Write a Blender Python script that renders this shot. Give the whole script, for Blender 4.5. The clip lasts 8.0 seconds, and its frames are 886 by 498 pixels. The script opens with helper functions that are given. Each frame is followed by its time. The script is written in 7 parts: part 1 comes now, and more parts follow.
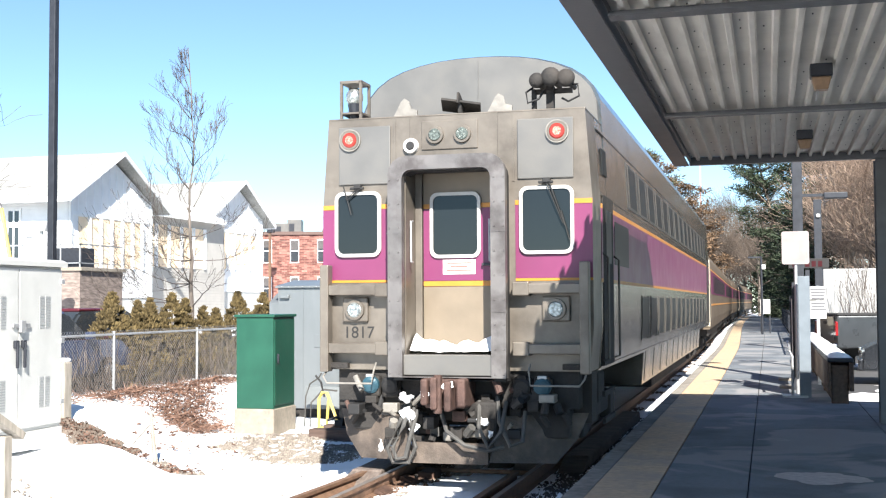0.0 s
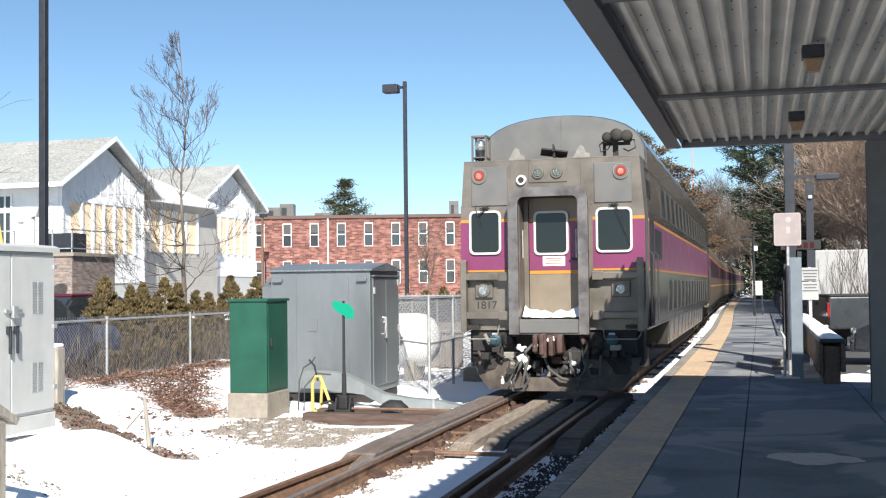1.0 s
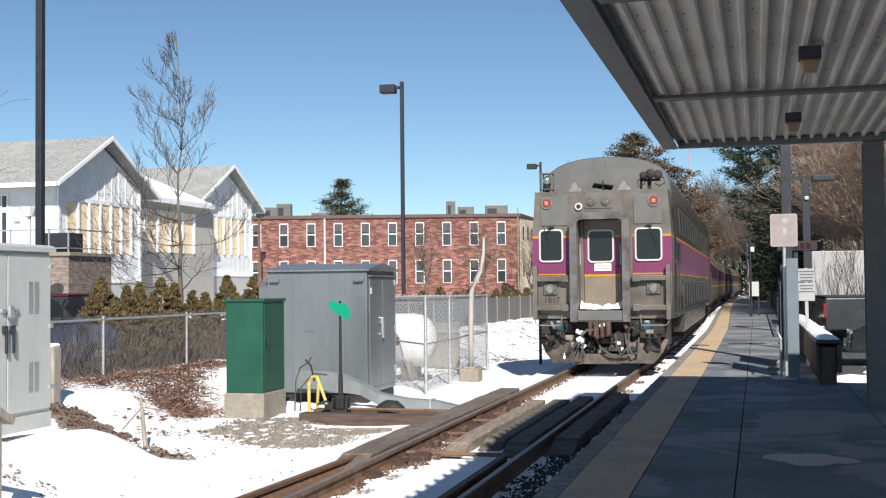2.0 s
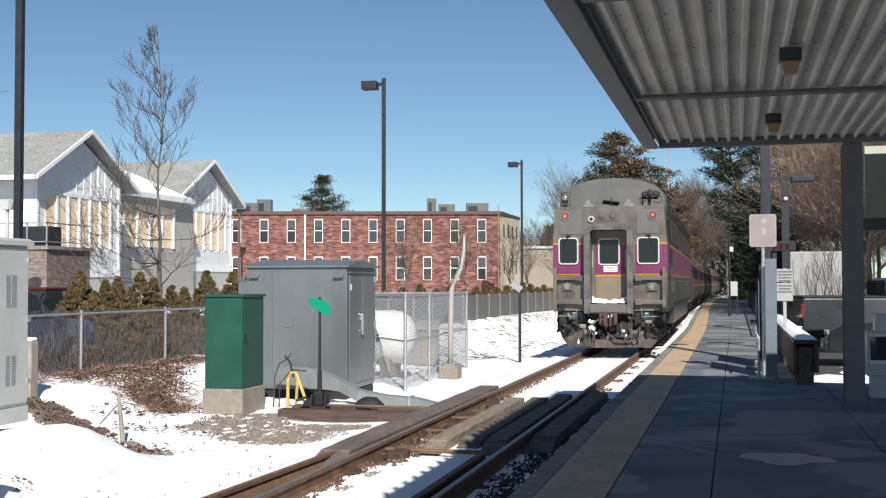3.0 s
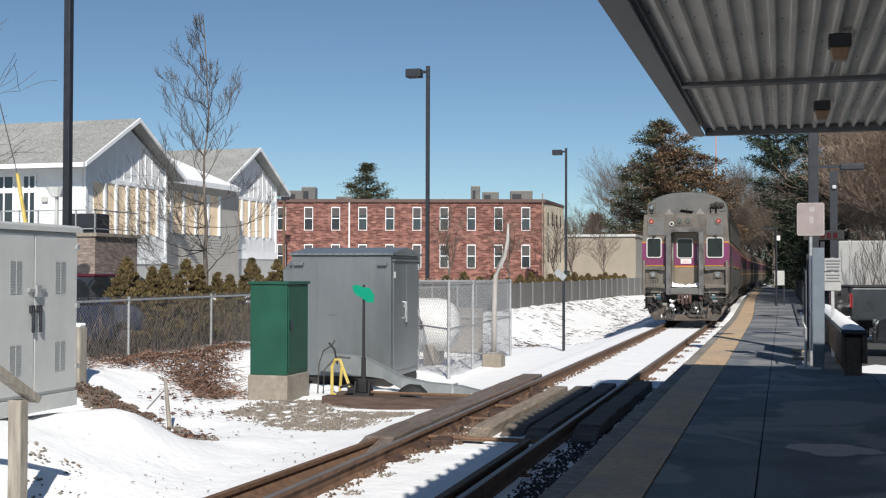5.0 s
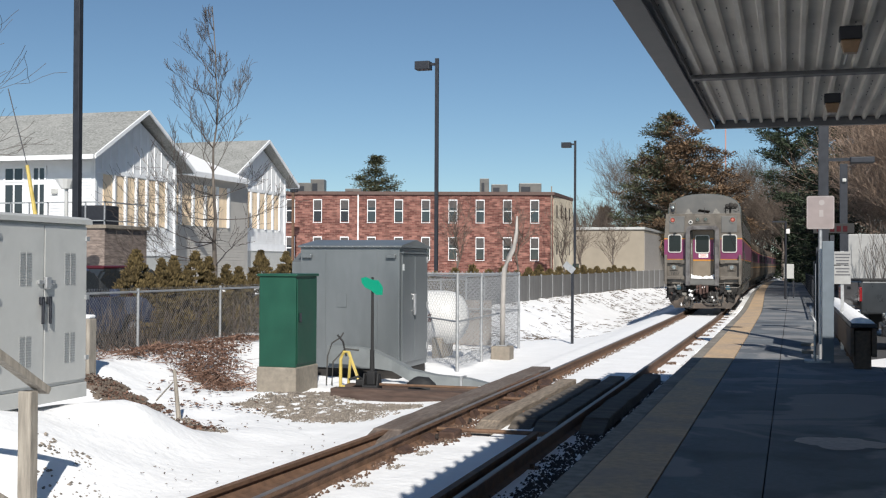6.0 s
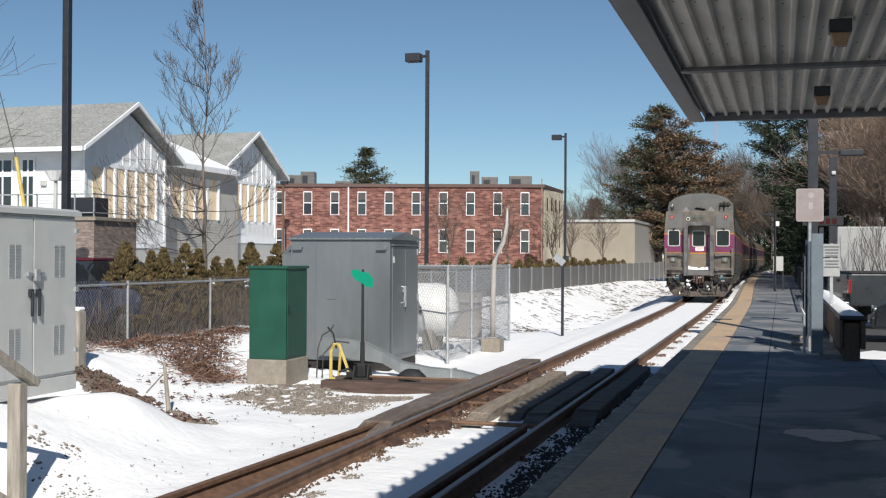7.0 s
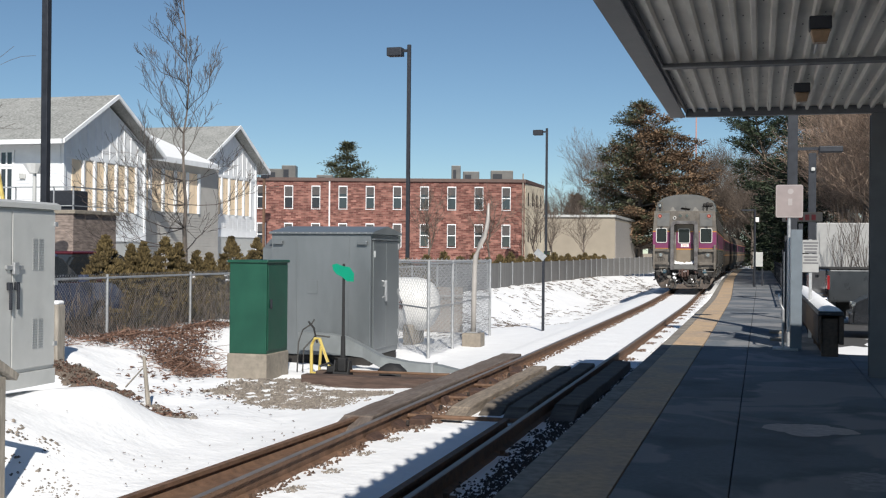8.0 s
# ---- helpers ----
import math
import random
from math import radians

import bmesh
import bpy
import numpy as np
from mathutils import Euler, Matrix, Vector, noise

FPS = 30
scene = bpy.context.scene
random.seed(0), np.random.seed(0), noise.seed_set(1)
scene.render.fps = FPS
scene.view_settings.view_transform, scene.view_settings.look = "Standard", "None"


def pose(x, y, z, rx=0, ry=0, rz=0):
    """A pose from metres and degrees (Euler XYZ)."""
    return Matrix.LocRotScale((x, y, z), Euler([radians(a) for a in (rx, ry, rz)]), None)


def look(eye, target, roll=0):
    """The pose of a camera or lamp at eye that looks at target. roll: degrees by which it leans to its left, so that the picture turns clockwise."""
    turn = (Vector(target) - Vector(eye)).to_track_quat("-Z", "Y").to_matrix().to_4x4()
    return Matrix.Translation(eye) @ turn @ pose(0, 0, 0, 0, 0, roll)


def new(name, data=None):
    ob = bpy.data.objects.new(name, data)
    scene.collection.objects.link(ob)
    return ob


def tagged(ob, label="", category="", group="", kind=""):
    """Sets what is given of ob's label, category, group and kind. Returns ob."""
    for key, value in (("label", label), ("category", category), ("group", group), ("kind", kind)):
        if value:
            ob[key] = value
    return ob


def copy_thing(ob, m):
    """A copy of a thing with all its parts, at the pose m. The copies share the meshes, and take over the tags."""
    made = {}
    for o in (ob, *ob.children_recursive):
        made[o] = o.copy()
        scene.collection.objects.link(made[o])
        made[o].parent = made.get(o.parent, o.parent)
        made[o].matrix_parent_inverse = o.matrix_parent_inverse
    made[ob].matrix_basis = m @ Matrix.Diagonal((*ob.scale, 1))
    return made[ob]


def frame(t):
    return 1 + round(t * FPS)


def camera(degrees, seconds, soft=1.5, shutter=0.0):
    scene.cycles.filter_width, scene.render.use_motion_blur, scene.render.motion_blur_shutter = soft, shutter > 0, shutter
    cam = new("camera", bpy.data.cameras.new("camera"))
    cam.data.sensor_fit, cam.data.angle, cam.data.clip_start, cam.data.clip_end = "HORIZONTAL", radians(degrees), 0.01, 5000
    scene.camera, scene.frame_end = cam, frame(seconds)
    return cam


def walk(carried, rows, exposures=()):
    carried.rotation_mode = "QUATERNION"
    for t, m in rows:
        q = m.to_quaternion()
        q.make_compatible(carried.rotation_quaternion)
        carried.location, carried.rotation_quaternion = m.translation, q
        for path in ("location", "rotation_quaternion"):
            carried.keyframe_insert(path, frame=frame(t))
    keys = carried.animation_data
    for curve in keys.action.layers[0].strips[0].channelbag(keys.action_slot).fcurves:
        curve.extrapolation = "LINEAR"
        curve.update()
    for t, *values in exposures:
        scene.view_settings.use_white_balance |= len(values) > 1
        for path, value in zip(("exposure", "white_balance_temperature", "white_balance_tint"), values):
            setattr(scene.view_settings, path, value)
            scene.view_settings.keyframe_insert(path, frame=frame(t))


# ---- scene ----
LENS = 42.0
cam = camera(LENS, 8.0, soft=1.2)
PATH = [
    (0, pose(0, 0, 1.65, 92.69, 0.34, 15.72)),
    (0.5, pose(0, 0, 1.65, 92.39, 0.57, 15.27)),
    (1, pose(0, 0, 1.65, 91.86, 0.66, 15.37)),
    (2.5, pose(0, 0, 1.65, 91.85, 0.35, 14.83)),
    (3, pose(0, 0, 1.65, 91.73, 0.07, 14.22)),
    (3.5, pose(0, 0, 1.65, 91.24, 0.12, 15.83)),
    (4, pose(0, 0, 1.65, 91.36, -0.04, 16.21)),
    (5.5, pose(0, 0, 1.65, 90.95, -0.25, 16.60)),
    (6, pose(0, 0, 1.65, 90.76, -0.28, 16.82)),
    (6.5, pose(0, 0, 1.65, 90.48, -0.26, 16.70)),
    (7, pose(0, 0, 1.65, 90.38, -0.30, 16.34)),
    (7.5, pose(0, 0, 1.65, 90.24, -0.43, 15.83)),
    (8, pose(0, 0, 1.65, 90.12, -0.50, 15.40)),
]
walk(cam, PATH, exposures=[(0.0, 1.76), (0.4, 1.54), (0.8, 1.26), (1.2, 1.0), (2.5, 0.59), (4.0, 0.37), (5.5, 0.28), (8.0, 0.27)])

# ---- light ----
SUN_FROM = Vector((0.50, -1.25, 1.0)).normalized()
world = bpy.data.worlds.new("sky")
scene.world = world
world.use_nodes = True
wn = world.node_tree.nodes
sky = wn.new("ShaderNodeTexSky")
sky.sky_type = "NISHITA"
sky.sun_disc = False
sky.sun_elevation = math.asin(SUN_FROM.z)
sky.sun_rotation = math.atan2(SUN_FROM.x, SUN_FROM.y)
sky.air_density, sky.dust_density, sky.ozone_density = 0.75, 0.0, 2.0
wn["Background"].inputs[1].default_value = 0.064
clear = wn.new("ShaderNodeVectorMath")
clear.operation = "MULTIPLY"
clear.inputs[1].default_value = (0.875, 0.985, 1.0)
world.node_tree.links.new(sky.outputs[0], clear.inputs[0])
world.node_tree.links.new(clear.outputs[0], wn["Background"].inputs[0])
sun_data = bpy.data.lights.new("sun", "SUN")
sun_data.energy, sun_data.angle, sun_data.color = 4.5, radians(0.53), (1.0, 0.95, 0.87)
sun = new("sun", sun_data)
sun.matrix_world = look(SUN_FROM * 60, (0, 0, 0))


# ---- materials ----
def mat(name, colour, rough=0.6, metal=0.0, vary=0.25, scale=6.0, bump=0.2, bump_scale=40.0, stain=None,
        stain_amount=0.4, stain_scale=0.7, coat=0.0, island=0.0, stretch=(1, 1, 1), spec=0.5, patch=None):
    """Base colour varied by a fine and a broad noise, optional stain colour, bump and roughness variation."""
    m = bpy.data.materials.new(name)
    m.use_nodes = True
    nt = m.node_tree
    n, l = nt.nodes, nt.links
    b = n["Principled BSDF"]
    tc = n.new("ShaderNodeTexCoord")
    mp = n.new("ShaderNodeMapping")
    mp.inputs["Scale"].default_value = stretch
    l.new(tc.outputs["Object"], mp.inputs[0])
    fine = n.new("ShaderNodeTexNoise")
    fine.inputs["Scale"].default_value, fine.inputs["Detail"].default_value = scale, 6
    l.new(mp.outputs[0], fine.inputs["Vector"])
    ramp = n.new("ShaderNodeMapRange")
    ramp.inputs[1].default_value, ramp.inputs[2].default_value = 0.3, 0.7
    ramp.inputs[3].default_value, ramp.inputs[4].default_value = 1 - vary, 1 + vary
    l.new(fine.outputs[0], ramp.inputs[0])
    mul = n.new("ShaderNodeVectorMath")
    mul.operation = "SCALE"
    mul.inputs[0].default_value = colour[:3]
    l.new(ramp.outputs[0], mul.inputs["Scale"])
    last = mul.outputs[0]
    if island:
        geo = n.new("ShaderNodeNewGeometry")
        rnd = n.new("ShaderNodeMapRange")
        rnd.inputs[3].default_value, rnd.inputs[4].default_value = 1 - island, 1 + island
        l.new(geo.outputs["Random Per Island"], rnd.inputs[0])
        m2 = n.new("ShaderNodeVectorMath")
        m2.operation = "SCALE"
        l.new(last, m2.inputs[0])
        l.new(rnd.outputs[0], m2.inputs["Scale"])
        last = m2.outputs[0]
    if stain:
        broad = n.new("ShaderNodeTexNoise")
        broad.inputs["Scale"].default_value, broad.inputs["Detail"].default_value = stain_scale, 8
        broad.inputs["Roughness"].default_value = 0.62
        l.new(mp.outputs[0], broad.inputs["Vector"])
        mask = n.new("ShaderNodeMapRange")
        mask.inputs[1].default_value, mask.inputs[2].default_value = 0.46, 0.66
        mask.inputs[4].default_value = stain_amount
        l.new(broad.outputs[0], mask.inputs[0])
        mix = n.new("ShaderNodeMix")
        mix.data_type = "RGBA"
        l.new(mask.outputs[0], mix.inputs[0])
        l.new(last, mix.inputs[6])
        mix.inputs[7].default_value = (*stain[:3], 1)
        last = mix.outputs[2]
    if patch:
        pn = n.new("ShaderNodeTexNoise")
        pn.inputs["Scale"].default_value, pn.inputs["Detail"].default_value = 0.55, 5
        pn.inputs["Distortion"].default_value = 0.8
        l.new(tc.outputs["Object"], pn.inputs["Vector"])
        pm = n.new("ShaderNodeMapRange")
        pm.inputs[1].default_value, pm.inputs[2].default_value, pm.inputs[4].default_value = 0.52, 0.565, 0.75
        l.new(pn.outputs[0], pm.inputs[0])
        px = n.new("ShaderNodeMix")
        px.data_type = "RGBA"
        l.new(pm.outputs[0], px.inputs[0])
        l.new(last, px.inputs[6])
        px.inputs[7].default_value = (*patch, 1)
        last = px.outputs[2]
    l.new(last, b.inputs["Base Color"])
    b.inputs["Metallic"].default_value = metal
    rr = n.new("ShaderNodeMapRange")
    rr.inputs[3].default_value, rr.inputs[4].default_value = max(rough - 0.12, 0.03), min(rough + 0.12, 1)
    l.new(fine.outputs[0], rr.inputs[0])
    l.new(rr.outputs[0], b.inputs["Roughness"])
    b.inputs["Coat Weight"].default_value = coat
    b.inputs["Specular IOR Level"].default_value = spec
    if bump:
        bn = n.new("ShaderNodeTexNoise")
        bn.inputs["Scale"].default_value, bn.inputs["Detail"].default_value = bump_scale, 4
        l.new(mp.outputs[0], bn.inputs["Vector"])
        bp = n.new("ShaderNodeBump")
        bp.inputs["Strength"].default_value, bp.inputs["Distance"].default_value = bump, 0.02
        l.new(bn.outputs[0], bp.inputs["Height"])
        l.new(bp.outputs[0], b.inputs["Normal"])
    return m


def glass(name, colour, rough=0.05):
    m = bpy.data.materials.new(name)
    m.use_nodes = True
    b = m.node_tree.nodes["Principled BSDF"]
    b.inputs["Base Color"].default_value = (*colour, 1)
    b.inputs["Roughness"].default_value = rough
    b.inputs["Specular IOR Level"].default_value = 0.8
    b.inputs["Coat Weight"].default_value = 0.6
    return m


def glow(name, colour, strength):
    m = bpy.data.materials.new(name)
    m.use_nodes = True
    b = m.node_tree.nodes["Principled BSDF"]
    b.inputs["Base Color"].default_value = (*colour, 1)
    b.inputs["Emission Color"].default_value = (*colour, 1)
    b.inputs["Emission Strength"].default_value = strength
    b.inputs["Roughness"].default_value = 0.2
    return m


SNOW = mat("snow", (0.86, 0.868, 0.88), 0.75, vary=0.03, scale=3, bump=0.75, bump_scale=9, stain=(0.83, 0.835, 0.85), stain_amount=0.5, stain_scale=1.3)
CONCRETE = mat("concrete", (0.25, 0.22, 0.18), 0.85, vary=0.2, scale=14, bump=0.3, bump_scale=90, stain=(0.2, 0.17, 0.14), stain_amount=0.6, stain_scale=1.2)
PAVING = mat("paving", (0.14, 0.158, 0.177), 0.8, vary=0.16, scale=20, bump=0.25, bump_scale=120, stain=(0.075, 0.083, 0.095), stain_amount=0.9, stain_scale=0.9, patch=(0.26, 0.258, 0.262))
TACTILE = mat("yellow_strip", (0.51, 0.37, 0.235), 0.75, vary=0.2, scale=12, bump=0.4, bump_scale=60, stain=(0.33, 0.27, 0.23), stain_amount=0.7, stain_scale=1.1)
LIP = mat("edge_concrete", (0.25, 0.23, 0.2), 0.9, vary=0.3, scale=9, bump=0.6, bump_scale=30, stain=(0.12, 0.1, 0.09), stain_amount=0.7, stain_scale=1.5)
RUST = mat("rusty_steel", (0.155, 0.09, 0.058), 0.75, 0.2, vary=0.35, scale=10, bump=0.3, bump_scale=50, stain=(0.2, 0.12, 0.07), stain_amount=0.6, stain_scale=2)
RAILHEAD = mat("polished_rail", (0.26, 0.23, 0.21), 0.5, 0.6, vary=0.15, scale=4, bump=0.05)
TIMBER = mat("dark_timber", (0.10, 0.085, 0.07), 0.85, vary=0.4, scale=5, bump=0.5, bump_scale=24, stretch=(1, 6, 6), stain=(0.2, 0.17, 0.14), stain_amount=0.6, stain_scale=1)
TIMBER_Y = mat("weathered_plank", (0.24, 0.2, 0.165), 0.85, vary=0.35, scale=6, bump=0.5, bump_scale=24, stretch=(6, 0.7, 6), stain=(0.1, 0.08, 0.065), stain_amount=0.7, stain_scale=1)
OLDTIE = mat("brown_stained_tie", (0.075, 0.048, 0.038), 0.85, vary=0.4, scale=5, bump=0.5, bump_scale=24, stretch=(0.7, 6, 6), stain=(0.13, 0.1, 0.085), stain_amount=0.5, stain_scale=2)
GRAVEL = mat("gravel", (0.19, 0.165, 0.14), 0.95, vary=0.3, scale=30, bump=0.4, island=0.45)
LEAFLITTER = mat("leaf_litter", (0.125, 0.07, 0.05), 0.9, vary=0.3, scale=20, bump=0.3, island=0.5)
SOIL = mat("soil", (0.135, 0.108, 0.087), 0.95, vary=0.4, scale=8, bump=0.8, bump_scale=20)
ASPHALT = mat("asphalt", (0.06, 0.06, 0.062), 0.9, vary=0.25, scale=30, bump=0.3, bump_scale=90)
DARKSTEEL = mat("dark_painted_steel", (0.024, 0.027, 0.035), 0.5, 0.2, vary=0.2, scale=8, bump=0.06)
DARKRUST = mat("dark_flaking_rust", (0.075, 0.042, 0.03), 0.8, 0.15, vary=0.4, scale=12, bump=0.3, bump_scale=50)
UNDERIRON = mat("dark_oily_iron", (0.04, 0.032, 0.028), 0.6, 0.3, vary=0.3, scale=12, bump=0.2)
BLACK = mat("black_rubber", (0.015, 0.015, 0.016), 0.7, vary=0.3, bump=0.1)
GALV = mat("galvanised_steel", (0.42, 0.43, 0.44), 0.5, 0.6, vary=0.15, scale=12, bump=0.06)
WIRE = mat("weathered_fence_wire", (0.24, 0.245, 0.25), 0.55, 0.5, vary=0.15, scale=12, bump=0)
GREYPAINT = mat("grey_painted_steel", (0.5, 0.505, 0.49), 0.42, 0.1, vary=0.05, scale=3, bump=0.05, stain=(0.35, 0.36, 0.36), stain_amount=0.4, stain_scale=1.4)
ALU = mat("brushed_aluminium", (0.205, 0.222, 0.23), 0.38, 0.45, vary=0.08, scale=3, bump=0.05, stretch=(1, 1, 0.3), stain=(0.125, 0.14, 0.15), stain_amount=0.5, stain_scale=0.8)
GREENPAINT = mat("green_painted_steel", (0.005, 0.058, 0.035), 0.45, 0.0, vary=0.1, scale=3, bump=0.05, stain=(0.015, 0.1, 0.06), stain_amount=0.5)
SIGNALGREEN = mat("signal_green", (0.0, 0.3, 0.175), 0.4, vary=0.05, bump=0)
YELLOW = mat("yellow_paint", (0.52, 0.4, 0.11), 0.5, vary=0.15, bump=0.1)
DECKING = mat("corrugated_deck_paint", (0.68, 0.655, 0.6), 0.55, 0.1, vary=0.08, scale=2, bump=0.05, stain=(0.43, 0.40, 0.35), stain_amount=0.5, stain_scale=0.6)
CANOPY = mat("canopy_steel_paint", (0.11, 0.115, 0.125), 0.5, 0.1, vary=0.12, scale=5, bump=0.08)
WHITE = mat("white_siding", (0.80, 0.82, 0.84), 0.6, vary=0.05, scale=2, bump=0.05)
SIDING = mat("grey_white_siding", (0.80, 0.81, 0.82), 0.6, vary=0.05, scale=2, bump=0.05)
SHINGLE = mat("asphalt_shingles", (0.25, 0.255, 0.245), 0.95, vary=0.42, scale=9, bump=0.5, bump_scale=30, stretch=(1, 1, 2), stain=(0.35, 0.35, 0.34), stain_amount=0.6, stain_scale=0.7)
SHEATH = mat("plywood_sheathing", (0.86, 0.68, 0.48), 0.7, vary=0.15, scale=3, bump=0.1, stretch=(1, 1, 0.3))
TAUPE = mat("taupe_siding", (0.42, 0.405, 0.38), 0.7, vary=0.06, scale=2, bump=0.05)
STONE = mat("ledge_stone", (0.2, 0.16, 0.14), 0.9, vary=0.45, scale=3, bump=0.8, bump_scale=6, stretch=(1, 1, 4))
BEIGE = mat("beige_render", (0.28, 0.245, 0.195), 0.85, vary=0.08, scale=1, bump=0.1)
WINGLASS = glass("window_glass", (0.03, 0.035, 0.04))
BARK = mat("bark", (0.13, 0.11, 0.095), 0.95, vary=0.4, scale=8, bump=0.7, bump_scale=30, stretch=(1, 1, 0.3))
TWIG = mat("twig_bark", (0.075, 0.061, 0.053), 0.9, vary=0.3, scale=6, bump=0.2)
THICKET = mat("brown_twigs", (0.118, 0.092, 0.074), 0.9, vary=0.35, scale=3, bump=0, island=0.3)
NEEDLE = mat("pine_needles", (0.07, 0.075, 0.04), 0.8, vary=0.35, scale=1, bump=0, island=0.5)
NEEDLE_BROWN = mat("rusty_pine_needles", (0.15, 0.095, 0.055), 0.8, vary=0.35, scale=1, bump=0, island=0.4)
NEEDLE_DARK = mat("spruce_needles", (0.038, 0.055, 0.03), 0.8, vary=0.35, scale=1, bump=0, island=0.5)
ARBOR = mat("arborvitae_foliage", (0.12, 0.088, 0.036), 0.85, vary=0.4, scale=2, bump=0, island=0.5)
OLDWOOD = mat("grey_weathered_wood", (0.30, 0.27, 0.23), 0.9, vary=0.3, scale=6, bump=0.5, bump_scale=30, stretch=(5, 5, 0.6))
SIGNPINK = mat("faded_sign_face", (0.29, 0.245, 0.24), 0.5, vary=0.08, scale=6, bump=0.02)
SIGNWHITE = mat("white_sign_face", (0.75, 0.75, 0.73), 0.5, vary=0.05, bump=0.02)
SIGNFADED = mat("bleached_sign_print", (0.37, 0.335, 0.33), 0.5, vary=0.05, bump=0.02)
NOTICE = mat("weathered_notice_face", (0.33, 0.33, 0.325), 0.5, vary=0.06, bump=0.02)
BALLAST_RUST = mat("rust_stained_ballast", (0.105, 0.066, 0.047), 0.95, vary=0.35, scale=20, bump=0.4, island=0.45)
SIGNTEXT = mat("sign_lettering", (0.1, 0.1, 0.11), 0.6, vary=0.05, bump=0)


def brick_material():
    m = mat("red_brick", (0.3, 0.1, 0.07), 0.9)
    n, l = m.node_tree.nodes, m.node_tree.links
    tc = n.new("ShaderNodeTexCoord")
    sep = n.new("ShaderNodeSeparateXYZ")
    l.new(tc.outputs["Object"], sep.inputs[0])
    add = n.new("ShaderNodeMath")
    l.new(sep.outputs[0], add.inputs[0])
    l.new(sep.outputs[1], add.inputs[1])
    com = n.new("ShaderNodeCombineXYZ")
    l.new(add.outputs[0], com.inputs[0])
    l.new(sep.outputs[2], com.inputs[1])
    bt = n.new("ShaderNodeTexBrick")
    bt.inputs["Scale"].default_value = 1.0
    bt.inputs["Brick Width"].default_value, bt.inputs["Row Height"].default_value = 0.42, 0.14
    bt.inputs["Mortar Size"].default_value = 0.012
    bt.inputs["Color1"].default_value = (0.12, 0.038, 0.031, 1)
    bt.inputs["Color2"].default_value = (0.36, 0.17, 0.135, 1)
    bt.inputs["Mortar"].default_value = (0.22, 0.14, 0.115, 1)
    bt.inputs["Bias"].default_value = -0.2
    l.new(com.outputs[0], bt.inputs["Vector"])
    old = n["Principled BSDF"].inputs["Base Color"].links[0].from_socket
    ns = n.new("ShaderNodeTexNoise")
    ns.inputs["Scale"].default_value = 2.6
    ns.inputs["Detail"].default_value = 8
    wide = n.new("ShaderNodeMapping")
    wide.inputs["Scale"].default_value = (0.7, 1.1, 1)
    l.new(com.outputs[0], wide.inputs[0])
    l.new(wide.outputs[0], ns.inputs["Vector"])
    mr = n.new("ShaderNodeMapRange")
    mr.inputs[1].default_value, mr.inputs[2].default_value = 0.35, 0.7
    mr.inputs[3].default_value, mr.inputs[4].default_value = 0.65, 1.25
    l.new(ns.outputs[0], mr.inputs[0])
    vm = n.new("ShaderNodeVectorMath")
    vm.operation = "SCALE"
    l.new(bt.outputs[0], vm.inputs[0])
    l.new(mr.outputs[0], vm.inputs["Scale"])
    l.new(vm.outputs[0], n["Principled BSDF"].inputs["Base Color"])
    return m


BRICK = brick_material()


# ---- building helpers ----
def box(bm, x0, x1, y0, y1, z0, z1, bevel=0.0, m=None):
    """A box, bevelled if asked, optionally moved by the matrix m."""
    r = bmesh.ops.create_cube(bm, size=1)
    v = r["verts"]
    t = Matrix.Translation(((x0 + x1) / 2, (y0 + y1) / 2, (z0 + z1) / 2)) @ Matrix.Diagonal((x1 - x0, y1 - y0, z1 - z0, 1))
    bmesh.ops.transform(bm, matrix=(m @ t) if m else t, verts=v)
    if bevel:
        e = list({e for q in v for e in q.link_edges})
        bmesh.ops.bevel(bm, geom=e, offset=bevel, segments=2, affect="EDGES", profile=0.5)
    return bm


def tube(bm, a, b, r0, r1=None, sides=8, caps=True):
    """A tapered round bar from a to b."""
    a, b = Vector(a), Vector(b)
    r1 = r0 if r1 is None else r1
    d = b - a
    q = d.to_track_quat("Z", "Y")
    rings = []
    for p, r in ((a, r0), (b, r1)):
        rings.append([bm.verts.new(p + q @ Vector((r * math.cos(i * 2 * math.pi / sides), r * math.sin(i * 2 * math.pi / sides), 0))) for i in range(sides)])
    for i in range(sides):
        j = (i + 1) % sides
        bm.faces.new((rings[0][i], rings[0][j], rings[1][j], rings[1][i]))
    if caps:
        bm.faces.new(rings[0][::-1])
        bm.faces.new(rings[1])
    return bm


def pipe(bm, pts, r, sides=8):
    """A round pipe along points."""
    pts = [Vector(p) for p in pts]
    rings = []
    for k, p in enumerate(pts):
        d = (pts[min(k + 1, len(pts) - 1)] - pts[max(k - 1, 0)]).normalized()
        up = Vector((0, 0, 1)) if abs(d.z) < 0.95 else Vector((0, 1, 0))
        s = d.cross(up).normalized()
        u = s.cross(d)
        rr = r[k] if isinstance(r, (list, tuple)) else r
        rings.append([bm.verts.new(p + rr * (s * math.cos(i * 2 * math.pi / sides) + u * math.sin(i * 2 * math.pi / sides))) for i in range(sides)])
    for a, b in zip(rings, rings[1:]):
        for i in range(sides):
            j = (i + 1) % sides
            bm.faces.new((a[i], a[j], b[j], b[i]))
    bm.faces.new(rings[0][::-1])
    bm.faces.new(rings[-1])
    return bm


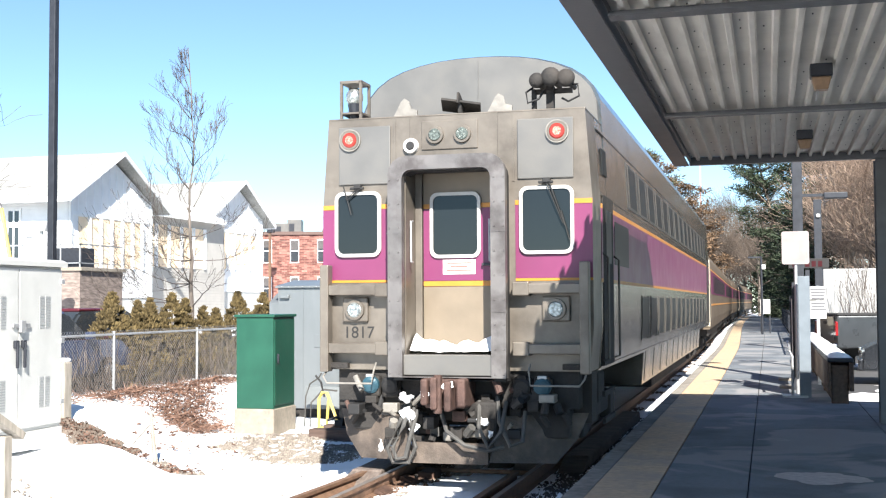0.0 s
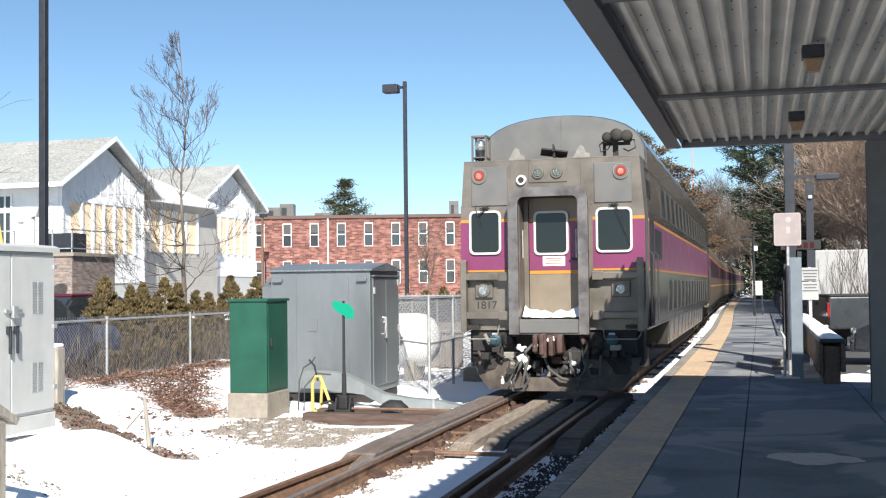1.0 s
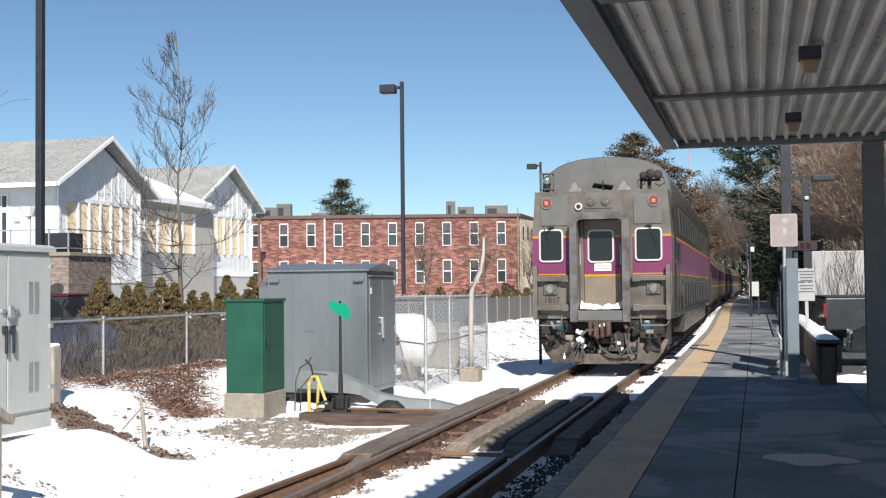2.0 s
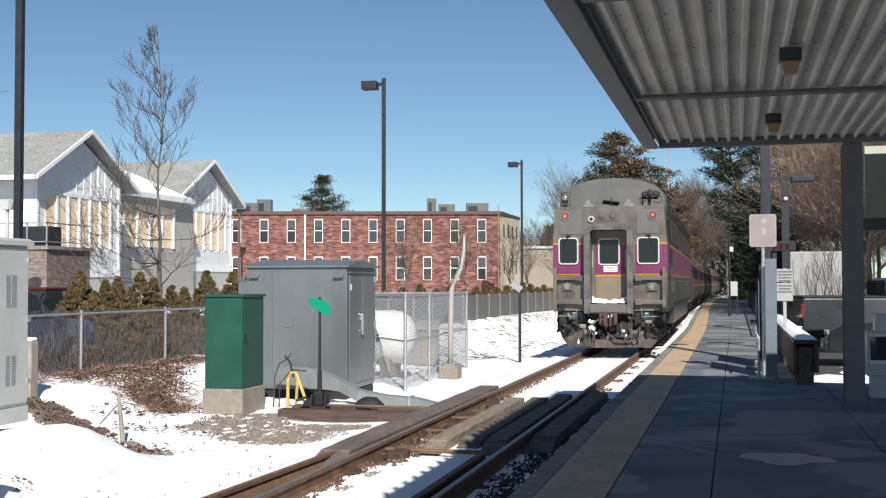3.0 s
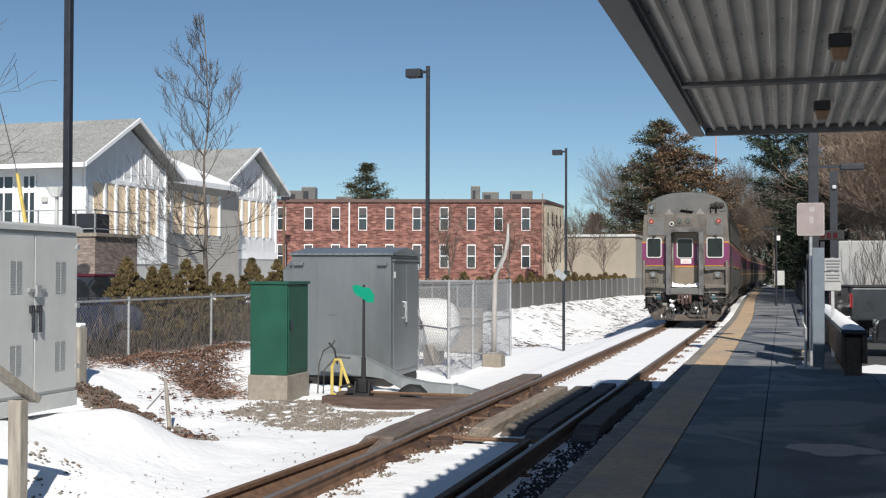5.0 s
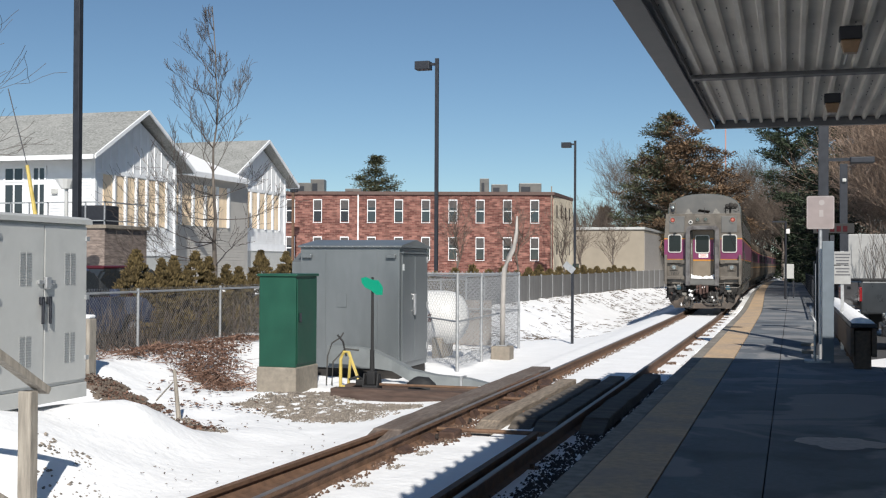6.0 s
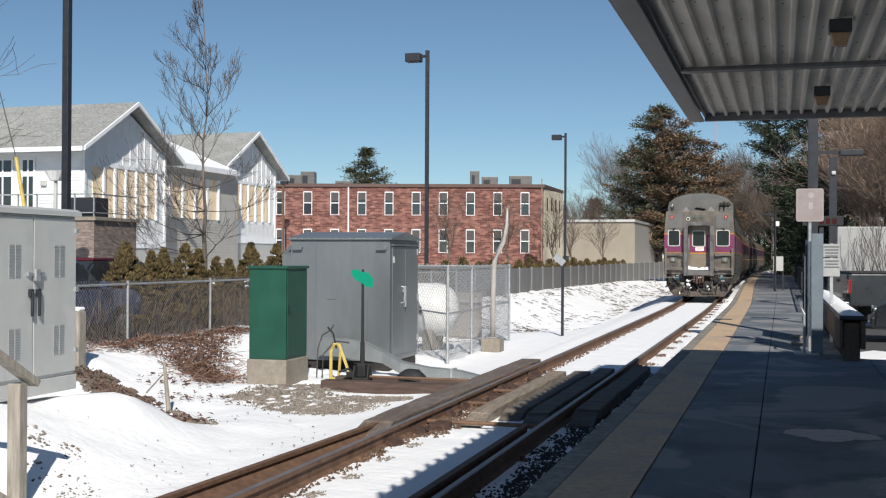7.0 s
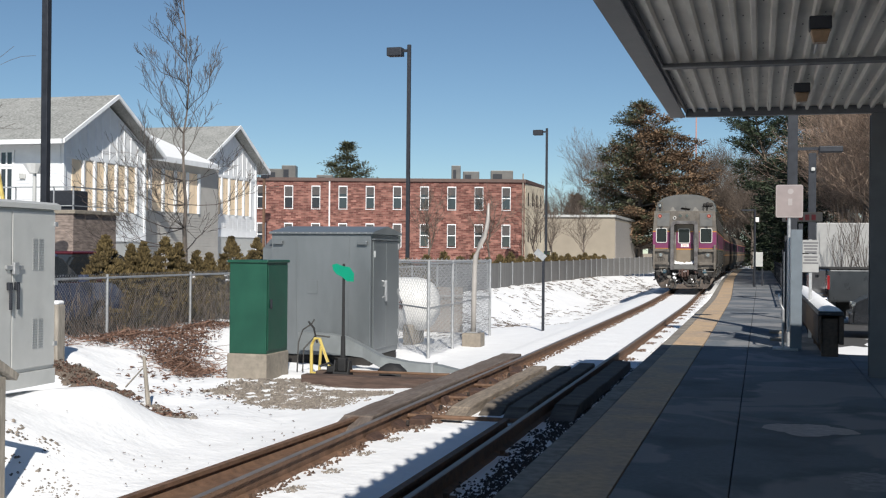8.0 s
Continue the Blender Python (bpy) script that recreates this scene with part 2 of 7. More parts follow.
def prism(bm, outline, axis, lo, hi):
    """Extrude a 2D outline along an axis: the outline's two numbers are the other two axes in order."""
    def put(p, h):
        c = list(p)
        c.insert("xyz".index(axis), h)
        return bm.verts.new(c)
    a = [put(p, lo) for p in outline]
    b = [put(p, hi) for p in outline]
    n = len(a)
    for i in range(n):
        j = (i + 1) % n
        bm.faces.new((a[i], a[j], b[j], b[i]))
    bm.faces.new(a[::-1])
    bm.faces.new(b)
    return bm


def rounded(x0, x1, z0, z1, r, seg=4):
    """The outline of a rectangle with round corners."""
    out = []
    for cx, cz, a0 in ((x1 - r, z1 - r, 0), (x0 + r, z1 - r, 90), (x0 + r, z0 + r, 180), (x1 - r, z0 + r, 270)):
        for k in range(seg + 1):
            a = radians(a0 + 90 * k / seg)
            out.append((cx + r * math.cos(a), cz + r * math.sin(a)))
    return out


def ring_plate(bm, outer, inner, y0, y1):
    """A frame between two outlines of equal length, in the x-z plane, from y0 to y1."""
    n = len(outer)
    f = [[bm.verts.new((p[0], y, p[1])) for p in o] for o in (outer, inner) for y in (y0, y1)]
    of, ob_, nf, nb = f
    for i in range(n):
        j = (i + 1) % n
        bm.faces.new((of[i], of[j], nf[j], nf[i]))
        bm.faces.new((ob_[j], ob_[i], nb[i], nb[j]))
        bm.faces.new((of[j], of[i], ob_[i], ob_[j]))
        bm.faces.new((nf[i], nf[j], nb[j], nb[i]))
    return bm


def finish(name, bm, material, smooth=False):
    bmesh.ops.recalc_face_normals(bm, faces=bm.faces)
    me = bpy.data.meshes.new(name)
    bm.to_mesh(me)
    bm.free()
    for m in (material if isinstance(material, (list, tuple)) else (material,)):
        me.materials.append(m)
    if smooth:
        for p in me.polygons:
            p.use_smooth = True
    return me


def part(name, bm, material, parent, label="", smooth=False):
    """One mesh object under a thing or a part."""
    ob = new(name, finish(name, bm, material, smooth))
    ob.parent = parent
    if label:
        tagged(ob, label)
    return ob


def solo(name, bm, material, label, category, m=None, group="", kind="", smooth=False):
    """A thing of one mesh."""
    ob = new(name, finish(name, bm, material, smooth))
    if m:
        ob.matrix_basis = m
    return tagged(ob, label, category, group, kind)


def thing(name, label, category, m=None, group="", kind=""):
    """An Empty that carries the parts of a thing."""
    ob = new(name)
    ob.empty_display_size = 0.2
    if m:
        ob.matrix_basis = m
    return tagged(ob, label, category, group, kind)


def B():
    return bmesh.new()


def boxes(*dims, bevel=0.0):
    bm = B()
    for d in dims:
        box(bm, *d, bevel=bevel)
    return bm


def writing(name, text, size, material, parent, m):
    """Letters of the built-in font, as a thin mesh."""
    cu = bpy.data.curves.new(name, "FONT")
    cu.body, cu.size, cu.extrude = text, size, 0.002
    cu.align_x = "CENTER"
    tmp = bpy.data.objects.new(name, cu)
    me = bpy.data.meshes.new_from_object(tmp)
    bpy.data.objects.remove(tmp)
    me.materials.clear()
    me.materials.append(material)
    ob = new(name, me)
    ob.parent = parent
    ob.matrix_basis = m
    return ob

# ---- ground, track, platform, canopy ----
RAIL = -0.20          # top of rail
EDGE = 1.548           # track centre to platform edge


TRACK_Y = [-200, -20, 40, 58, 80, 110, 150, 200, 260, 340, 460]
TRACK_X = [-3.32, -3.32, -3.34, -3.62, -4.0, -4.2, -3.9, -3.0, -0.5, 5.0, 18.0]


def track_x(y):
    """The track's centre line: straight, then bending very gently."""
    k = max(i for i, v in enumerate(TRACK_Y) if v <= max(y, TRACK_Y[0]))
    k = min(k, len(TRACK_Y) - 2)
    def slope(i):
        if i in (0, 1):
            return 0.0
        j = min(i + 1, len(TRACK_Y) - 1)
        return (TRACK_X[j] - TRACK_X[i - 1]) / (TRACK_Y[j] - TRACK_Y[i - 1])
    h = TRACK_Y[k + 1] - TRACK_Y[k]
    u = (y - TRACK_Y[k]) / h
    return ((2 * u**3 - 3 * u**2 + 1) * TRACK_X[k] + (u**3 - 2 * u**2 + u) * h * slope(k)
            + (3 * u**2 - 2 * u**3) * TRACK_X[k + 1] + (u**3 - u**2) * h * slope(k + 1))


def smooth(a, b, v):
    u = min(max((v - a) / (b - a), 0), 1)
    return u * u * (3 - 2 * u)


def ground(x, y):
    """Height of the ground."""
    xc = track_x(min(max(y, 0), 300))
    d = xc - x
    z = -0.46
    if abs(d) < 1.7:
        z = -0.36 + 0.02 * noise.noise((x * 2, y * 2, 0))
    elif d > 0:
        z = -0.44 - 0.05 * smooth(1.7, 2.6, d)
        near = 0.72 * math.exp(-((x + 8.5) / 1.9) ** 2 - ((y - 9.4) / 2.5) ** 2)
        near += 0.30 * math.exp(-((x + 6.9) / 1.0) ** 2 - ((y - 8.9) / 1.5) ** 2)
        near += 0.30 * math.exp(-((x + 10.3) / 1.5) ** 2 - ((y - 15.3) / 1.6) ** 2)
        near += 0.36 * math.exp(-((x + 6.95) / 0.6) ** 2 - ((y - 11.2) / 0.85) ** 2)
        near += 0.1 * math.exp(-((x + 7.6) / 1.1) ** 2 - ((y - 16.7) / 1.1) ** 2)
        near += 0.07 * math.exp(-((x + 6.3) / 0.5) ** 2 - ((y - 12.9) / 0.5) ** 2)
        far = smooth(30, 46, y)
        bank = 0.55 * ((1 - far) * smooth(5.6, 7.7, d) + far * smooth(3.0, 7.9, d))
        z += max(near, bank) + 0.3 * min(near, bank)
        # the ditch between the track bed and the bank
        z -= 0.62 * smooth(31, 42, y) * smooth(1.75, 3.9, d) * smooth(7.7, 4.6, d)
        amp = 0.075 * smooth(1.9, 4, d)
        z += amp * noise.noise((x * 0.9, y * 0.9, 3)) + 0.5 * amp * noise.noise((x * 2.7, y * 2.7, 5))
        z += 0.45 * amp * noise.noise((x * 6, y * 6, 8)) * smooth(70, 40, y)
        trail = math.exp(-((x + 5.4 + 0.12 * (y - 10)) / 0.45) ** 2) * smooth(19, 14, y)
        z -= trail * 0.05 * max(noise.noise((x * 3.5, y * 2.6, 12)), 0)
    else:
        z = -0.46 if d > -2.6 else -0.2
    return z


def grid_steps(spans):
    out = []
    for a, b, n in spans:
        out += [a + (b - a) * i / n for i in range(n)]
    return out + [spans[-1][1]]


def build_ground():
    xs = grid_steps([(-900, -100, 6), (-100, -34, 10), (-34, -15, 12), (-15, -1.55, 84), (-1.55, 12, 8), (12, 60, 6), (60, 900, 6)])
    ys = grid_steps([(-900, -60, 5), (-60, 3, 16), (3, 30, 150), (30, 66, 70), (66, 200, 40), (200, 900, 10)])
    verts = [(x, y, ground(x, y)) for y in ys for x in xs]
    w = len(xs)
    faces = [(j * w + i, j * w + i + 1, (j + 1) * w + i + 1, (j + 1) * w + i) for j in range(len(ys) - 1) for i in range(w - 1)]
    me = bpy.data.meshes.new("ground")
    me.from_pydata(verts, [], faces)
    for m in (SNOW, ASPHALT):
        me.materials.append(m)
    for p in me.polygons:
        c = p.center
        p.use_smooth = True
        if c.x > 0.6 and c.y > -50 or (-26 < c.x < -14.5 and c.y < 90):
            p.material_index = 1
    tagged(new("ground", me), "snow-covered ground beside the railway track", "ground", kind="structure")


def sweep(name, outline, material, offset, y0, y1, step, parent, label=""):
    """A profile (across, up) swept along the track."""
    n = int((y1 - y0) / step)
    bm = B()
    rows = []
    for k in range(n + 1):
        y = y0 + (y1 - y0) * k / n
        x = track_x(y)
        rows.append([bm.verts.new((x + (offset(y) if callable(offset) else offset) + a, y, b)) for a, b in outline])
    for p, q in zip(rows, rows[1:]):
        for i in range(len(outline)):
            j = (i + 1) % len(outline)
            bm.faces.new((p[i], p[j], q[j], q[i]))
    bm.faces.new(rows[0])
    bm.faces.new(rows[-1][::-1])
    return part(name, bm, material, parent, label)


WEB = [(-0.07, -0.17), (0.07, -0.17), (0.07, -0.155), (0.012, -0.135), (0.01, -0.05), (0.034, -0.04), (0.034, -0.006), (-0.034, -0.006), (-0.034, -0.04), (-0.01, -0.05), (-0.012, -0.135), (-0.07, -0.155)]
HEAD = [(-0.03, -0.004), (0.03, -0.004), (0.022, 0.002), (-0.022, 0.002)]


def build_track():
    track = thing("railway_track", "single railway track of rusty steel rails in snow", "railway track", kind="structure")
    web = [(a, b + RAIL) for a, b in WEB]
    head = [(a, b + RAIL) for a, b in HEAD]
    for s in (-0.753, 0.753):
        rail = sweep("rail", web, RUST, s, -15, 330, 2.0, track, "rusty steel rail with a polished head")
        sweep("rail_head", head, RAILHEAD, s, -15, 330, 2.0, rail)
    # the outer rail that leaves the left rail towards the switch stand
    off = lambda y: -0.753 - 0.07 - 0.46 * (max(20 - y, 0) / 12.5) ** 1.5
    sweep("guard_rail", web, RUST, off, -15, 19.5, 0.5, track, "rusty outer rail of the switch")
    sweep("inner_guard_rail", web, RUST, 0.753 - 0.17, -15, 12.6, 2.0, track, "dark rusty inner guard rail")
    fill = B()
    rows = []
    for k in range(40):
        y = -15 + 34 * k / 39
        rows.append([fill.verts.new((track_x(y) + off(y) - 0.03, y, RAIL - 0.02)), fill.verts.new((track_x(y) + off(y) + 0.045, y, RAIL - 0.11)), fill.verts.new((track_x(y) + min(-0.753 - 0.05, off(y) + 0.4), y, RAIL - 0.13))])
    for p, q in zip(rows, rows[1:]):
        for i in range(2):
            fill.faces.new((p[i], p[i + 1], q[i + 1], q[i]))
    part("filler_plate", fill, RUST, track, "rusty filler plate beside the rail")
    # ties show only where the snow has melted
    bm = B()
    box(bm, -1.3, 1.3, -0.11, 0.11, -0.2, 0, bevel=0.015)
    tie_mesh = finish("tie", bm, TIMBER)
    for k in range(60):
        y = -2 + k * 0.53
        tie = new("tie", tie_mesh)
        tie.parent = track
        tie.matrix_basis = pose(track_x(y) + random.uniform(-0.05, 0.05), y, RAIL - 0.185 + random.uniform(-0.012, 0.006), 0, 0, random.uniform(-1.2, 1.2))
    # rail chairs and spikes along the turnout
    bm = B()
    for k in range(26):
        y = 8 + k * 0.53
        for s in (-0.753, 0.753):
            if random.random() < 0.55:
                continue
            box(bm, track_x(y) + s - 0.17, track_x(y) + s + 0.17, y - 0.09, y + 0.09, RAIL - 0.172, RAIL - 0.15)
            for q in (-0.1, 0.1):
                box(bm, track_x(y) + s + q - 0.02, track_x(y) + s + q + 0.02, y - 0.03, y + 0.03, RAIL - 0.15, RAIL - 0.11)
    part("tie_plate", bm, RUST, track, "rusty tie plates with spikes")
    # timber planks of the old crossing beside the rails
    TIMBER_T = mat("tan_plank", (0.25, 0.205, 0.16), 0.85, vary=0.35, scale=6, bump=0.6, bump_scale=24, stretch=(6, 0.7, 6), stain=(0.13, 0.1, 0.075), stain_amount=0.7, stain_scale=1.6)
    TIMBER_B = mat("rust_brown_plank", (0.15, 0.122, 0.105), 0.85, vary=0.4, scale=6, bump=0.5, bump_scale=24, stretch=(6, 0.7, 6), stain=(0.09, 0.06, 0.045), stain_amount=0.6, stain_scale=1.2)
    crossing = thing("crossing_planks", "weathered timber crossing planks bolted beside the rails", "crossing", kind="structure")
    for a, b, y0, y1, z, mtl in ((-1.22, -0.86, 11.7, 20.5, 0.012, TIMBER_B), (-0.34, -0.09, 13.1, 18.8, -0.03, TIMBER_T), (0.36, 0.62, 13.2, 19.5, -0.02, TIMBER),
                                 (-0.02, 0.26, 13.6, 19.2, -0.05, TIMBER), (0.86, 1.16, 13.6, 20.0, -0.015, TIMBER)):
        bm = B()
        box(bm, a, b, y0, y1, RAIL + z - 0.16, RAIL + z, bevel=0.018, m=Matrix.Translation((track_x(15), 0, 0)))
        for v in bm.verts:
            if v.co.y < y0 + 0.05 and v.co.z > RAIL - 0.08:
                v.co.y += 0.5
        bmesh.ops.subdivide_edges(bm, edges=[e for e in bm.edges if e.calc_length() > 3], cuts=24)
        for v in bm.verts:
            v.co.x += 0.022 * noise.noise((v.co.y * 1.7, a * 9, v.co.z * 3))
            v.co.z += 0.014 * noise.noise((v.co.y * 1.1, b * 7, 3)) if v.co.z > RAIL - 0.1 else 0
        part("plank", bm, mtl, crossing)
    # rail braces, slide plates and bolts of the switch between the plank and the rail
    rng = random.Random(41)
    for k in range(12):
        y = 11.8 + k * 0.7 + rng.uniform(-0.2, 0.2)
        x = track_x(y) - 0.753
        bm = B()
        wide, h1 = rng.uniform(0.14, 0.3), rng.uniform(0.05, 0.11)
        box(bm, x + 0.05, x + wide, y - 0.1, y + 0.1, RAIL - 0.17, RAIL - 0.15, bevel=0.006)
        prism(bm, [(x + 0.03, RAIL - 0.15), (x + 0.04, RAIL - 0.16 + h1), (x + 0.07, RAIL - 0.16 + h1), (x + wide - 0.03, RAIL - 0.15)], "y", y - rng.uniform(0.03, 0.2), y + rng.uniform(0.03, 0.2))
        if k % 4 == 1:
            box(bm, x + 0.16, x + 0.36, y + 0.12, y + rng.uniform(0.3, 0.5), RAIL - 0.17, RAIL - 0.07, bevel=0.02)
        part("rail_brace", bm, DARKRUST, track, "rusty rail brace")
        if k % 2:
            part("brace_bolt", tube(B(), (x + 0.19, y, RAIL - 0.13), (x + 0.19, y, RAIL - 0.08), 0.022, 0.02, 6), UNDERIRON, track)
    for y in (13.1, 14.9, 16.4):
        bm = B()
        tube(bm, (track_x(y) - 0.72, y, RAIL - 0.1), (track_x(y) + 0.72, y, RAIL - 0.1), 0.025, 0.025, 8)
        part("tie_rod", bm, RUST, track, "rusty switch tie rod")


def platform_right(y):
    return 6.0 if y < 20.2 else 1.0


def build_platform():
    plat = thing("platform", "low concrete station platform with worn yellow edge strip", "platform", kind="structure")
    lip = [(EDGE, -0.5), (EDGE + 0.21, -0.5), (EDGE + 0.21, -0.004), (EDGE + 0.03, -0.004), (EDGE, -0.03)]
    sweep("edge_beam", lip, LIP, 0, -12, 130, 1.5, plat, "chipped concrete edge beam")
    strip = [(EDGE + 0.222, -0.4), (EDGE + 0.76, -0.4), (EDGE + 0.76, 0.002), (EDGE + 0.222, 0.002)]
    y = -12.0
    while y < 130:
        sweep("edge_strip", strip, TACTILE, 0, y, y + 6.08, 0.76, plat, "worn yellow edge strip")
        y += 6.1
    # slabs
    y = -11.0
    while y < 130:
        y1 = min(y + 6.1, 20.2) if y < 20.1 else y + 6.1
        xs = [-0.2, 1.38, 3.0, 4.6, 6.0] if y < 20 else [-0.2, 1.0]
        left = None
        for x0, x1 in zip([left] + xs, xs):
            bm = B()
            rows = []
            for k in range(5):
                yy = y + 0.005 + (y1 - y - 0.01) * k / 4
                a = track_x(yy) + EDGE + 0.772 if x0 is None else x0 + 0.005
                rows.append([bm.verts.new(p) for p in ((a, yy, -0.4), (x1 - 0.005, yy, -0.4), (x1 - 0.005, yy, -0.005), (x1 - 0.01, yy, 0), (a + 0.005, yy, 0), (a, yy, -0.005))])
            for p, q in zip(rows, rows[1:]):
                for i in range(6):
                    j = (i + 1) % 6
                    bm.faces.new((p[i], p[j], q[j], q[i]))
            bm.faces.new(rows[0])
            bm.faces.new(rows[-1][::-1])
            part("slab", bm, PAVING, plat)
        y = y1


def build_bleached_patches():
    """Pale silt left where puddles dried on the paving."""
    rng = random.Random(31)
    plat = bpy.data.objects["platform"]
    silt = mat("dried_silt", (0.44, 0.4, 0.38), 0.9, vary=0.2, scale=14, bump=0.1)
    faint = mat("thin_silt", (0.26, 0.26, 0.265), 0.9, vary=0.3, scale=14, bump=0.1)
    wet = mat("damp_paving", (0.075, 0.082, 0.09), 0.6, vary=0.2, scale=14, bump=0.1)
    for cx, cy, rx, ry, z, m in ((0.45, 11.35, 0.47, 0.46, 0.003, wet), (0.45, 11.36, 0.4, 0.36, 0.005, silt), 
                                 (0.05, 14.4, 0.22, 0.12, 0.003, faint), (-0.65, 15.6, 0.2, 0.12, 0.003, faint), (0.9, 8.9, 0.3, 0.4, 0.003, faint), (-0.3, 17.6, 0.2, 0.16, 0.003, faint)):
        bm = B()
        n = 40
        k0 = rng.random() * 40
        ring = []
        for i in range(n):
            a = i * 6.2832 / n
            q = 1 + 0.35 * noise.noise((math.cos(a) * 1.3 + k0, math.sin(a) * 1.3, 1)) + 0.12 * noise.noise((math.cos(a) * 5 + k0, math.sin(a) * 5, 1))
            ring.append(bm.verts.new((cx + rx * q * math.cos(a), cy + ry * q * math.sin(a), z)))
        bm.faces.new(ring)
        part("puddle_mark", bm, m, plat, "dried puddle mark on the paving")


def build_canopy():
    can = thing("platform_canopy", "grey steel platform canopy with corrugated deck underside", "canopy", kind="structure")
    x0, x1, y0, y1, z = -1.24, 5.6, -9.0, 16.55, 3.62
    # underside: flat pans with narrow ribs hanging down, running along the platform
    bm = B()
    pitch = 0.166
    prof = []
    x = x0 + 0.2
    while x < x1 - 0.2:
        prof += [(x, z + 0.05), (x + 0.105, z + 0.05), (x + 0.118, z), (x + 0.153, z)]
        x += pitch
    prof.append((x, z + 0.05))
    a = [bm.verts.new((p, y0, q)) for p, q in prof]
    b = [bm.verts.new((p, y1 - 0.12, q)) for p, q in prof]
    for i in range(len(prof) - 1):
        bm.faces.new((a[i], a[i + 1], b[i + 1], b[i]))
    part("soffit", bm, DECKING, can, "light grey corrugated metal soffit")
    # screw heads on the pans
    bm = B()
    x = x0 + 0.2
    while x < 2.8:
        for k in range(40):
            yy = 6 + k * 0.27 + random.uniform(-0.04, 0.04)
            if random.random() < 0.2:
                box(bm, x + 0.045, x + 0.055, yy, yy + 0.012, z + 0.042, z + 0.05)
        x += pitch
    part("screw", bm, DARKSTEEL, can)
    # top deck, and a toothed plate added on its edge to cast a saw-edged shadow
    part("roof_deck", boxes((x0 + 0.12, x1, y0, y1 - 0.02, z + 0.075, z + 0.12)), CANOPY, can)
    bm = B()
    prof = []
    y = y0
    while y < y1 - 0.35:
        prof += [(y, z - 0.02), (y + 0.22, z - 0.02), (y + 0.225, z + 0.12), (y + 0.335, z + 0.12), (y + 0.339, z - 0.02)]
        y += 0.34
    for xe in (x0 - 0.003, x0 + 0.012):
        top = [bm.verts.new((xe, p, q)) for p, q in prof]
        low = [bm.verts.new((xe, p, z - 0.03)) for p, q in prof]
        for i in range(len(prof) - 1):
            bm.faces.new((top[i], top[i + 1], low[i + 1], low[i]))
    part("shadow_teeth", bm, CANOPY, can, "added toothed edge plate shaping the canopy shadow")
    # edge beams and cross beams
    bm = B()
    prism(bm, [(x0, z - 0.06), (x0 + 0.2, z - 0.06), (x0 + 0.2, z - 0.04), (x0 + 0.025, z - 0.03), (x0 + 0.025, z - 0.022), (x0, z - 0.022)], "y", y0, y1)
    part("edge_fascia", bm, CANOPY, can, "dark grey steel edge channel")
    bm = B()
    prism(bm, [(x0 + 0.205, z - 0.012), (x0 + 0.235, z - 0.012), (x0 + 0.235, z + 0.05), (x0 + 0.205, z + 0.05)], "y", y0, y1 - 0.13)
    part("edge_trim", bm, CANOPY, can)
    part("end_fascia", boxes((x0 + 0.21, x1, y1 - 0.12, y1, z - 0.06, z + 0.05), bevel=0.008), CANOPY, can)
    for yb in (12.15, 7.75, 3.35, -1.05, -5.45):
        bm = boxes((x0 + 0.24, x1, yb - 0.075, yb + 0.075, z - 0.055, z - 0.035), (x0 + 0.24, x1, yb - 0.012, yb + 0.012, z - 0.036, z - 0.003))
        part("cross_beam", bm, CANOPY, can)
    for yp in (16.62, 7.75, -1.05):
        bm = boxes((1.42, 1.68, yp - 0.13, yp - 0.11, 0, z - 0.06), (1.42, 1.68, yp + 0.11, yp + 0.13, 0, z - 0.06), (1.54, 1.56, yp - 0.11, yp + 0.11, 0, z - 0.06), bevel=0.003)
        if yp > 10 or yp < 0:
            part("column", bm, CANOPY, can, "dark grey steel canopy column")
        else:
            bm.free()
    for k, (lx, ly) in enumerate(((0.46, 10.05), (0.44, 13.9), (0.46, 5.9))):
        lamp = thing("canopy_light", "small dark downlight with amber glass under the canopy", "lamp", pose(lx, ly, z), group="canopy lights")
        part("housing", boxes((-0.09, 0.09, -0.09, 0.09, -0.11, -0.002), bevel=0.01), DARKSTEEL, lamp)
        bm = B()
        box(bm, -0.078, 0.078, -0.078, 0.078, -0.215, -0.11, bevel=0.012)
        for v in bm.verts:
            if v.co.z < -0.18:
                v.co.x *= 0.72
                v.co.y *= 0.72
        part("lens", bm, AMBER, lamp, "amber prismatic glass lens")
        part("conduit", tube(B(), (0.02, 0.08, -0.05), (0.02, 1.6, -0.03), 0.012), GALV, lamp)


AMBER = mat("amber_glass", (0.24, 0.15, 0.085), 0.35, vary=0.15, scale=20, bump=0.3, bump_scale=60)
build_ground()
build_track()
build_platform()
build_bleached_patches()
build_canopy()

# ---- the train ----
TAN = mat("dull_stainless_tan", (0.165, 0.145, 0.123), 0.42, 0.35, vary=0.08, scale=4, bump=0.05, stain=(0.085, 0.072, 0.06), stain_amount=0.75, stain_scale=1.6)
SIDE_STEEL = mat("stainless_side", (0.24, 0.225, 0.205), 0.2, 0.9, vary=0.1, scale=3, bump=0.06, bump_scale=6, stain=(0.18, 0.16, 0.13), stain_amount=0.4, stain_scale=0.5)
PURPLE = mat("purple_band", (0.165, 0.03, 0.092), 0.4, 0.0, vary=0.08, scale=2, bump=0.02, stain=(0.12, 0.026, 0.068), stain_amount=0.35, stain_scale=0.8)
STRIPE = mat("orange_stripe", (0.48, 0.2, 0.025), 0.45, vary=0.06, bump=0.02)
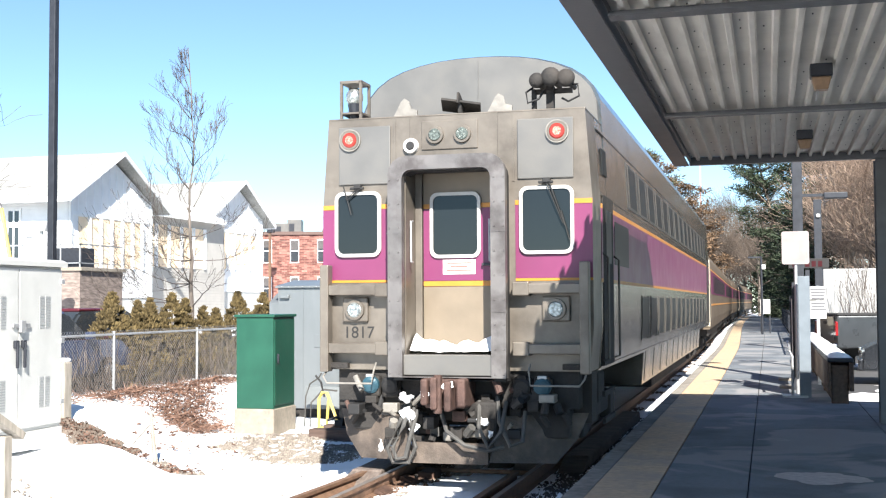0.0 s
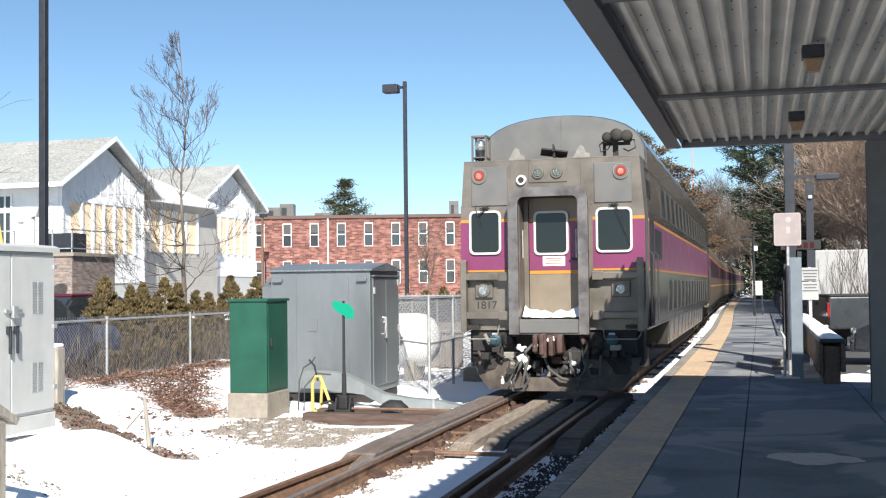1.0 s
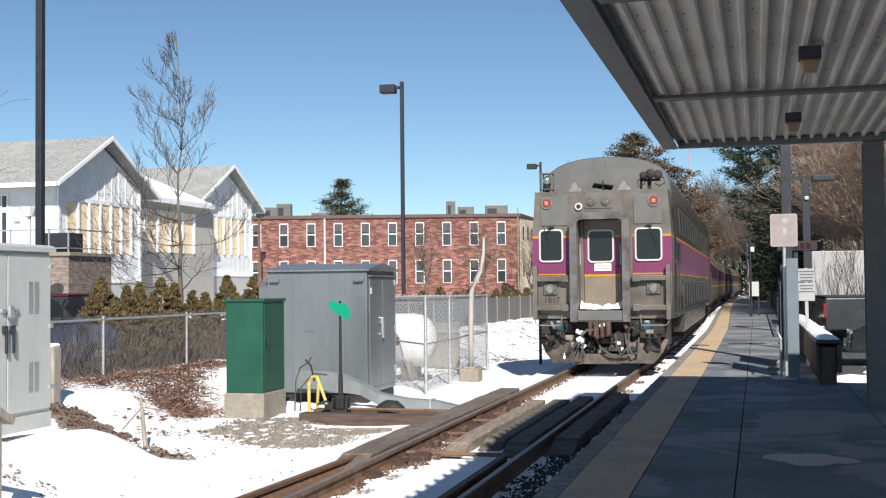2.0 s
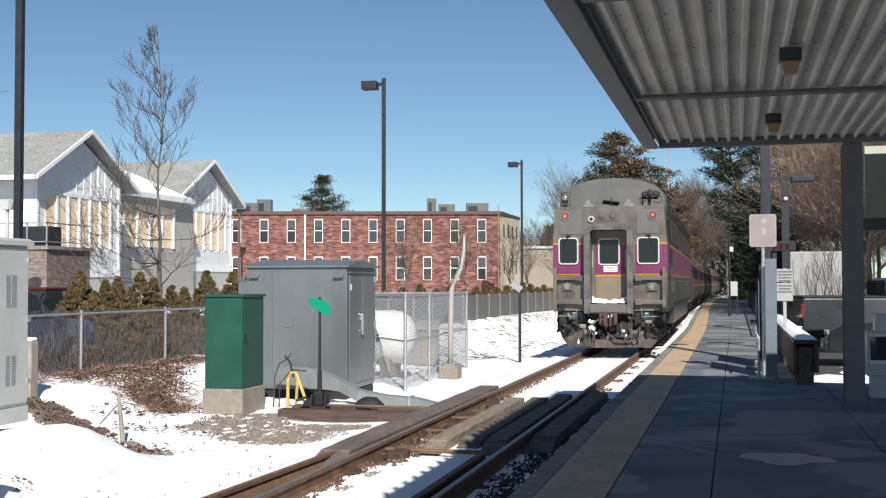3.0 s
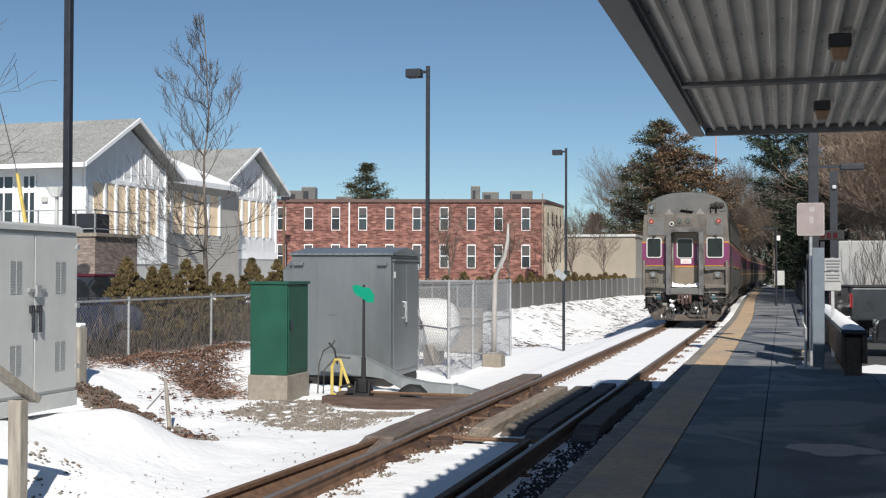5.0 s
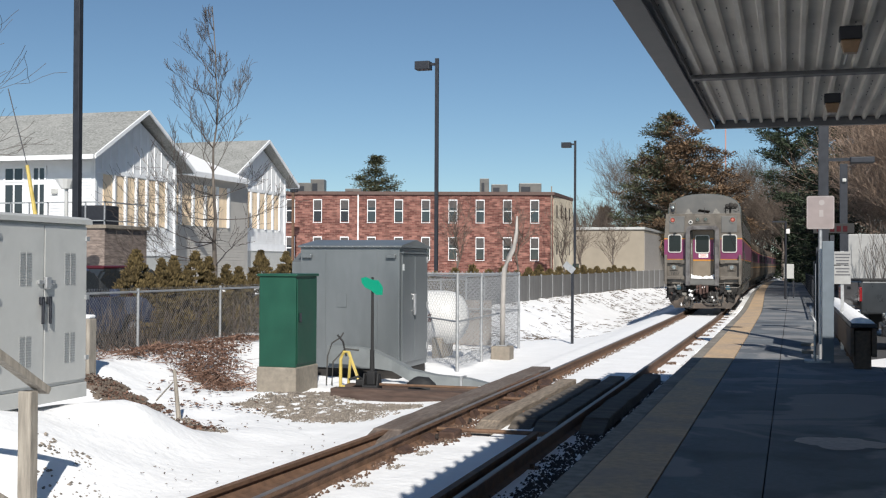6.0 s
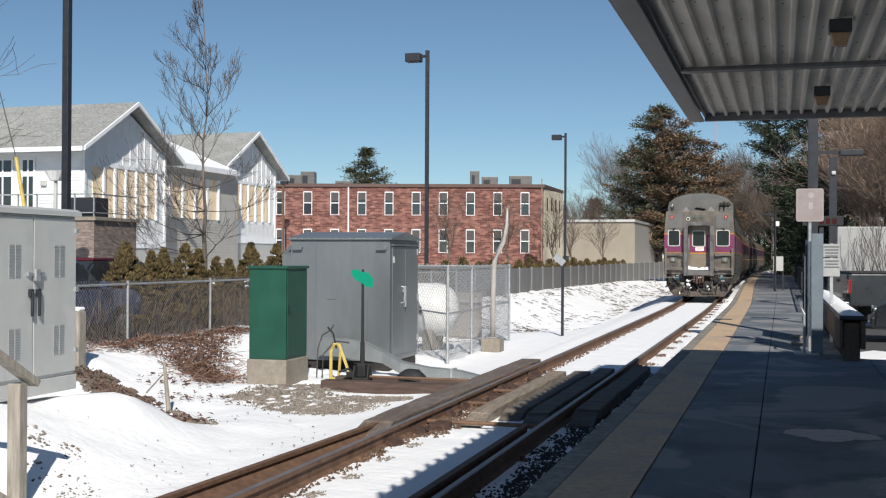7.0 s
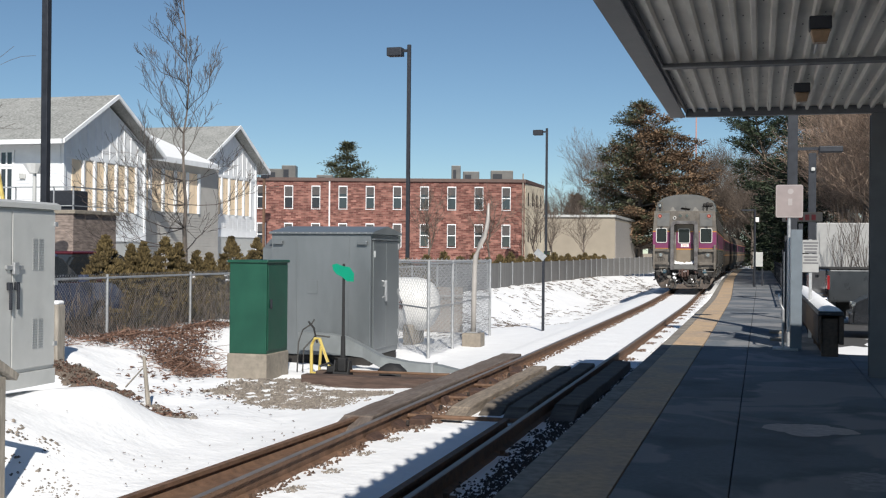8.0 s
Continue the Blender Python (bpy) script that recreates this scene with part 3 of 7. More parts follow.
RUBBER_FRAME = mat("worn_diaphragm_steel", (0.165, 0.155, 0.152), 0.42, 0.45, vary=0.14, scale=4, bump=0.08, stain=(0.07, 0.06, 0.058), stain_amount=0.8, stain_scale=3.5)
WINFRAME = mat("white_window_rubber", (0.5, 0.49, 0.47), 0.5, vary=0.05, bump=0.03)
CABGLASS = glass("cab_glass", (0.012, 0.015, 0.017), 0.06)
CABGLASS.node_tree.nodes["Principled BSDF"].inputs["Specular IOR Level"].default_value = 0.4
CABGLASS.node_tree.nodes["Principled BSDF"].inputs["Coat Weight"].default_value = 0.1
SIDEGLASS = glass("coach_glass", (0.016, 0.018, 0.02), 0.4)
SIDEGLASS.node_tree.nodes["Principled BSDF"].inputs["Coat Weight"].default_value = 0.0
SIDEGLASS.node_tree.nodes["Principled BSDF"].inputs["Specular IOR Level"].default_value = 0.15
REDLAMP = glow("red_marker_lens", (0.24, 0.03, 0.022), 0.08)
PINKLENS = mat("marker_lit_core", (0.5, 0.2, 0.15), 0.25, 0.3, vary=0.75, scale=45, bump=0.4, bump_scale=80)
DARKLENS = mat("unlit_lens", (0.1, 0.12, 0.11), 0.25, 0.2, vary=0.6, scale=40, bump=0.4, bump_scale=80)
HATCH = mat("grey_hatch_paint", (0.145, 0.142, 0.136), 0.4, 0.3, vary=0.08, scale=3, bump=0.04, stain=(0.16, 0.15, 0.135), stain_amount=0.5, stain_scale=1.5)
DOORTAN = mat("tan_door_paint", (0.19, 0.155, 0.115), 0.5, 0.1, vary=0.1, scale=3, bump=0.04, stain=(0.15, 0.115, 0.08), stain_amount=0.5, stain_scale=1.2)
LAMPGLASS = mat("lamp_reflector", (0.4, 0.43, 0.42), 0.15, 0.7, vary=0.7, scale=34, bump=0.4, bump_scale=70)
UNDER = mat("grimy_underframe", (0.024, 0.022, 0.021), 0.8, 0.1, vary=0.4, scale=6, bump=0.4, stain=(0.06, 0.05, 0.042), stain_amount=0.5, stain_scale=2)
COUPLER = mat("coupler_iron", (0.085, 0.05, 0.042), 0.7, 0.3, vary=0.4, scale=9, bump=0.4)
LUG = mat("pale_worn_steel", (0.22, 0.207, 0.187), 0.5, 0.2, vary=0.2, scale=9, bump=0.1)
PILLAR = mat("dark_window_pillar", (0.075, 0.07, 0.064), 0.35, 0.4, vary=0.12, scale=5, bump=0.03)
HOSE = mat("hose_rubber", (0.06, 0.058, 0.055), 0.7, vary=0.3, bump=0.2)
BLUECAP = mat("blue_cable_cap", (0.022, 0.07, 0.1), 0.5, vary=0.2, bump=0.1)
PLACARD = mat("white_placard", (0.8, 0.76, 0.74), 0.6, vary=0.04, bump=0)
PLACARD_RED = mat("red_print", (0.6, 0.12, 0.1), 0.6, vary=0.05, bump=0)

SECTION = [(1.46, 0.62), (1.50, 1.1), (1.525, 1.6), (1.525, 2.95), (1.475, 3.85), (1.455, 4.22), (1.385, 4.38), (1.28, 4.5), (1.13, 4.604), (0.944, 4.682), (0.734, 4.74), (0.504, 4.779), (0.25, 4.8), (0, 4.806)]
LOW_SECTION = [(1.46, 0.95), (1.52, 1.3), (1.52, 2.9), (1.46, 3.2), (1.3, 3.5), (0.9, 3.75), (0.45, 3.84), (0, 3.87)]


def closed(half):
    return half + [(-x, z) for x, z in reversed(half[:-1])]


def hull_x(z):
    for (xa, za), (xb, zb) in zip(SECTION, SECTION[1:]):
        if za <= z <= zb:
            return xa + (xb - xa) * (z - za) / (zb - za)
    return 1.5


def side_plate(bm, y0, y1, z0, z1, proud=0.006, sides=(1, -1), hull=hull_x, thick=0.004):
    """A plate lying on the car's side."""
    for s in sides:
        n = 4
        zs = [z0 + (z1 - z0) * k / n for k in range(n + 1)]
        grid = [[bm.verts.new((s * (hull(z) + proud), y, z)) for z in zs] for y in (y0, y1)]
        back = [[bm.verts.new((s * (hull(z) - thick), y, z)) for z in zs] for y in (y0, y1)]
        for k in range(n):
            bm.faces.new((grid[0][k], grid[1][k], grid[1][k + 1], grid[0][k + 1]))
        for k in range(n):
            bm.faces.new((grid[0][k], grid[0][k + 1], back[0][k + 1], back[0][k]))
            bm.faces.new((grid[1][k + 1], grid[1][k], back[1][k], back[1][k + 1]))
        for k in (0, n):
            bm.faces.new((grid[0][k], grid[1][k], back[1][k], back[0][k]))
    return bm


def wheelset():
    bm = B()
    for s in (-1, 1):
        tube(bm, (s * 0.69, 0, 0), (s * 0.82, 0, 0), 0.42, 0.42, 24)
        tube(bm, (s * 0.66, 0, 0), (s * 0.69, 0, 0), 0.455, 0.455, 24)
        for k in range(3):
            a = k * 2.094
            tube(bm, (s * 0.82, 0.25 * math.cos(a), 0.25 * math.sin(a)), (s * 0.845, 0.25 * math.cos(a), 0.25 * math.sin(a)), 0.05, 0.05, 8)
    tube(bm, (-0.98, 0, 0), (0.98, 0, 0), 0.09, 0.09, 12)
    return bm


def truck(parent, y, wheels):
    t = part("truck", boxes((-1.12, -0.96, -1.5, 1.5, 0.36, 0.62), (0.96, 1.12, -1.5, 1.5, 0.36, 0.62), (-1.0, 1.0, -0.3, 0.3, 0.4, 0.75),
                            (-1.16, -1.0, -1.45, -1.05, 0.24, 0.62), (1.0, 1.16, -1.45, -1.05, 0.24, 0.62), (-1.16, -1.0, 1.05, 1.45, 0.24, 0.62), (1.0, 1.16, 1.05, 1.45, 0.24, 0.62),
                            (-1.18, -0.95, -0.3, 0.3, 0.55, 0.95), (0.95, 1.18, -0.3, 0.3, 0.55, 0.95), bevel=0.03), UNDER, parent, "grimy wheel truck")
    t.matrix_basis = pose(0, y, 0)
    for k in (-1.25, 1.25):
        w = part("wheelset", wheelset(), UNDER, t, "steel wheels on their axle")
        w.matrix_basis = pose(0, k, 0.43)
        wheels.append((w, k))


WHEELS = []


def arch(x0, x1, z0, z1, r, seg=4):
    """An outline with round upper corners and a square foot."""
    out = []
    for cx, a0 in ((x1 - r, 0), (x0 + r, 90)):
        for k in range(seg + 1):
            a = radians(a0 + 90 * k / seg)
            out.append((cx + r * math.cos(a), z1 - r + r * math.sin(a)))
    return out + [(x0, z0), (x1, z0)]


def front_window(parent, x0, x1, z0, z1, y, wiper=True):
    w = part("window", ring_plate(B(), rounded(x0, x1, z0, z1, 0.09), rounded(x0 + 0.036, x1 - 0.036, z0 + 0.036, z1 - 0.036, 0.065), y - 0.03, y + 0.02), WINFRAME, parent, "cab window in a white rubber frame")
    part("pane", prism(B(), rounded(x0 + 0.03, x1 - 0.03, z0 + 0.03, z1 - 0.03, 0.06), "y", y - 0.012, y + 0.004), CABGLASS, w)
    if wiper:
        bm = B()
        xm = (x0 + x1) / 2
        ex, ez = (xm - 0.12, z1 - 0.1) if xm < 0 else (xm + 0.2, z0 + 0.3)
        tube(bm, (xm + 0.04, y - 0.06, z1 + 0.03), (ex, y - 0.05, ez), 0.008, 0.006, 6)
        tube(bm, (xm + 0.01, y - 0.06, z1 + 0.02), (ex - 0.02, y - 0.05, ez + 0.02), 0.006, 0.005, 6)
        tube(bm, (ex - 0.04, y - 0.045, ez + 0.16), (ex + 0.05, y - 0.045, ez - 0.16), 0.007, 0.007, 6)
        box(bm, xm - 0.08, xm + 0.08, y - 0.07, y - 0.03, z1 + 0.02, z1 + 0.05, bevel=0.008)
        box(bm, xm - 0.03, xm + 0.05, y - 0.08, y - 0.0, z1 + 0.03, z1 + 0.08, bevel=0.008)
        part("wiper", bm, BLACK, w)


def round_lamp(parent, name, x, z, y, r, lens, label):
    bm = B()
    n = 20
    tube(bm, (x, y, z), (x, y - 0.03, z), r + 0.03, r + 0.025, n)
    lamp = part(name, bm, TAN, parent, label)
    bm = B()
    tube(bm, (x, y - 0.031, z), (x, y - 0.042, z), r, r * 0.85, n)
    part("lens", bm, lens, lamp)
    return lamp


def build_cab_car():
    car = thing("cab_car", "bilevel passenger rail cab car, tan with purple band", "train car")
    # hull behind the cab front
    bm = B()
    high = [(1.5, 1.1)] + SECTION[2:]
    prism(bm, closed([(1.5, 1.1), (1.525, 1.6), (1.525, 2.95), (1.46, 3.9), (0, 3.9)]), "y", 0.62, 1.2)
    prism(bm, closed(high), "y", 1.2, 5.3)
    prism(bm, closed(SECTION), "y", 5.3, 20.3)
    prism(bm, closed(high), "y", 20.3, 25.6)
    part("body", bm, SIDE_STEEL, car, "stainless steel car body")
    # roof ridge panel seams on the raised front
    part("roof_front", prism(B(), [(x * 0.975, z - 0.02 if z > 3.9 else 3.9) for x, z in closed([p for p in SECTION if p[1] > 3.8])], "y", 1.14, 1.205), HATCH, car, "dull grey curved roof front")
    part("roof_seam", boxes((0.0, 0.012, 1.132, 1.142, 3.95, 4.75)), HATCH, car)
    part("front_ledge", boxes((-1.46, 1.46, 0.0, 1.16, 3.9, 3.935), bevel=0.012), TAN, car)
    # front wall panels round the door recess
    front = part("front_wall", B(), TAN, car, "flat tan end wall with riveted panels")
    def wall(outline, y0=0.0, y1=0.62):
        return prism(B(), outline, "y", y0, y1)
    part("side_panel", wall([(-1.48, 1.12), (-0.5, 1.12), (-0.5, 3.4), (-0.5, 3.92), (-1.455, 3.92), (-1.525, 2.95), (-1.525, 1.6)]), TAN, front)
    part("side_panel", wall([(1.48, 1.12), (0.5, 1.12), (0.5, 3.4), (0.5, 3.92), (1.455, 3.92), (1.525, 2.95), (1.525, 1.6)]), TAN, front)
    part("header_panel", wall([(-0.498, 3.36), (0.498, 3.36), (0.498, 3.92), (-0.498, 3.92)], 0.0), TAN, front)
    for s in (-1, 1):
        part("hatch", boxes((min(s * 0.72, s * 1.33), max(s * 0.72, s * 1.33), -0.022, 0.002, 3.18, 3.83), bevel=0.01), HATCH, front, "raised access hatch")
        part("weld_strip", boxes((min(s * 0.66, s * 0.685), max(s * 0.66, s * 0.685), -0.008, 0.002, 3.16, 3.9)), TAN, front)
        a, b = sorted((s * 0.69, s * 1.524))
        part("purple_panel", boxes((a, b, -0.007, 0.002, 2.115, 2.90)), PURPLE, front, "purple painted band")
        part("orange_stripe", boxes((a, b, -0.0075, 0.002, 2.905, 2.955)), STRIPE, front, "orange stripe")
        part("orange_stripe", boxes((a, b, -0.0075, 0.002, 2.085, 2.112)), STRIPE, front, "orange stripe")
        x0, x1 = (-1.37, -0.83) if s < 0 else (0.74, 1.33)
        front_window(front, x0, x1, 2.37, 3.10, -0.012)
        round_lamp(front, "headlight", s * 1.13, 1.78, -0.05, 0.085, LAMPGLASS, "round headlight with a steel bezel")
        part("headlight_box", boxes((s * 1.13 - 0.15, s * 1.13 + 0.15, -0.05, 0.0, 1.65, 1.92), bevel=0.015), TAN, front)
        # step frames on the end wall
        a, b = sorted((s * 0.7, s * 1.44))
        for z in (2.0, 1.36):
            bar = part("step_bar", boxes((a, b, -0.16, -0.05, z - 0.055, z + 0.055), bevel=0.012), TAN, front, "boxed steel step bar")
            q = sorted((s * 0.68, s * 0.86))
            part("bracket", boxes((q[0], q[1], -0.17, 0, z - 0.075, z + 0.075), bevel=0.012), TAN, bar)
        q = sorted((s * 1.40, s * 1.50))
        part("corner_post", boxes((q[0], q[1], -0.18, -0.03, 1.1, 2.28), bevel=0.012), TAN, front, "upright corner post")
        part("corner_step", boxes((min(s * 1.2, s * 1.44), max(s * 1.2, s * 1.44), -0.1, -0.02, 1.14, 1.2), bevel=0.006), UNDER, front)
        # folded handrail under the wall
        bm = B()
        pipe(bm, [(s * 0.86, -0.12, 1.2), (s * 0.86, -0.2, 1.12), (s * 0.88, -0.22, 0.98), (s * 1.4, -0.22, 0.98), (s * 1.45, -0.2, 1.05), (s * 1.45, -0.05, 1.12)], 0.011)
        part("grab_rail", bm, LUG, front, "bent steel grab rail")
    for s, xm, zm in ((-1, -1.19, 3.68), (1, 1.16, 3.68)):
        marker = round_lamp(front, "marker_light", xm, zm, -0.025, 0.085, REDLAMP, "round red marker light, lit")
        # pink disc on the lens paints the pale glow of its lit centre
        part("lit_core", tube(B(), (xm, -0.066, zm), (xm, -0.07, zm), 0.05, 0.046, 14), PINKLENS, marker)
        part("bezel", ring_plate(B(), rounded(xm - 0.125, xm + 0.125, zm - 0.125, zm + 0.125, 0.12, 6), rounded(xm - 0.112, xm + 0.112, zm - 0.112, zm + 0.112, 0.107, 6), -0.05, -0.02), LUG, marker, "pale round bezel")
    plate = part("light_plate", boxes((-0.36, 0.28, -0.015, 0.002, 3.54, 3.86), bevel=0.008), TAN, front)
    round_lamp(front, "ditch_light", -0.2, 3.7, -0.016, 0.07, DARKLENS, "round clear headlight")
    round_lamp(front, "ditch_light", 0.11, 3.7, -0.016, 0.07, DARKLENS, "round clear headlight")
    bm = B()
    tube(bm, (-0.48, 0, 3.59), (-0.48, -0.05, 3.59), 0.09, 0.08, 20)
    camera_eye = part("camera_housing", bm, WINFRAME, front, "white round camera housing")
    part("lens", tube(B(), (-0.48, -0.05, 3.59), (-0.48, -0.062, 3.59), 0.05, 0.04, 16), BLACK, camera_eye)
    # diaphragm round the gangway door
    dia = part("diaphragm", ring_plate(B(), arch(-0.65, 0.65, 1.06, 3.44, 0.2), arch(-0.49, 0.49, 1.07, 3.29, 0.1), -0.34, -0.24), RUBBER_FRAME, front, "worn steel diaphragm frame with rivets")
    part("bellows", ring_plate(B(), arch(-0.62, 0.62, 1.02, 3.40, 0.18), arch(-0.51, 0.51, 1.03, 3.28, 0.1), -0.238, 0.0), BLACK, dia)
    bm = B()
    for s in (-1, 1):
        for k in range(9):
            for q in (0.53, 0.63):
                tube(bm, (s * q, -0.34, 1.1 + k * 0.26), (s * q, -0.347, 1.1 + k * 0.26), 0.012, 0.008, 6)
        for z in (1.75, 2.6):
            box(bm, min(s * 0.5, s * 0.66), max(s * 0.5, s * 0.66), -0.345, -0.34, z, z + 0.012)
    tagged(part("rivet", bm, RUBBER_FRAME, dia), kind="stuff")
    part("threshold", boxes((-0.49, 0.49, -0.3, 0.2, 1.08, 1.3), bevel=0.01), HATCH, dia)
    # the recess and the door in it
    part("recess", boxes((-0.5, -0.485, -0.2, 0.6, 1.19, 3.34), (0.485, 0.5, -0.2, 0.6, 1.19, 3.34), (-0.485, 0.485, -0.2, 0.6, 3.32, 3.34), (-0.485, 0.485, 0.2, 0.6, 1.15, 1.19)), TAN, front)
    door = part("end_door", boxes((-0.4, 0.42, 0.18, 0.24, 1.2, 3.3), bevel=0.006), DOORTAN, front, "tan end door with purple band and window")
    part("door_jamb", boxes((-0.484, -0.405, 0.14, 0.3, 1.2, 3.3), (0.425, 0.484, 0.14, 0.3, 1.2, 3.3), bevel=0.006), TAN, door)
    part("purple_panel", boxes((-0.395, 0.415, 0.172, 0.182, 2.1, 2.9)), PURPLE, door)
    part("orange_stripe", boxes((-0.395, 0.415, 0.171, 0.182, 2.905, 2.955)), STRIPE, door)
    part("orange_stripe", boxes((-0.395, 0.415, 0.171, 0.182, 2.04, 2.095)), STRIPE, door)
    front_window(door, -0.315, 0.265, 2.35, 3.08, 0.175, wiper=False)
    sign = part("placard", boxes((-0.17, 0.2, 0.165, 0.172, 2.17, 2.33)), PLACARD, door, "white placard with red print")
    bm = B()
    for k, w in enumerate((0.14, 0.1, 0.15)):
        box(bm, -w + 0.015, w + 0.015, 0.1625, 0.1655, 2.285 - k * 0.04, 2.302 - k * 0.04)
    part("print", bm, PLACARD_RED, sign)
    part("door_handle", boxes((0.28, 0.4, 0.12, 0.17, 2.26, 2.29), bevel=0.006), DARKSTEEL, door)
    for x in (-0.44, 0.44):
        bm = B()
        pipe(bm, [(x, -0.1, 2.75), (x, -0.16, 2.75), (x, -0.16, 2.3), (x, -0.1, 2.3)], 0.012)
        part("grab_rail", bm, GALV, front)
    # snow caught on the sill
    bm = B()
    n = 26
    top = []
    for j in range(5):
        row = []
        for i in range(n + 1):
            u = i / n
            h = (0.24 - 0.1 * math.sin(u * 3.14) ** 0.6 + 0.06 * noise.noise((u * 7, j * 0.4, 2)) + 0.03 * noise.noise((u * 22, j, 7))) * (1 - abs(j - 2.6) / 3.2)
            row.append(bm.verts.new((-0.46 + 0.92 * u, -0.16 + 0.34 * j / 4, 1.3 + max(h, 0.004))))
        top.append(row)
    for p, q in zip(top, top[1:]):
        for i in range(n):
            bm.faces.new((p[i], p[i + 1], q[i + 1], q[i]))
    part("snow_drift", bm, SNOW, front, "snow lying on the door sill", smooth=True)
    writing("fleet_number", "1817", 0.185, BLACK, front, pose(-1.1, -0.004, 1.47, 90, 0, 0))
    # things on the ledge: strobe cage, horns, antenna, lifting brackets
    cage = part("strobe_cage", boxes((-1.33, -1.3, 0.02, 0.05, 3.935, 4.36), (-1.1, -1.07, 0.02, 0.05, 3.935, 4.36), (-1.33, -1.3, 0.3, 0.33, 3.935, 4.36), (-1.1, -1.07, 0.3, 0.33, 3.935, 4.36),
                                        (-1.33, -1.07, 0.02, 0.33, 4.34, 4.37), (-1.33, -1.07, 0.02, 0.33, 3.99, 4.01)), TAN, front, "steel cage with strobe lamp")
    bm = B()
    bmesh.ops.create_uvsphere(bm, u_segments=16, v_segments=10, radius=0.1, matrix=Matrix.Translation((-1.2, 0.15, 4.2)) @ Matrix.Diagonal((1, 1, 1.1, 1)))
    part("strobe_lens", bm, LAMPGLASS, cage, smooth=True)
    bm = B()
    tube(bm, (-1.2, 0.15, 3.95), (-1.2, 0.15, 4.12), 0.05, 0.08, 12)
    part("strobe_base", bm, DARKSTEEL, cage)
    horns = part("horn_bracket", boxes((1.02, 1.1, 0.1, 0.2, 3.935, 4.2), (0.86, 1.3, 0.12, 0.18, 4.12, 4.17), (0.86, 0.9, 0.1, 0.2, 3.935, 4.17)), UNDER, front, "horn bracket with air hoses")
    for hx, hz, r in ((0.95, 4.23, 0.085), (1.1, 4.26, 0.108), (1.265, 4.24, 0.1)):
        bm = B()
        pipe(bm, [(hx, 0.5, hz), (hx, 0.2, hz), (hx, 0.06, hz), (hx, -0.02, hz), (hx, -0.07, hz), (hx, -0.11, hz), (hx, -0.135, hz), (hx, -0.142, hz)], [0.03, 0.04, 0.06, r * 0.9, r, r * 0.9, r * 0.6, r * 0.15], 16)
        part("horn", bm, UNDER, horns, "grimy air horn", smooth=True)
    bm = B()
    pipe(bm, [(0.9, 0.1, 4.2), (0.82, 0.0, 4.12), (0.84, -0.02, 4.0), (0.95, 0.05, 4.05), (1.0, 0.1, 4.15)], 0.012)
    part("air_hose", bm, BLACK, horns)
    bm = B()
    pipe(bm, [(1.25, 0.1, 4.2), (1.38, 0.0, 4.18), (1.4, -0.02, 4.05), (1.28, 0.0, 4.0), (1.2, 0.08, 4.05)], 0.012)
    part("air_hose", bm, BLACK, horns)
    plate = boxes((-0.2, 0.24, -0.06, 0.34, -0.012, 0.012))
    bmesh.ops.transform(plate, matrix=pose(0.04, 0.12, 4.07, -9, 8, 12), verts=plate.verts)
    box(plate, 0.03, 0.07, 0.1, 0.24, 3.935, 4.05)
    ant = part("antenna", plate, UNDER, front, "flat dark antenna plate on a stalk")
    part("antenna_fin", prism(B(), [(0.0, 4.05), (0.3, 4.05), (0.08, 4.17), (0.02, 4.17)], "x", 0.04, 0.06), UNDER, ant)
    for s in (-1, 1):
        xm = -0.58 if s < 0 else 0.5
        lug = part("lift_lug", prism(B(), [(xm - 0.13, 3.93), (xm + 0.15, 3.93), (xm + 0.15, 4.0), (xm + 0.08, 4.02), (xm + 0.05, 4.11), (xm, 4.14), (xm - 0.04, 4.1), (xm - 0.08, 4.02)], "y", 0.06, 0.1), LUG, front, "pale triangular lug")
        part("gusset", prism(B(), [(0.1, 3.93), (0.4, 3.93), (0.14, 4.13), (0.1, 4.13)], "x", xm - 0.02, xm + 0.02), LUG, lug)
    # under the wall: pilot beam, coupler, hoses, plough
    part("buffer_beam", boxes((-1.35, 1.35, 0.05, 0.4, 0.72, 1.12), (-1.45, 1.45, 0.3, 0.7, 0.55, 1.1)), UNDER, front)
    plough = part("snow_plough", B(), UNDER, car, "scraped steel snow plough")
    bm = B()
    for s in (-1, 1):
        v = [bm.verts.new(p) for p in ((s * 1.42, 0.3, 0.66), (s * 0.55, -0.08, 0.64), (s * 0.42, -0.2, 0.16), (s * 1.1, 0.06, 0.14), (s * 1.3, 0.16, 0.38))]
        w = [bm.verts.new(q.co + Vector((0, 0.06, 0))) for q in v]
        bm.faces.new(v)
        bm.faces.new(w)
        for i in range(5):
            bm.faces.new((v[i], v[(i + 1) % 5], w[(i + 1) % 5], w[i]))
    box(bm, -0.42, 0.42, -0.22, -0.16, 0.14, 0.36)
    part("plough_blade", bm, mat("scraped_plough_steel", (0.105, 0.083, 0.068), 0.65, 0.2, vary=0.4, scale=5, bump=0.35, stain=(0.03, 0.026, 0.024), stain_amount=0.7, stain_scale=2), plough)
    bm = boxes((-0.24, 0.22, -0.36, 0.1, 0.74, 1.05), (-0.24, -0.16, -0.52, -0.3, 0.78, 1.06), (-0.12, -0.04, -0.58, -0.3, 0.74, 1.08), (0.02, 0.1, -0.54, -0.3, 0.72, 1.04), (0.14, 0.24, -0.48, -0.3, 0.76, 1.06), (-0.1, 0.2, -0.3, 0.6, 0.78, 0.98), bevel=0.025)
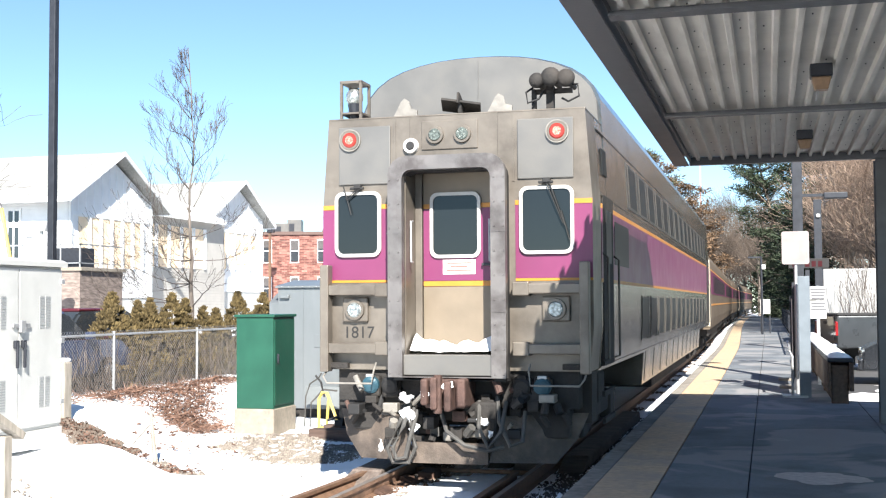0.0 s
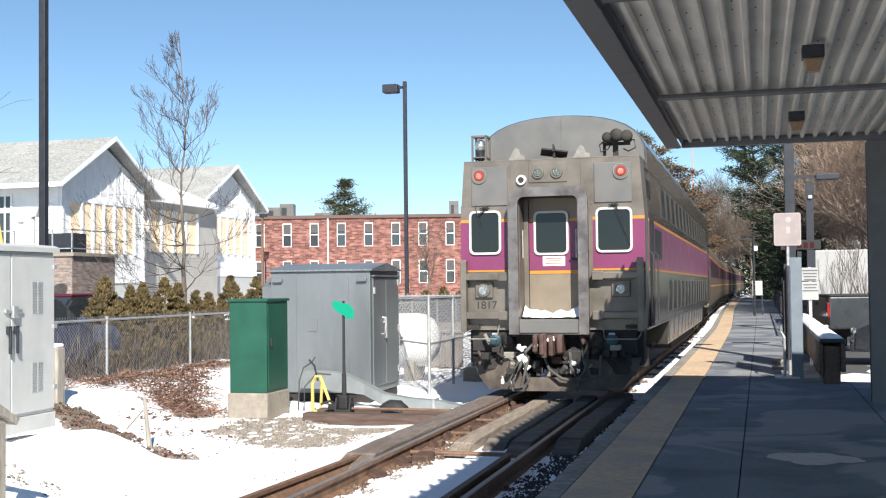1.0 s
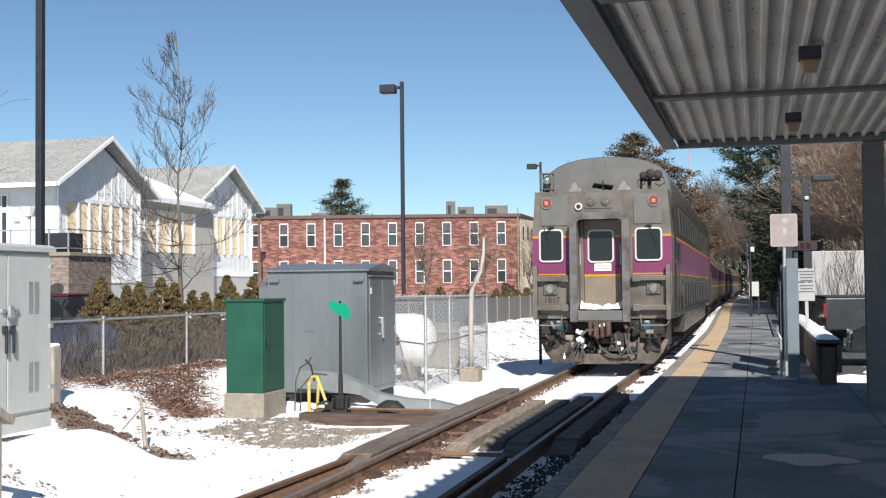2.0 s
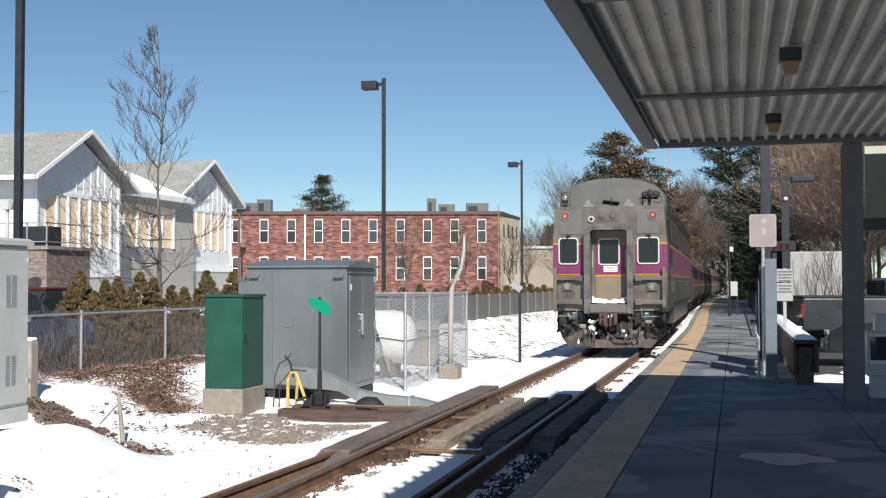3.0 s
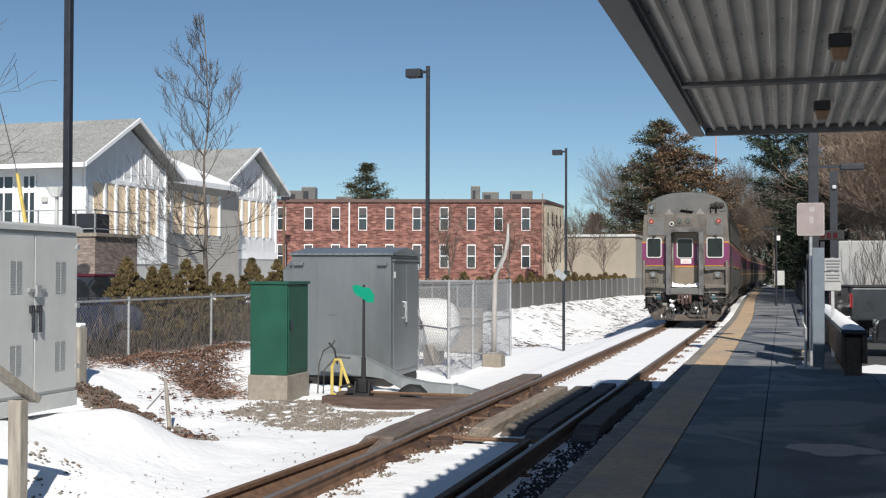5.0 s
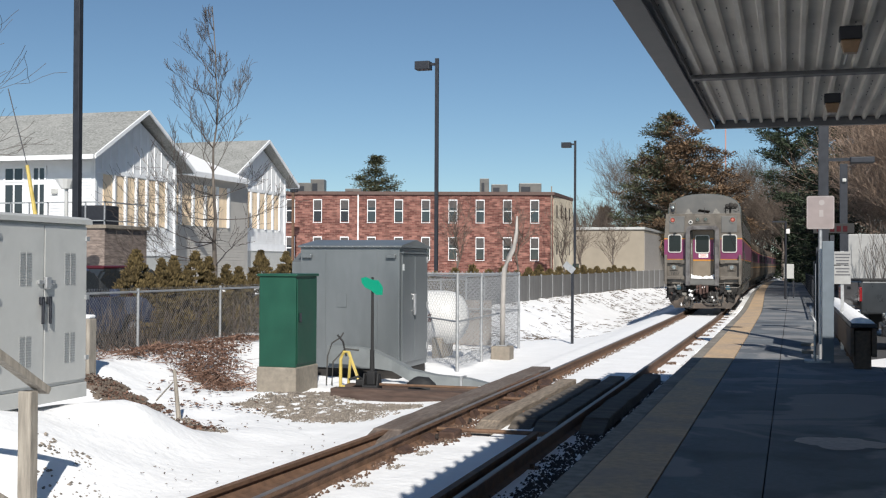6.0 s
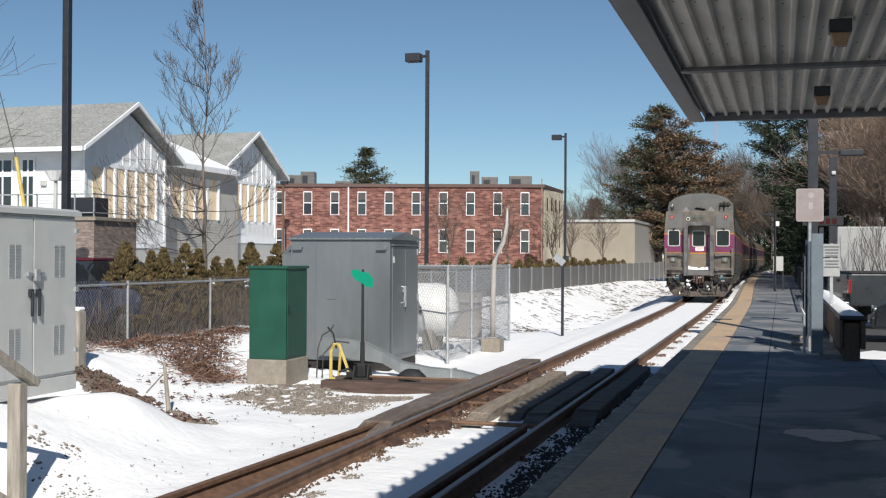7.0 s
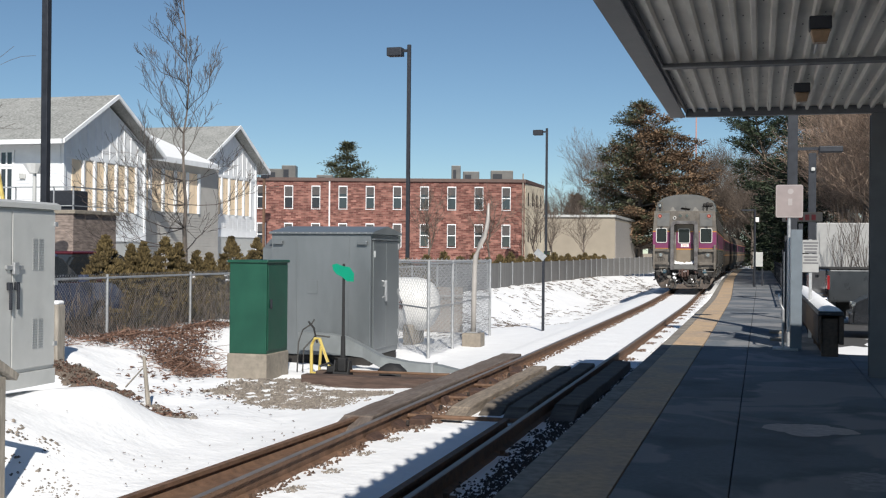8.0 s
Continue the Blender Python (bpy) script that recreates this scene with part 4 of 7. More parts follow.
    tube(bm, (-0.05, -0.5, 0.7), (-0.05, -0.5, 1.1), 0.045, 0.045, 10)
    coup = part("coupler", bm, COUPLER, car, "rusty knuckle coupler dusted with snow")
    for x, y, z, r in ((-0.2, -0.5, 0.9, 0.07), (0.06, -0.52, 1.0, 0.06), (-0.46, -0.3, 0.84, 0.1), (-0.44, -0.32, 0.66, 0.1), (-0.38, -0.3, 0.52, 0.08), (0.36, -0.25, 0.6, 0.07), (-0.82, -0.02, 0.3, 0.1), (-0.72, -0.06, 0.24, 0.09), (1.0, 0.1, 0.22, 0.1), (0.45, -0.28, 0.45, 0.05)):
        bm = B()
        bmesh.ops.create_icosphere(bm, subdivisions=3, radius=r * 0.68, matrix=Matrix.Translation((x, y + 0.03, z)) @ Matrix.Diagonal((1.2, 0.6, 0.8, 1)))
        for v in bm.verts:
            v.co += 0.055 * Vector((noise.noise(v.co * 14), noise.noise(v.co * 14 + Vector((5, 0, 0))), noise.noise(v.co * 14 + Vector((0, 9, 0)))))
            v.co += 0.02 * Vector((noise.noise(v.co * 40), 0, noise.noise(v.co * 40 + Vector((0, 9, 0)))))
        part("snow_clump", bm, SNOW, coup, "snow packed on the coupler", smooth=True)
    for pts in ([(-0.5, -0.1, 0.8), (-0.52, -0.3, 0.6), (-0.66, -0.34, 0.3), (-0.6, -0.34, 0.16), (-0.42, -0.34, 0.16), (-0.34, -0.34, 0.32), (-0.42, -0.3, 0.6), (-0.4, -0.2, 0.72)],
                [(-0.46, -0.14, 0.78), (-0.47, -0.36, 0.55), (-0.58, -0.4, 0.32), (-0.54, -0.4, 0.2), (-0.44, -0.4, 0.22), (-0.4, -0.38, 0.4), (-0.36, -0.2, 0.7)],
                [(-0.1, -0.2, 0.7), (0.0, -0.34, 0.5), (0.2, -0.36, 0.36), (0.42, -0.3, 0.3), (0.6, -0.25, 0.34)],
                [(0.5, -0.1, 0.85), (0.55, -0.25, 0.6), (0.68, -0.3, 0.35), (0.8, -0.26, 0.4), (0.8, -0.1, 0.7)],
                [(0.3, -0.1, 0.8), (0.34, -0.3, 0.55), (0.45, -0.34, 0.34), (0.58, -0.3, 0.5), (0.6, -0.12, 0.8)]):
        bm = B()
        pipe(bm, pts, 0.024)
        part("hose", bm, HOSE, coup, "thick rubber air hose")
    rng = random.Random(4)
    for k in range(64):
        x, z = rng.uniform(-1.2, 1.2), rng.uniform(0.36, 0.92)
        y = rng.uniform(-0.24, 0.0)
        if abs(x) > 0.7:
            z = max(z, 0.68)
        bm = B()
        if k % 2:
            tube(bm, (x, y, z), (x + rng.uniform(-0.16, 0.16), y + 0.05, z + rng.uniform(-0.16, 0.16)), rng.uniform(0.02, 0.05), None, 8)
        else:
            box(bm, x - rng.uniform(0.03, 0.1), x + rng.uniform(0.03, 0.1), y, y + 0.2, z - rng.uniform(0.02, 0.08), z + rng.uniform(0.02, 0.08), bevel=0.012)
        part("valve", bm, rng.choice((UNDER, UNDER, UNDER, COUPLER, HOSE, BLACK, LUG)), front)
    for x in (-0.94, -0.72, 0.76, 0.98):
        recep = part("cable_socket", boxes((x - 0.1, x + 0.1, -0.06, 0.06, 0.82, 1.06), bevel=0.03), UNDER, front, "cable socket with hinged cap")
        part("socket_cap", pipe(B(), [(x, -0.05, 0.96), (x, -0.09, 0.955), (x, -0.105, 0.95), (x, -0.108, 0.95)], [0.098, 0.094, 0.07, 0.01], 18), BLUECAP if abs(x) > 0.9 else BLACK, recep)
        part("cap_hinge", boxes((x - 0.05, x + 0.05, -0.1, -0.05, 1.04, 1.075), bevel=0.006), GALV if abs(x) > 0.9 else UNDER, recep)
    for d in ((0.6, 1.25, 0.05, 0.5, 0.4, 0.8), (-1.2, -0.6, 0.05, 0.5, 0.45, 0.8), (-0.6, -0.45, -0.1, 0.2, 0.45, 0.75), (0.25, 0.5, -0.15, 0.2, 0.4, 0.8)):
        part("equipment_box", boxes(d, bevel=0.03), UNDER, front)
    # sides: bands, windows, doors
    sides = part("side_band", side_plate(B(), 0.64, 25.3, 2.115, 2.9), PURPLE, car, "purple painted band along the side")
    bm = B()
    side_plate(bm, 0.64, 25.3, 2.9, 2.95, 0.0065)
    side_plate(bm, 0.64, 25.3, 2.075, 2.115, 0.0065)
    part("side_stripe", bm, STRIPE, car, "orange stripes along the side")
    # dark plate added so the steel between upper windows reflects less
    part("dimming_band", side_plate(B(), 3.3, 23.7, 3.1, 3.72, 0.007), PILLAR, car, "added dark plate dimming the steel between upper windows")
    for k in range(15):
        y = 4.0 + k * 1.36
        for s in (1, -1):
            for z0, z1, tag in ((3.14, 3.68, "upper"), (1.32, 1.92, "lower")):
                if tag == "lower" and (k < 1 or k > 13):
                    continue
                w = part("side_window", side_plate(B(), y - 0.46, y + 0.46, z0, z1, 0.01, (s,)), SIDEGLASS, car)
                for yy in (y - 0.5, y + 0.46):
                    part("window_post", side_plate(B(), yy, yy + 0.04, z0 - 0.03, z1 + 0.03, 0.016, (s,)), PILLAR, w)
    for s in (1, -1):
        a, b = sorted((s * 1.50, s * 1.535))
        for y in (0.75, 23.9):
            d = part("side_door", boxes((a, b, y, y + 0.86, 1.14, 3.06), bevel=0.006), UNDER, car, "dark recessed side door")
            part("door_window", boxes((min(s * 1.53, s * 1.54), max(s * 1.53, s * 1.54), y + 0.2, y + 0.66, 2.3, 2.9)), SIDEGLASS, d)
            for yy in (y - 0.04, y + 0.92):
                part("grab_rail", pipe(B(), [(s * 1.53, yy, 1.2), (s * 1.59, yy, 1.22), (s * 1.59, yy, 2.35), (s * 1.53, yy, 2.4)], 0.014), PILLAR, d)
            part("steps", boxes((a, b, y, y + 0.86, 0.5, 0.56), (a, b, y, y + 0.86, 0.8, 0.86)), UNDER, d)
        bm = B()
        side_plate(bm, 1.75, 3.2, 2.3, 2.82, 0.012, (s,))
        part("cab_side_window", bm, SIDEGLASS, car)
        part("cab_vent_window", side_plate(B(), 0.9, 1.25, 3.3, 3.6, 0.012, (s,)), SIDEGLASS, car)
    bm = B()
    for z in (1.12, 3.04, 3.78):
        side_plate(bm, 0.64, 25.3, z, z + 0.025, 0.012)
    for k in range(11):
        side_plate(bm, 5.6 + k * 1.36, 5.62 + k * 1.36, 0.66, 1.1, 0.008)
    part("side_rib", bm, SIDE_STEEL, car, "thin steel ribs along the side")
    part("equipment", boxes((-1.3, 1.3, 8.5, 17.5, 0.35, 0.7), bevel=0.03), UNDER, car)
    for y in (3.0, 22.6):
        truck(car, y, WHEELS)
    part("rear_diaphragm", ring_plate(B(), rounded(-0.66, 0.66, 0.98, 3.44, 0.2), rounded(-0.5, 0.5, 1.2, 3.28, 0.1), 25.6, 25.9), UNDER, car)
    return car


def low_x(z):
    for (xa, za), (xb, zb) in zip(LOW_SECTION, LOW_SECTION[1:]):
        if za <= z <= zb:
            return xa + (xb - xa) * (z - za) / (zb - za)
    return 1.5


def build_coach():
    car = thing("coach", "single-level stainless passenger coach with purple band", "train car", group="coaches")
    bm = B()
    prism(bm, closed(LOW_SECTION), "y", 0.25, 25.3)
    dull = mat("grimy_coach_side", (0.12, 0.095, 0.072), 0.8, 0.0, vary=0.15, scale=3, bump=0.1, stain=(0.07, 0.055, 0.042), stain_amount=0.6, stain_scale=0.9, spec=0.15)
    dim = mat("grimy_coach_glass", (0.02, 0.021, 0.022), 0.7, vary=0.2, bump=0, spec=0.1)
    faded = mat("grimy_purple_band", (0.12, 0.028, 0.07), 0.75, vary=0.1, bump=0, spec=0.15)
    part("body", bm, dull, car)
    part("end_panel", boxes((-1.48, -0.5, 0.2, 0.26, 1.05, 3.2), (0.5, 1.48, 0.2, 0.26, 1.05, 3.2), bevel=0.01), mat("cream_end_paint", (0.55, 0.5, 0.4), 0.5, vary=0.1), car, "pale end panel")
    part("side_band", side_plate(B(), 0.3, 25.2, 2.1, 2.85, hull=low_x), faded, car)
    bm = B()
    side_plate(bm, 0.3, 25.2, 2.85, 2.9, hull=low_x)
    side_plate(bm, 0.3, 25.2, 1.72, 1.78, hull=low_x)
    part("side_stripe", bm, STRIPE, car)
    for k in range(12):
        for s in (1, -1):
            part("side_window", side_plate(B(), 3.0 + k * 1.7, 4.2 + k * 1.7, 2.15, 2.75, 0.012, (s,), hull=low_x), dim, car)
    part("diaphragm", ring_plate(B(), rounded(-0.66, 0.66, 1.0, 3.4, 0.2), rounded(-0.5, 0.5, 1.2, 3.2, 0.1), 0.0, 0.24), UNDER, car)
    part("underframe", boxes((-1.35, 1.35, 1.0, 24.5, 0.7, 1.0), (-1.25, 1.25, 8, 17, 0.4, 0.72)), UNDER, car)
    ws = []
    for y in (3.6, 21.9):
        truck(car, y, ws)
    return car


CAB = build_cab_car()
COACHES = [build_coach()]
for _ in range(4):
    COACHES.append(copy_thing(COACHES[0], Matrix.Identity(4)))

# where the rear face of the cab car is along the line, second by second
FACE = [(0.0, 12.16), (0.5, 15.44), (1.0, 18.70), (1.75, 23.65), (2.5, 28.40), (3.0, 31.20), (3.5, 33.85), (4.0, 36.50), (4.75, 40.6), (5.5, 44.65), (6.0, 47.30), (6.5, 49.95), (7.0, 52.60), (7.5, 55.10), (8.0, 57.60)]


def car_pose(y, a=3.0, b=22.6):
    p, q = Vector((track_x(y + a), y + a, RAIL)), Vector((track_x(y + b), y + b, RAIL))
    d = (q - p).normalized()
    turn = math.degrees(math.atan2(-d.x, d.y))
    o = p - d * a
    return pose(o.x, o.y, o.z, 0, 0, turn)


def motions():
    walk(CAB, [(t, car_pose(y)) for t, y in FACE])
    for k, c in enumerate(COACHES):
        walk(c, [(t, car_pose(y + 25.9 + 25.6 * k, 3.6, 21.9)) for t, y in FACE])
    def along(t):
        for (ta, ya), (tb, yb) in zip(FACE, FACE[1:]):
            if ta <= t <= tb:
                return ya + (yb - ya) * (t - ta) / (tb - ta)
    steps = [k / 15 for k in range(121)]
    for w, k in WHEELS:
        walk(w, [(t, pose(0, k, 0.43, -math.degrees((along(t) - FACE[0][1]) / 0.43), 0, 0)) for t in steps])

# ---- beside the track: cabinets, switch stand, fences ----
def g(x, y):
    return ground(x, y)


def vents(bm, x, y0, y1, z0, z1, rows, cols=2):
    w = (y1 - y0) / (cols * 1.25)
    for c in range(cols):
        for k in range(rows):
            yy = y0 + c * (y1 - y0) / cols
            z = z0 + (z1 - z0) * k / rows
            box(bm, x - 0.004, x + 0.006, yy, yy + w, z, z + (z1 - z0) / rows * 0.55)


VENT = mat("shaded_louvre_paint", (0.31, 0.32, 0.32), 0.5, vary=0.05, bump=0)


def build_signal_cabinet():
    c = thing("signal_cabinet", "large grey two-door signal cabinet on a snowy mound", "cabinet", pose(-7.33, 9.38, 0.30))
    part("body", boxes((-0.38, -0.012, 0.0, 1.5, 0.06, 1.76), bevel=0.01), GREYPAINT, c)
    part("base", boxes((-0.4, 0.0, -0.02, 1.52, -0.1, 0.06), bevel=0.008), GREYPAINT, c)
    roof = B()
    prism(roof, [(-0.42, 1.76), (0.04, 1.76), (0.04, 1.81), (-0.02, 1.835), (-0.36, 1.86), (-0.42, 1.82)], "y", -0.04, 1.54)
    part("roof", roof, GREYPAINT, c, "overhanging grey roof cap")
    for y0, y1, hx in ((0.02, 0.735, 0.68), (0.75, 1.48, 0.80)):
        d = part("door", boxes((-0.012, 0.012, y0, y1, 0.1, 1.73), bevel=0.006), GREYPAINT, c, "grey steel door with vents")
        bm = B()
        vents(bm, 0.012, (y0 + y1) / 2 - 0.03, (y0 + y1) / 2 + 0.17, 1.12, 1.46, 12)
        part("vent", bm, VENT, d)
        bm = B()
        vents(bm, 0.012, (y0 + y1) / 2 - 0.03, (y0 + y1) / 2 + 0.17, 0.3, 0.62, 12)
        part("vent", bm, VENT, d)
        part("handle", boxes((0.012, 0.05, hx - 0.03, hx + 0.03, 0.92, 1.0), (0.03, 0.06, hx - 0.012, hx + 0.012, 0.72, 0.98), bevel=0.008), DARKSTEEL, d, "dark lever handle")
        for z in (0.3, 0.95, 1.58):
            yy = y1 if y0 > 0.5 else y0
            part("hinge", boxes((0.0, 0.03, yy - 0.03, yy + 0.03, z, z + 0.05), bevel=0.005), GALV, d)
    part("hasp", boxes((0.012, 0.04, 0.62, 0.9, 1.13, 1.17), (0.02, 0.06, 0.72, 0.8, 1.08, 1.2), bevel=0.006), GALV, c, "steel hasp and padlock")


def build_green_box():
    x0, x1, y0, y1 = -8.31, -7.66, 17.15, 18.0
    z = g(-7.9, 17.5)
    c = thing("relay_box", "green painted steel relay box on a concrete plinth", "cabinet", pose(x0, y0, 0))
    w, d = x1 - x0, y1 - y0
    part("plinth", boxes((-0.03, w + 0.02, -0.03, d + 0.03, z - 0.3, -0.03), bevel=0.02), CONCRETE, c, "stained concrete plinth")
    part("body", boxes((0, w, 0, d, -0.03, 1.44), bevel=0.008), GREENPAINT, c)
    part("lid", boxes((-0.03, w + 0.03, -0.03, d + 0.03, 1.44, 1.485), bevel=0.01), GREENPAINT, c)
    door = part("door", boxes((w, w + 0.015, 0.03, d - 0.03, 0.02, 1.4), bevel=0.005), GREENPAINT, c)
    part("handle", boxes((w + 0.015, w + 0.05, 0.1, 0.13, 0.7, 0.85), bevel=0.005), DARKSTEEL, door)


def build_bungalow():
    x0, x1, y0, y1 = -9.0, -7.0, 20.35, 22.05
    c = thing("signal_bungalow", "large grey aluminium signal bungalow with rear door", "equipment shed", pose(x0, y0, -0.42))
    w, d, h = x1 - x0, y1 - y0, 2.38
    part("skid", boxes((0.02, w - 0.02, 0.05, d - 0.05, -0.1, 0.1)), UNDER, c)
    part("body", boxes((0, w, 0, d, 0.1, h), bevel=0.012), ALU, c)
    bm = B()
    prism(bm, [(-0.05, h), (d + 0.05, h), (d + 0.05, h + 0.035), (d / 2, h + 0.16), (-0.05, h + 0.035)], "x", -0.03, w + 0.06)
    part("roof", bm, ALU, c, "low pitched aluminium roof")
    bm = B()
    for k in range(14):
        box(bm, 0.1 + k * 0.14, 0.115 + k * 0.14, -0.06, -0.05, h + 0.01, h + 0.03)
    part("rivet", bm, GALV, c)
    for x in (0.5, 1.55):
        part("seam", boxes((x, x + 0.025, -0.008, 0.001, 0.12, h - 0.02)), ALU, c)
    for x in (0.06, 1.75):
        part("lifting_bracket", boxes((x, x + 0.19, -0.07, 0.0, h - 0.2, h - 0.13), bevel=0.01), ALU, c)
    part("cover_plate", boxes((0.75, 0.95, -0.012, 0.0, 1.25, 1.5), bevel=0.004), ALU, c)
    door = part("door", boxes((w, w + 0.03, 0.1, d - 0.06, 0.22, h - 0.12), bevel=0.008), ALU, c, "aluminium door with latch")
    part("latch", boxes((w + 0.03, w + 0.08, 0.72, 0.8, 1.1, 1.5), (w + 0.03, w + 0.06, 0.66, 0.86, 1.38, 1.42), bevel=0.006), GALV, door)
    part("door_seam", boxes((w + 0.03, w + 0.036, 0.84, 0.87, 0.24, h - 0.14)), ALU, door)
    part("grab_handle", pipe(B(), [(w + 0.03, 0.62, 1.5), (w + 0.09, 0.62, 1.48), (w + 0.09, 0.62, 1.2), (w + 0.03, 0.62, 1.18)], 0.012), GALV, door)
    part("drip_edge", boxes((w, w + 0.06, 0.06, d - 0.03, h - 0.11, h - 0.08), bevel=0.004), ALU, c)
    part("sticker", boxes((w + 0.03, w + 0.033, 0.1, 0.2, 1.95, 2.07)), SIGNWHITE, door)
    for z in (0.4, 1.2, 2.1):
        part("hinge", boxes((w + 0.02, w + 0.05, d - 0.12, d - 0.06, z, z + 0.12), bevel=0.005), GALV, door)
    # side cabinet hood
    part("hood", prism(B(), [(0.15, 1.2), (0.15, 2.1), (0.5, 2.28), (1.0, 2.3), (1.0, 1.2)], "x", -0.24, 0.0), ALU, c)


def build_switch_stand():
    c = thing("switch_stand", "black switch stand with green target on long ties", "switch stand", pose(-6.42, 17.35, -0.4))
    part("base", boxes((-0.12, 0.12, -0.12, 0.12, 0.02, 0.12), (-0.07, 0.07, -0.07, 0.07, 0.12, 0.34), (-0.26, -0.1, -0.06, 0.06, 0.1, 0.2), bevel=0.018), BLACK, c)
    bm = B()
    tube(bm, (0, 0, 0.3), (0, 0, 0.68), 0.042, 0.036, 10)
    tube(bm, (0, 0, 0.66), (0, 0, 1.84), 0.026, 0.02, 10)
    part("mast", bm, BLACK, c, "slim black mast")
    bm = B()
    m = Matrix.Translation((0, -0.03, 1.7)) @ Matrix.Rotation(radians(-24), 4, "Z")
    prism(bm, [(-0.24, 0.12), (-0.14, 0.14), (0.0, 0.1), (0.14, 0.09), (0.24, -0.02), (0.23, -0.14), (0.1, -0.14), (-0.02, -0.07), (-0.14, -0.03), (-0.22, 0.04)], "y", -0.006, 0.006)
    bmesh.ops.transform(bm, matrix=m, verts=bm.verts)
    part("target", bm, SIGNALGREEN, c, "bright green metal target")
    lever = B()
    pipe(lever, [(-0.12, 0.05, 0.16), (-0.22, -0.05, 0.25), (-0.36, -0.1, 0.2)], 0.02)
    part("lever", lever, BLACK, c)
    bm = B()
    bmesh.ops.create_icosphere(bm, subdivisions=3, radius=0.25, matrix=Matrix.Translation((0.74, 0.28, 0.02)) @ Matrix.Diagonal((1.05, 0.8, 0.95, 1)))
    for v in bm.verts:
        v.co.z = max(v.co.z, -0.05)
        v.co += 0.02 * noise.noise(v.co * 9) * Vector((1, 1, 0.6))
    part("counterweight", bm, BLACK, c, "black domed switch cover")
    part("base_flange", boxes((-0.24, 0.24, -0.2, 0.2, 0.0, 0.035), bevel=0.006), UNDERIRON, c)
    for q in (-0.19, 0.19):
        part("bolt", tube(B(), (q, -0.15, 0.03), (q, -0.15, 0.075), 0.02, 0.018, 6), UNDERIRON, c)
        part("web", prism(B(), [(-0.13, 0.03), (0.13, 0.03), (0.05, 0.3), (-0.05, 0.3)], "x", q * 0.62 - 0.012, q * 0.62 + 0.012), BLACK, c)
    ties = thing("switch_ties", "long rusty brown switch ties lying in snow", "railway ties", pose(0, 0, 0))
    for y in (17.0, 17.62):
        part("long_tie", boxes((-6.95, -4.6, y - 0.12, y + 0.12, -0.52, -0.3), bevel=0.02), OLDTIE, ties)
    rod = B()
    tube(rod, (-6.3, 17.35, -0.27), (-4.1, 17.35, -0.27), 0.022)
    part("throw_rod", rod, RUST, ties)
    hoop = thing("yellow_hoop", "small bent yellow pipe guard rail", "guard rail", pose(-7.0, 17.75, -0.42))
    bm = B()
    pipe(bm, [(-0.12, 0, 0.0), (-0.12, 0, 0.5), (-0.06, 0, 0.62), (0.02, 0, 0.62), (0.28, -0.1, 0.06), (0.1, -0.05, 0.04), (-0.1, 0, 0.05)], 0.028)
    tube(bm, (0.02, 0, 0.1), (0.06, -0.03, 0.5), 0.024)
    part("pipe", bm, YELLOW, hoop)
    duct = thing("cable_duct", "grey curved metal cable duct lying across the snow", "duct", pose(0, 0, 0))
    bm = B()
    path = [(-8.2, 19.9, 0.14), (-7.6, 19.7, 0.14), (-7.2, 19.6, 0.1), (-6.8, 19.5, -0.05), (-6.4, 19.3, -0.2), (-5.9, 19.2, -0.27), (-5.3, 19.1, -0.3), (-4.75, 19.0, -0.4)]
    rows = [[bm.verts.new((x, y - 0.12, z)), bm.verts.new((x, y + 0.12, z)), bm.verts.new((x, y + 0.12, z - 0.32 if z > 0 else z - 0.2)), bm.verts.new((x, y - 0.12, z - 0.32 if z > 0 else z - 0.2))] for x, y, z in path]
    for p, q in zip(rows, rows[1:]):
        for i in range(4):
            bm.faces.new((p[i], p[(i + 1) % 4], q[(i + 1) % 4], q[i]))
    bm.faces.new(rows[0])
    bm.faces.new(rows[-1][::-1])
    part("duct", bm, mat("weathered_grey_duct", (0.23, 0.25, 0.255), 0.5, 0.2, vary=0.1, scale=5, bump=0.05, stain=(0.17, 0.18, 0.18), stain_amount=0.5, stain_scale=1.5), duct)
    part("clamp", boxes((-5.42, -5.38, 18.95, 19.25, -0.54, -0.27)), GALV, duct)
    pump = thing("grease_hoses", "grey hoses and fittings beside the signal boxes", "hose", pose(-7.6, 18.3, -0.42))
    bm = B()
    pipe(bm, [(0, 0, 0), (0.02, 0, 0.5), (0.1, 0, 0.72), (0.25, 0.02, 0.82), (0.3, 0.02, 0.9)], 0.013)
    pipe(bm, [(0.1, 0, 0), (0.12, 0, 0.4), (0.3, 0.1, 0.62), (0.55, 0.1, 0.6)], 0.015)
    part("hose", bm, HOSE, pump)
    part("lever", pipe(B(), [(0.2, 0, 0.86), (0.3, 0, 0.75), (0.36, 0, 0.5)], 0.018), BLACK, pump)


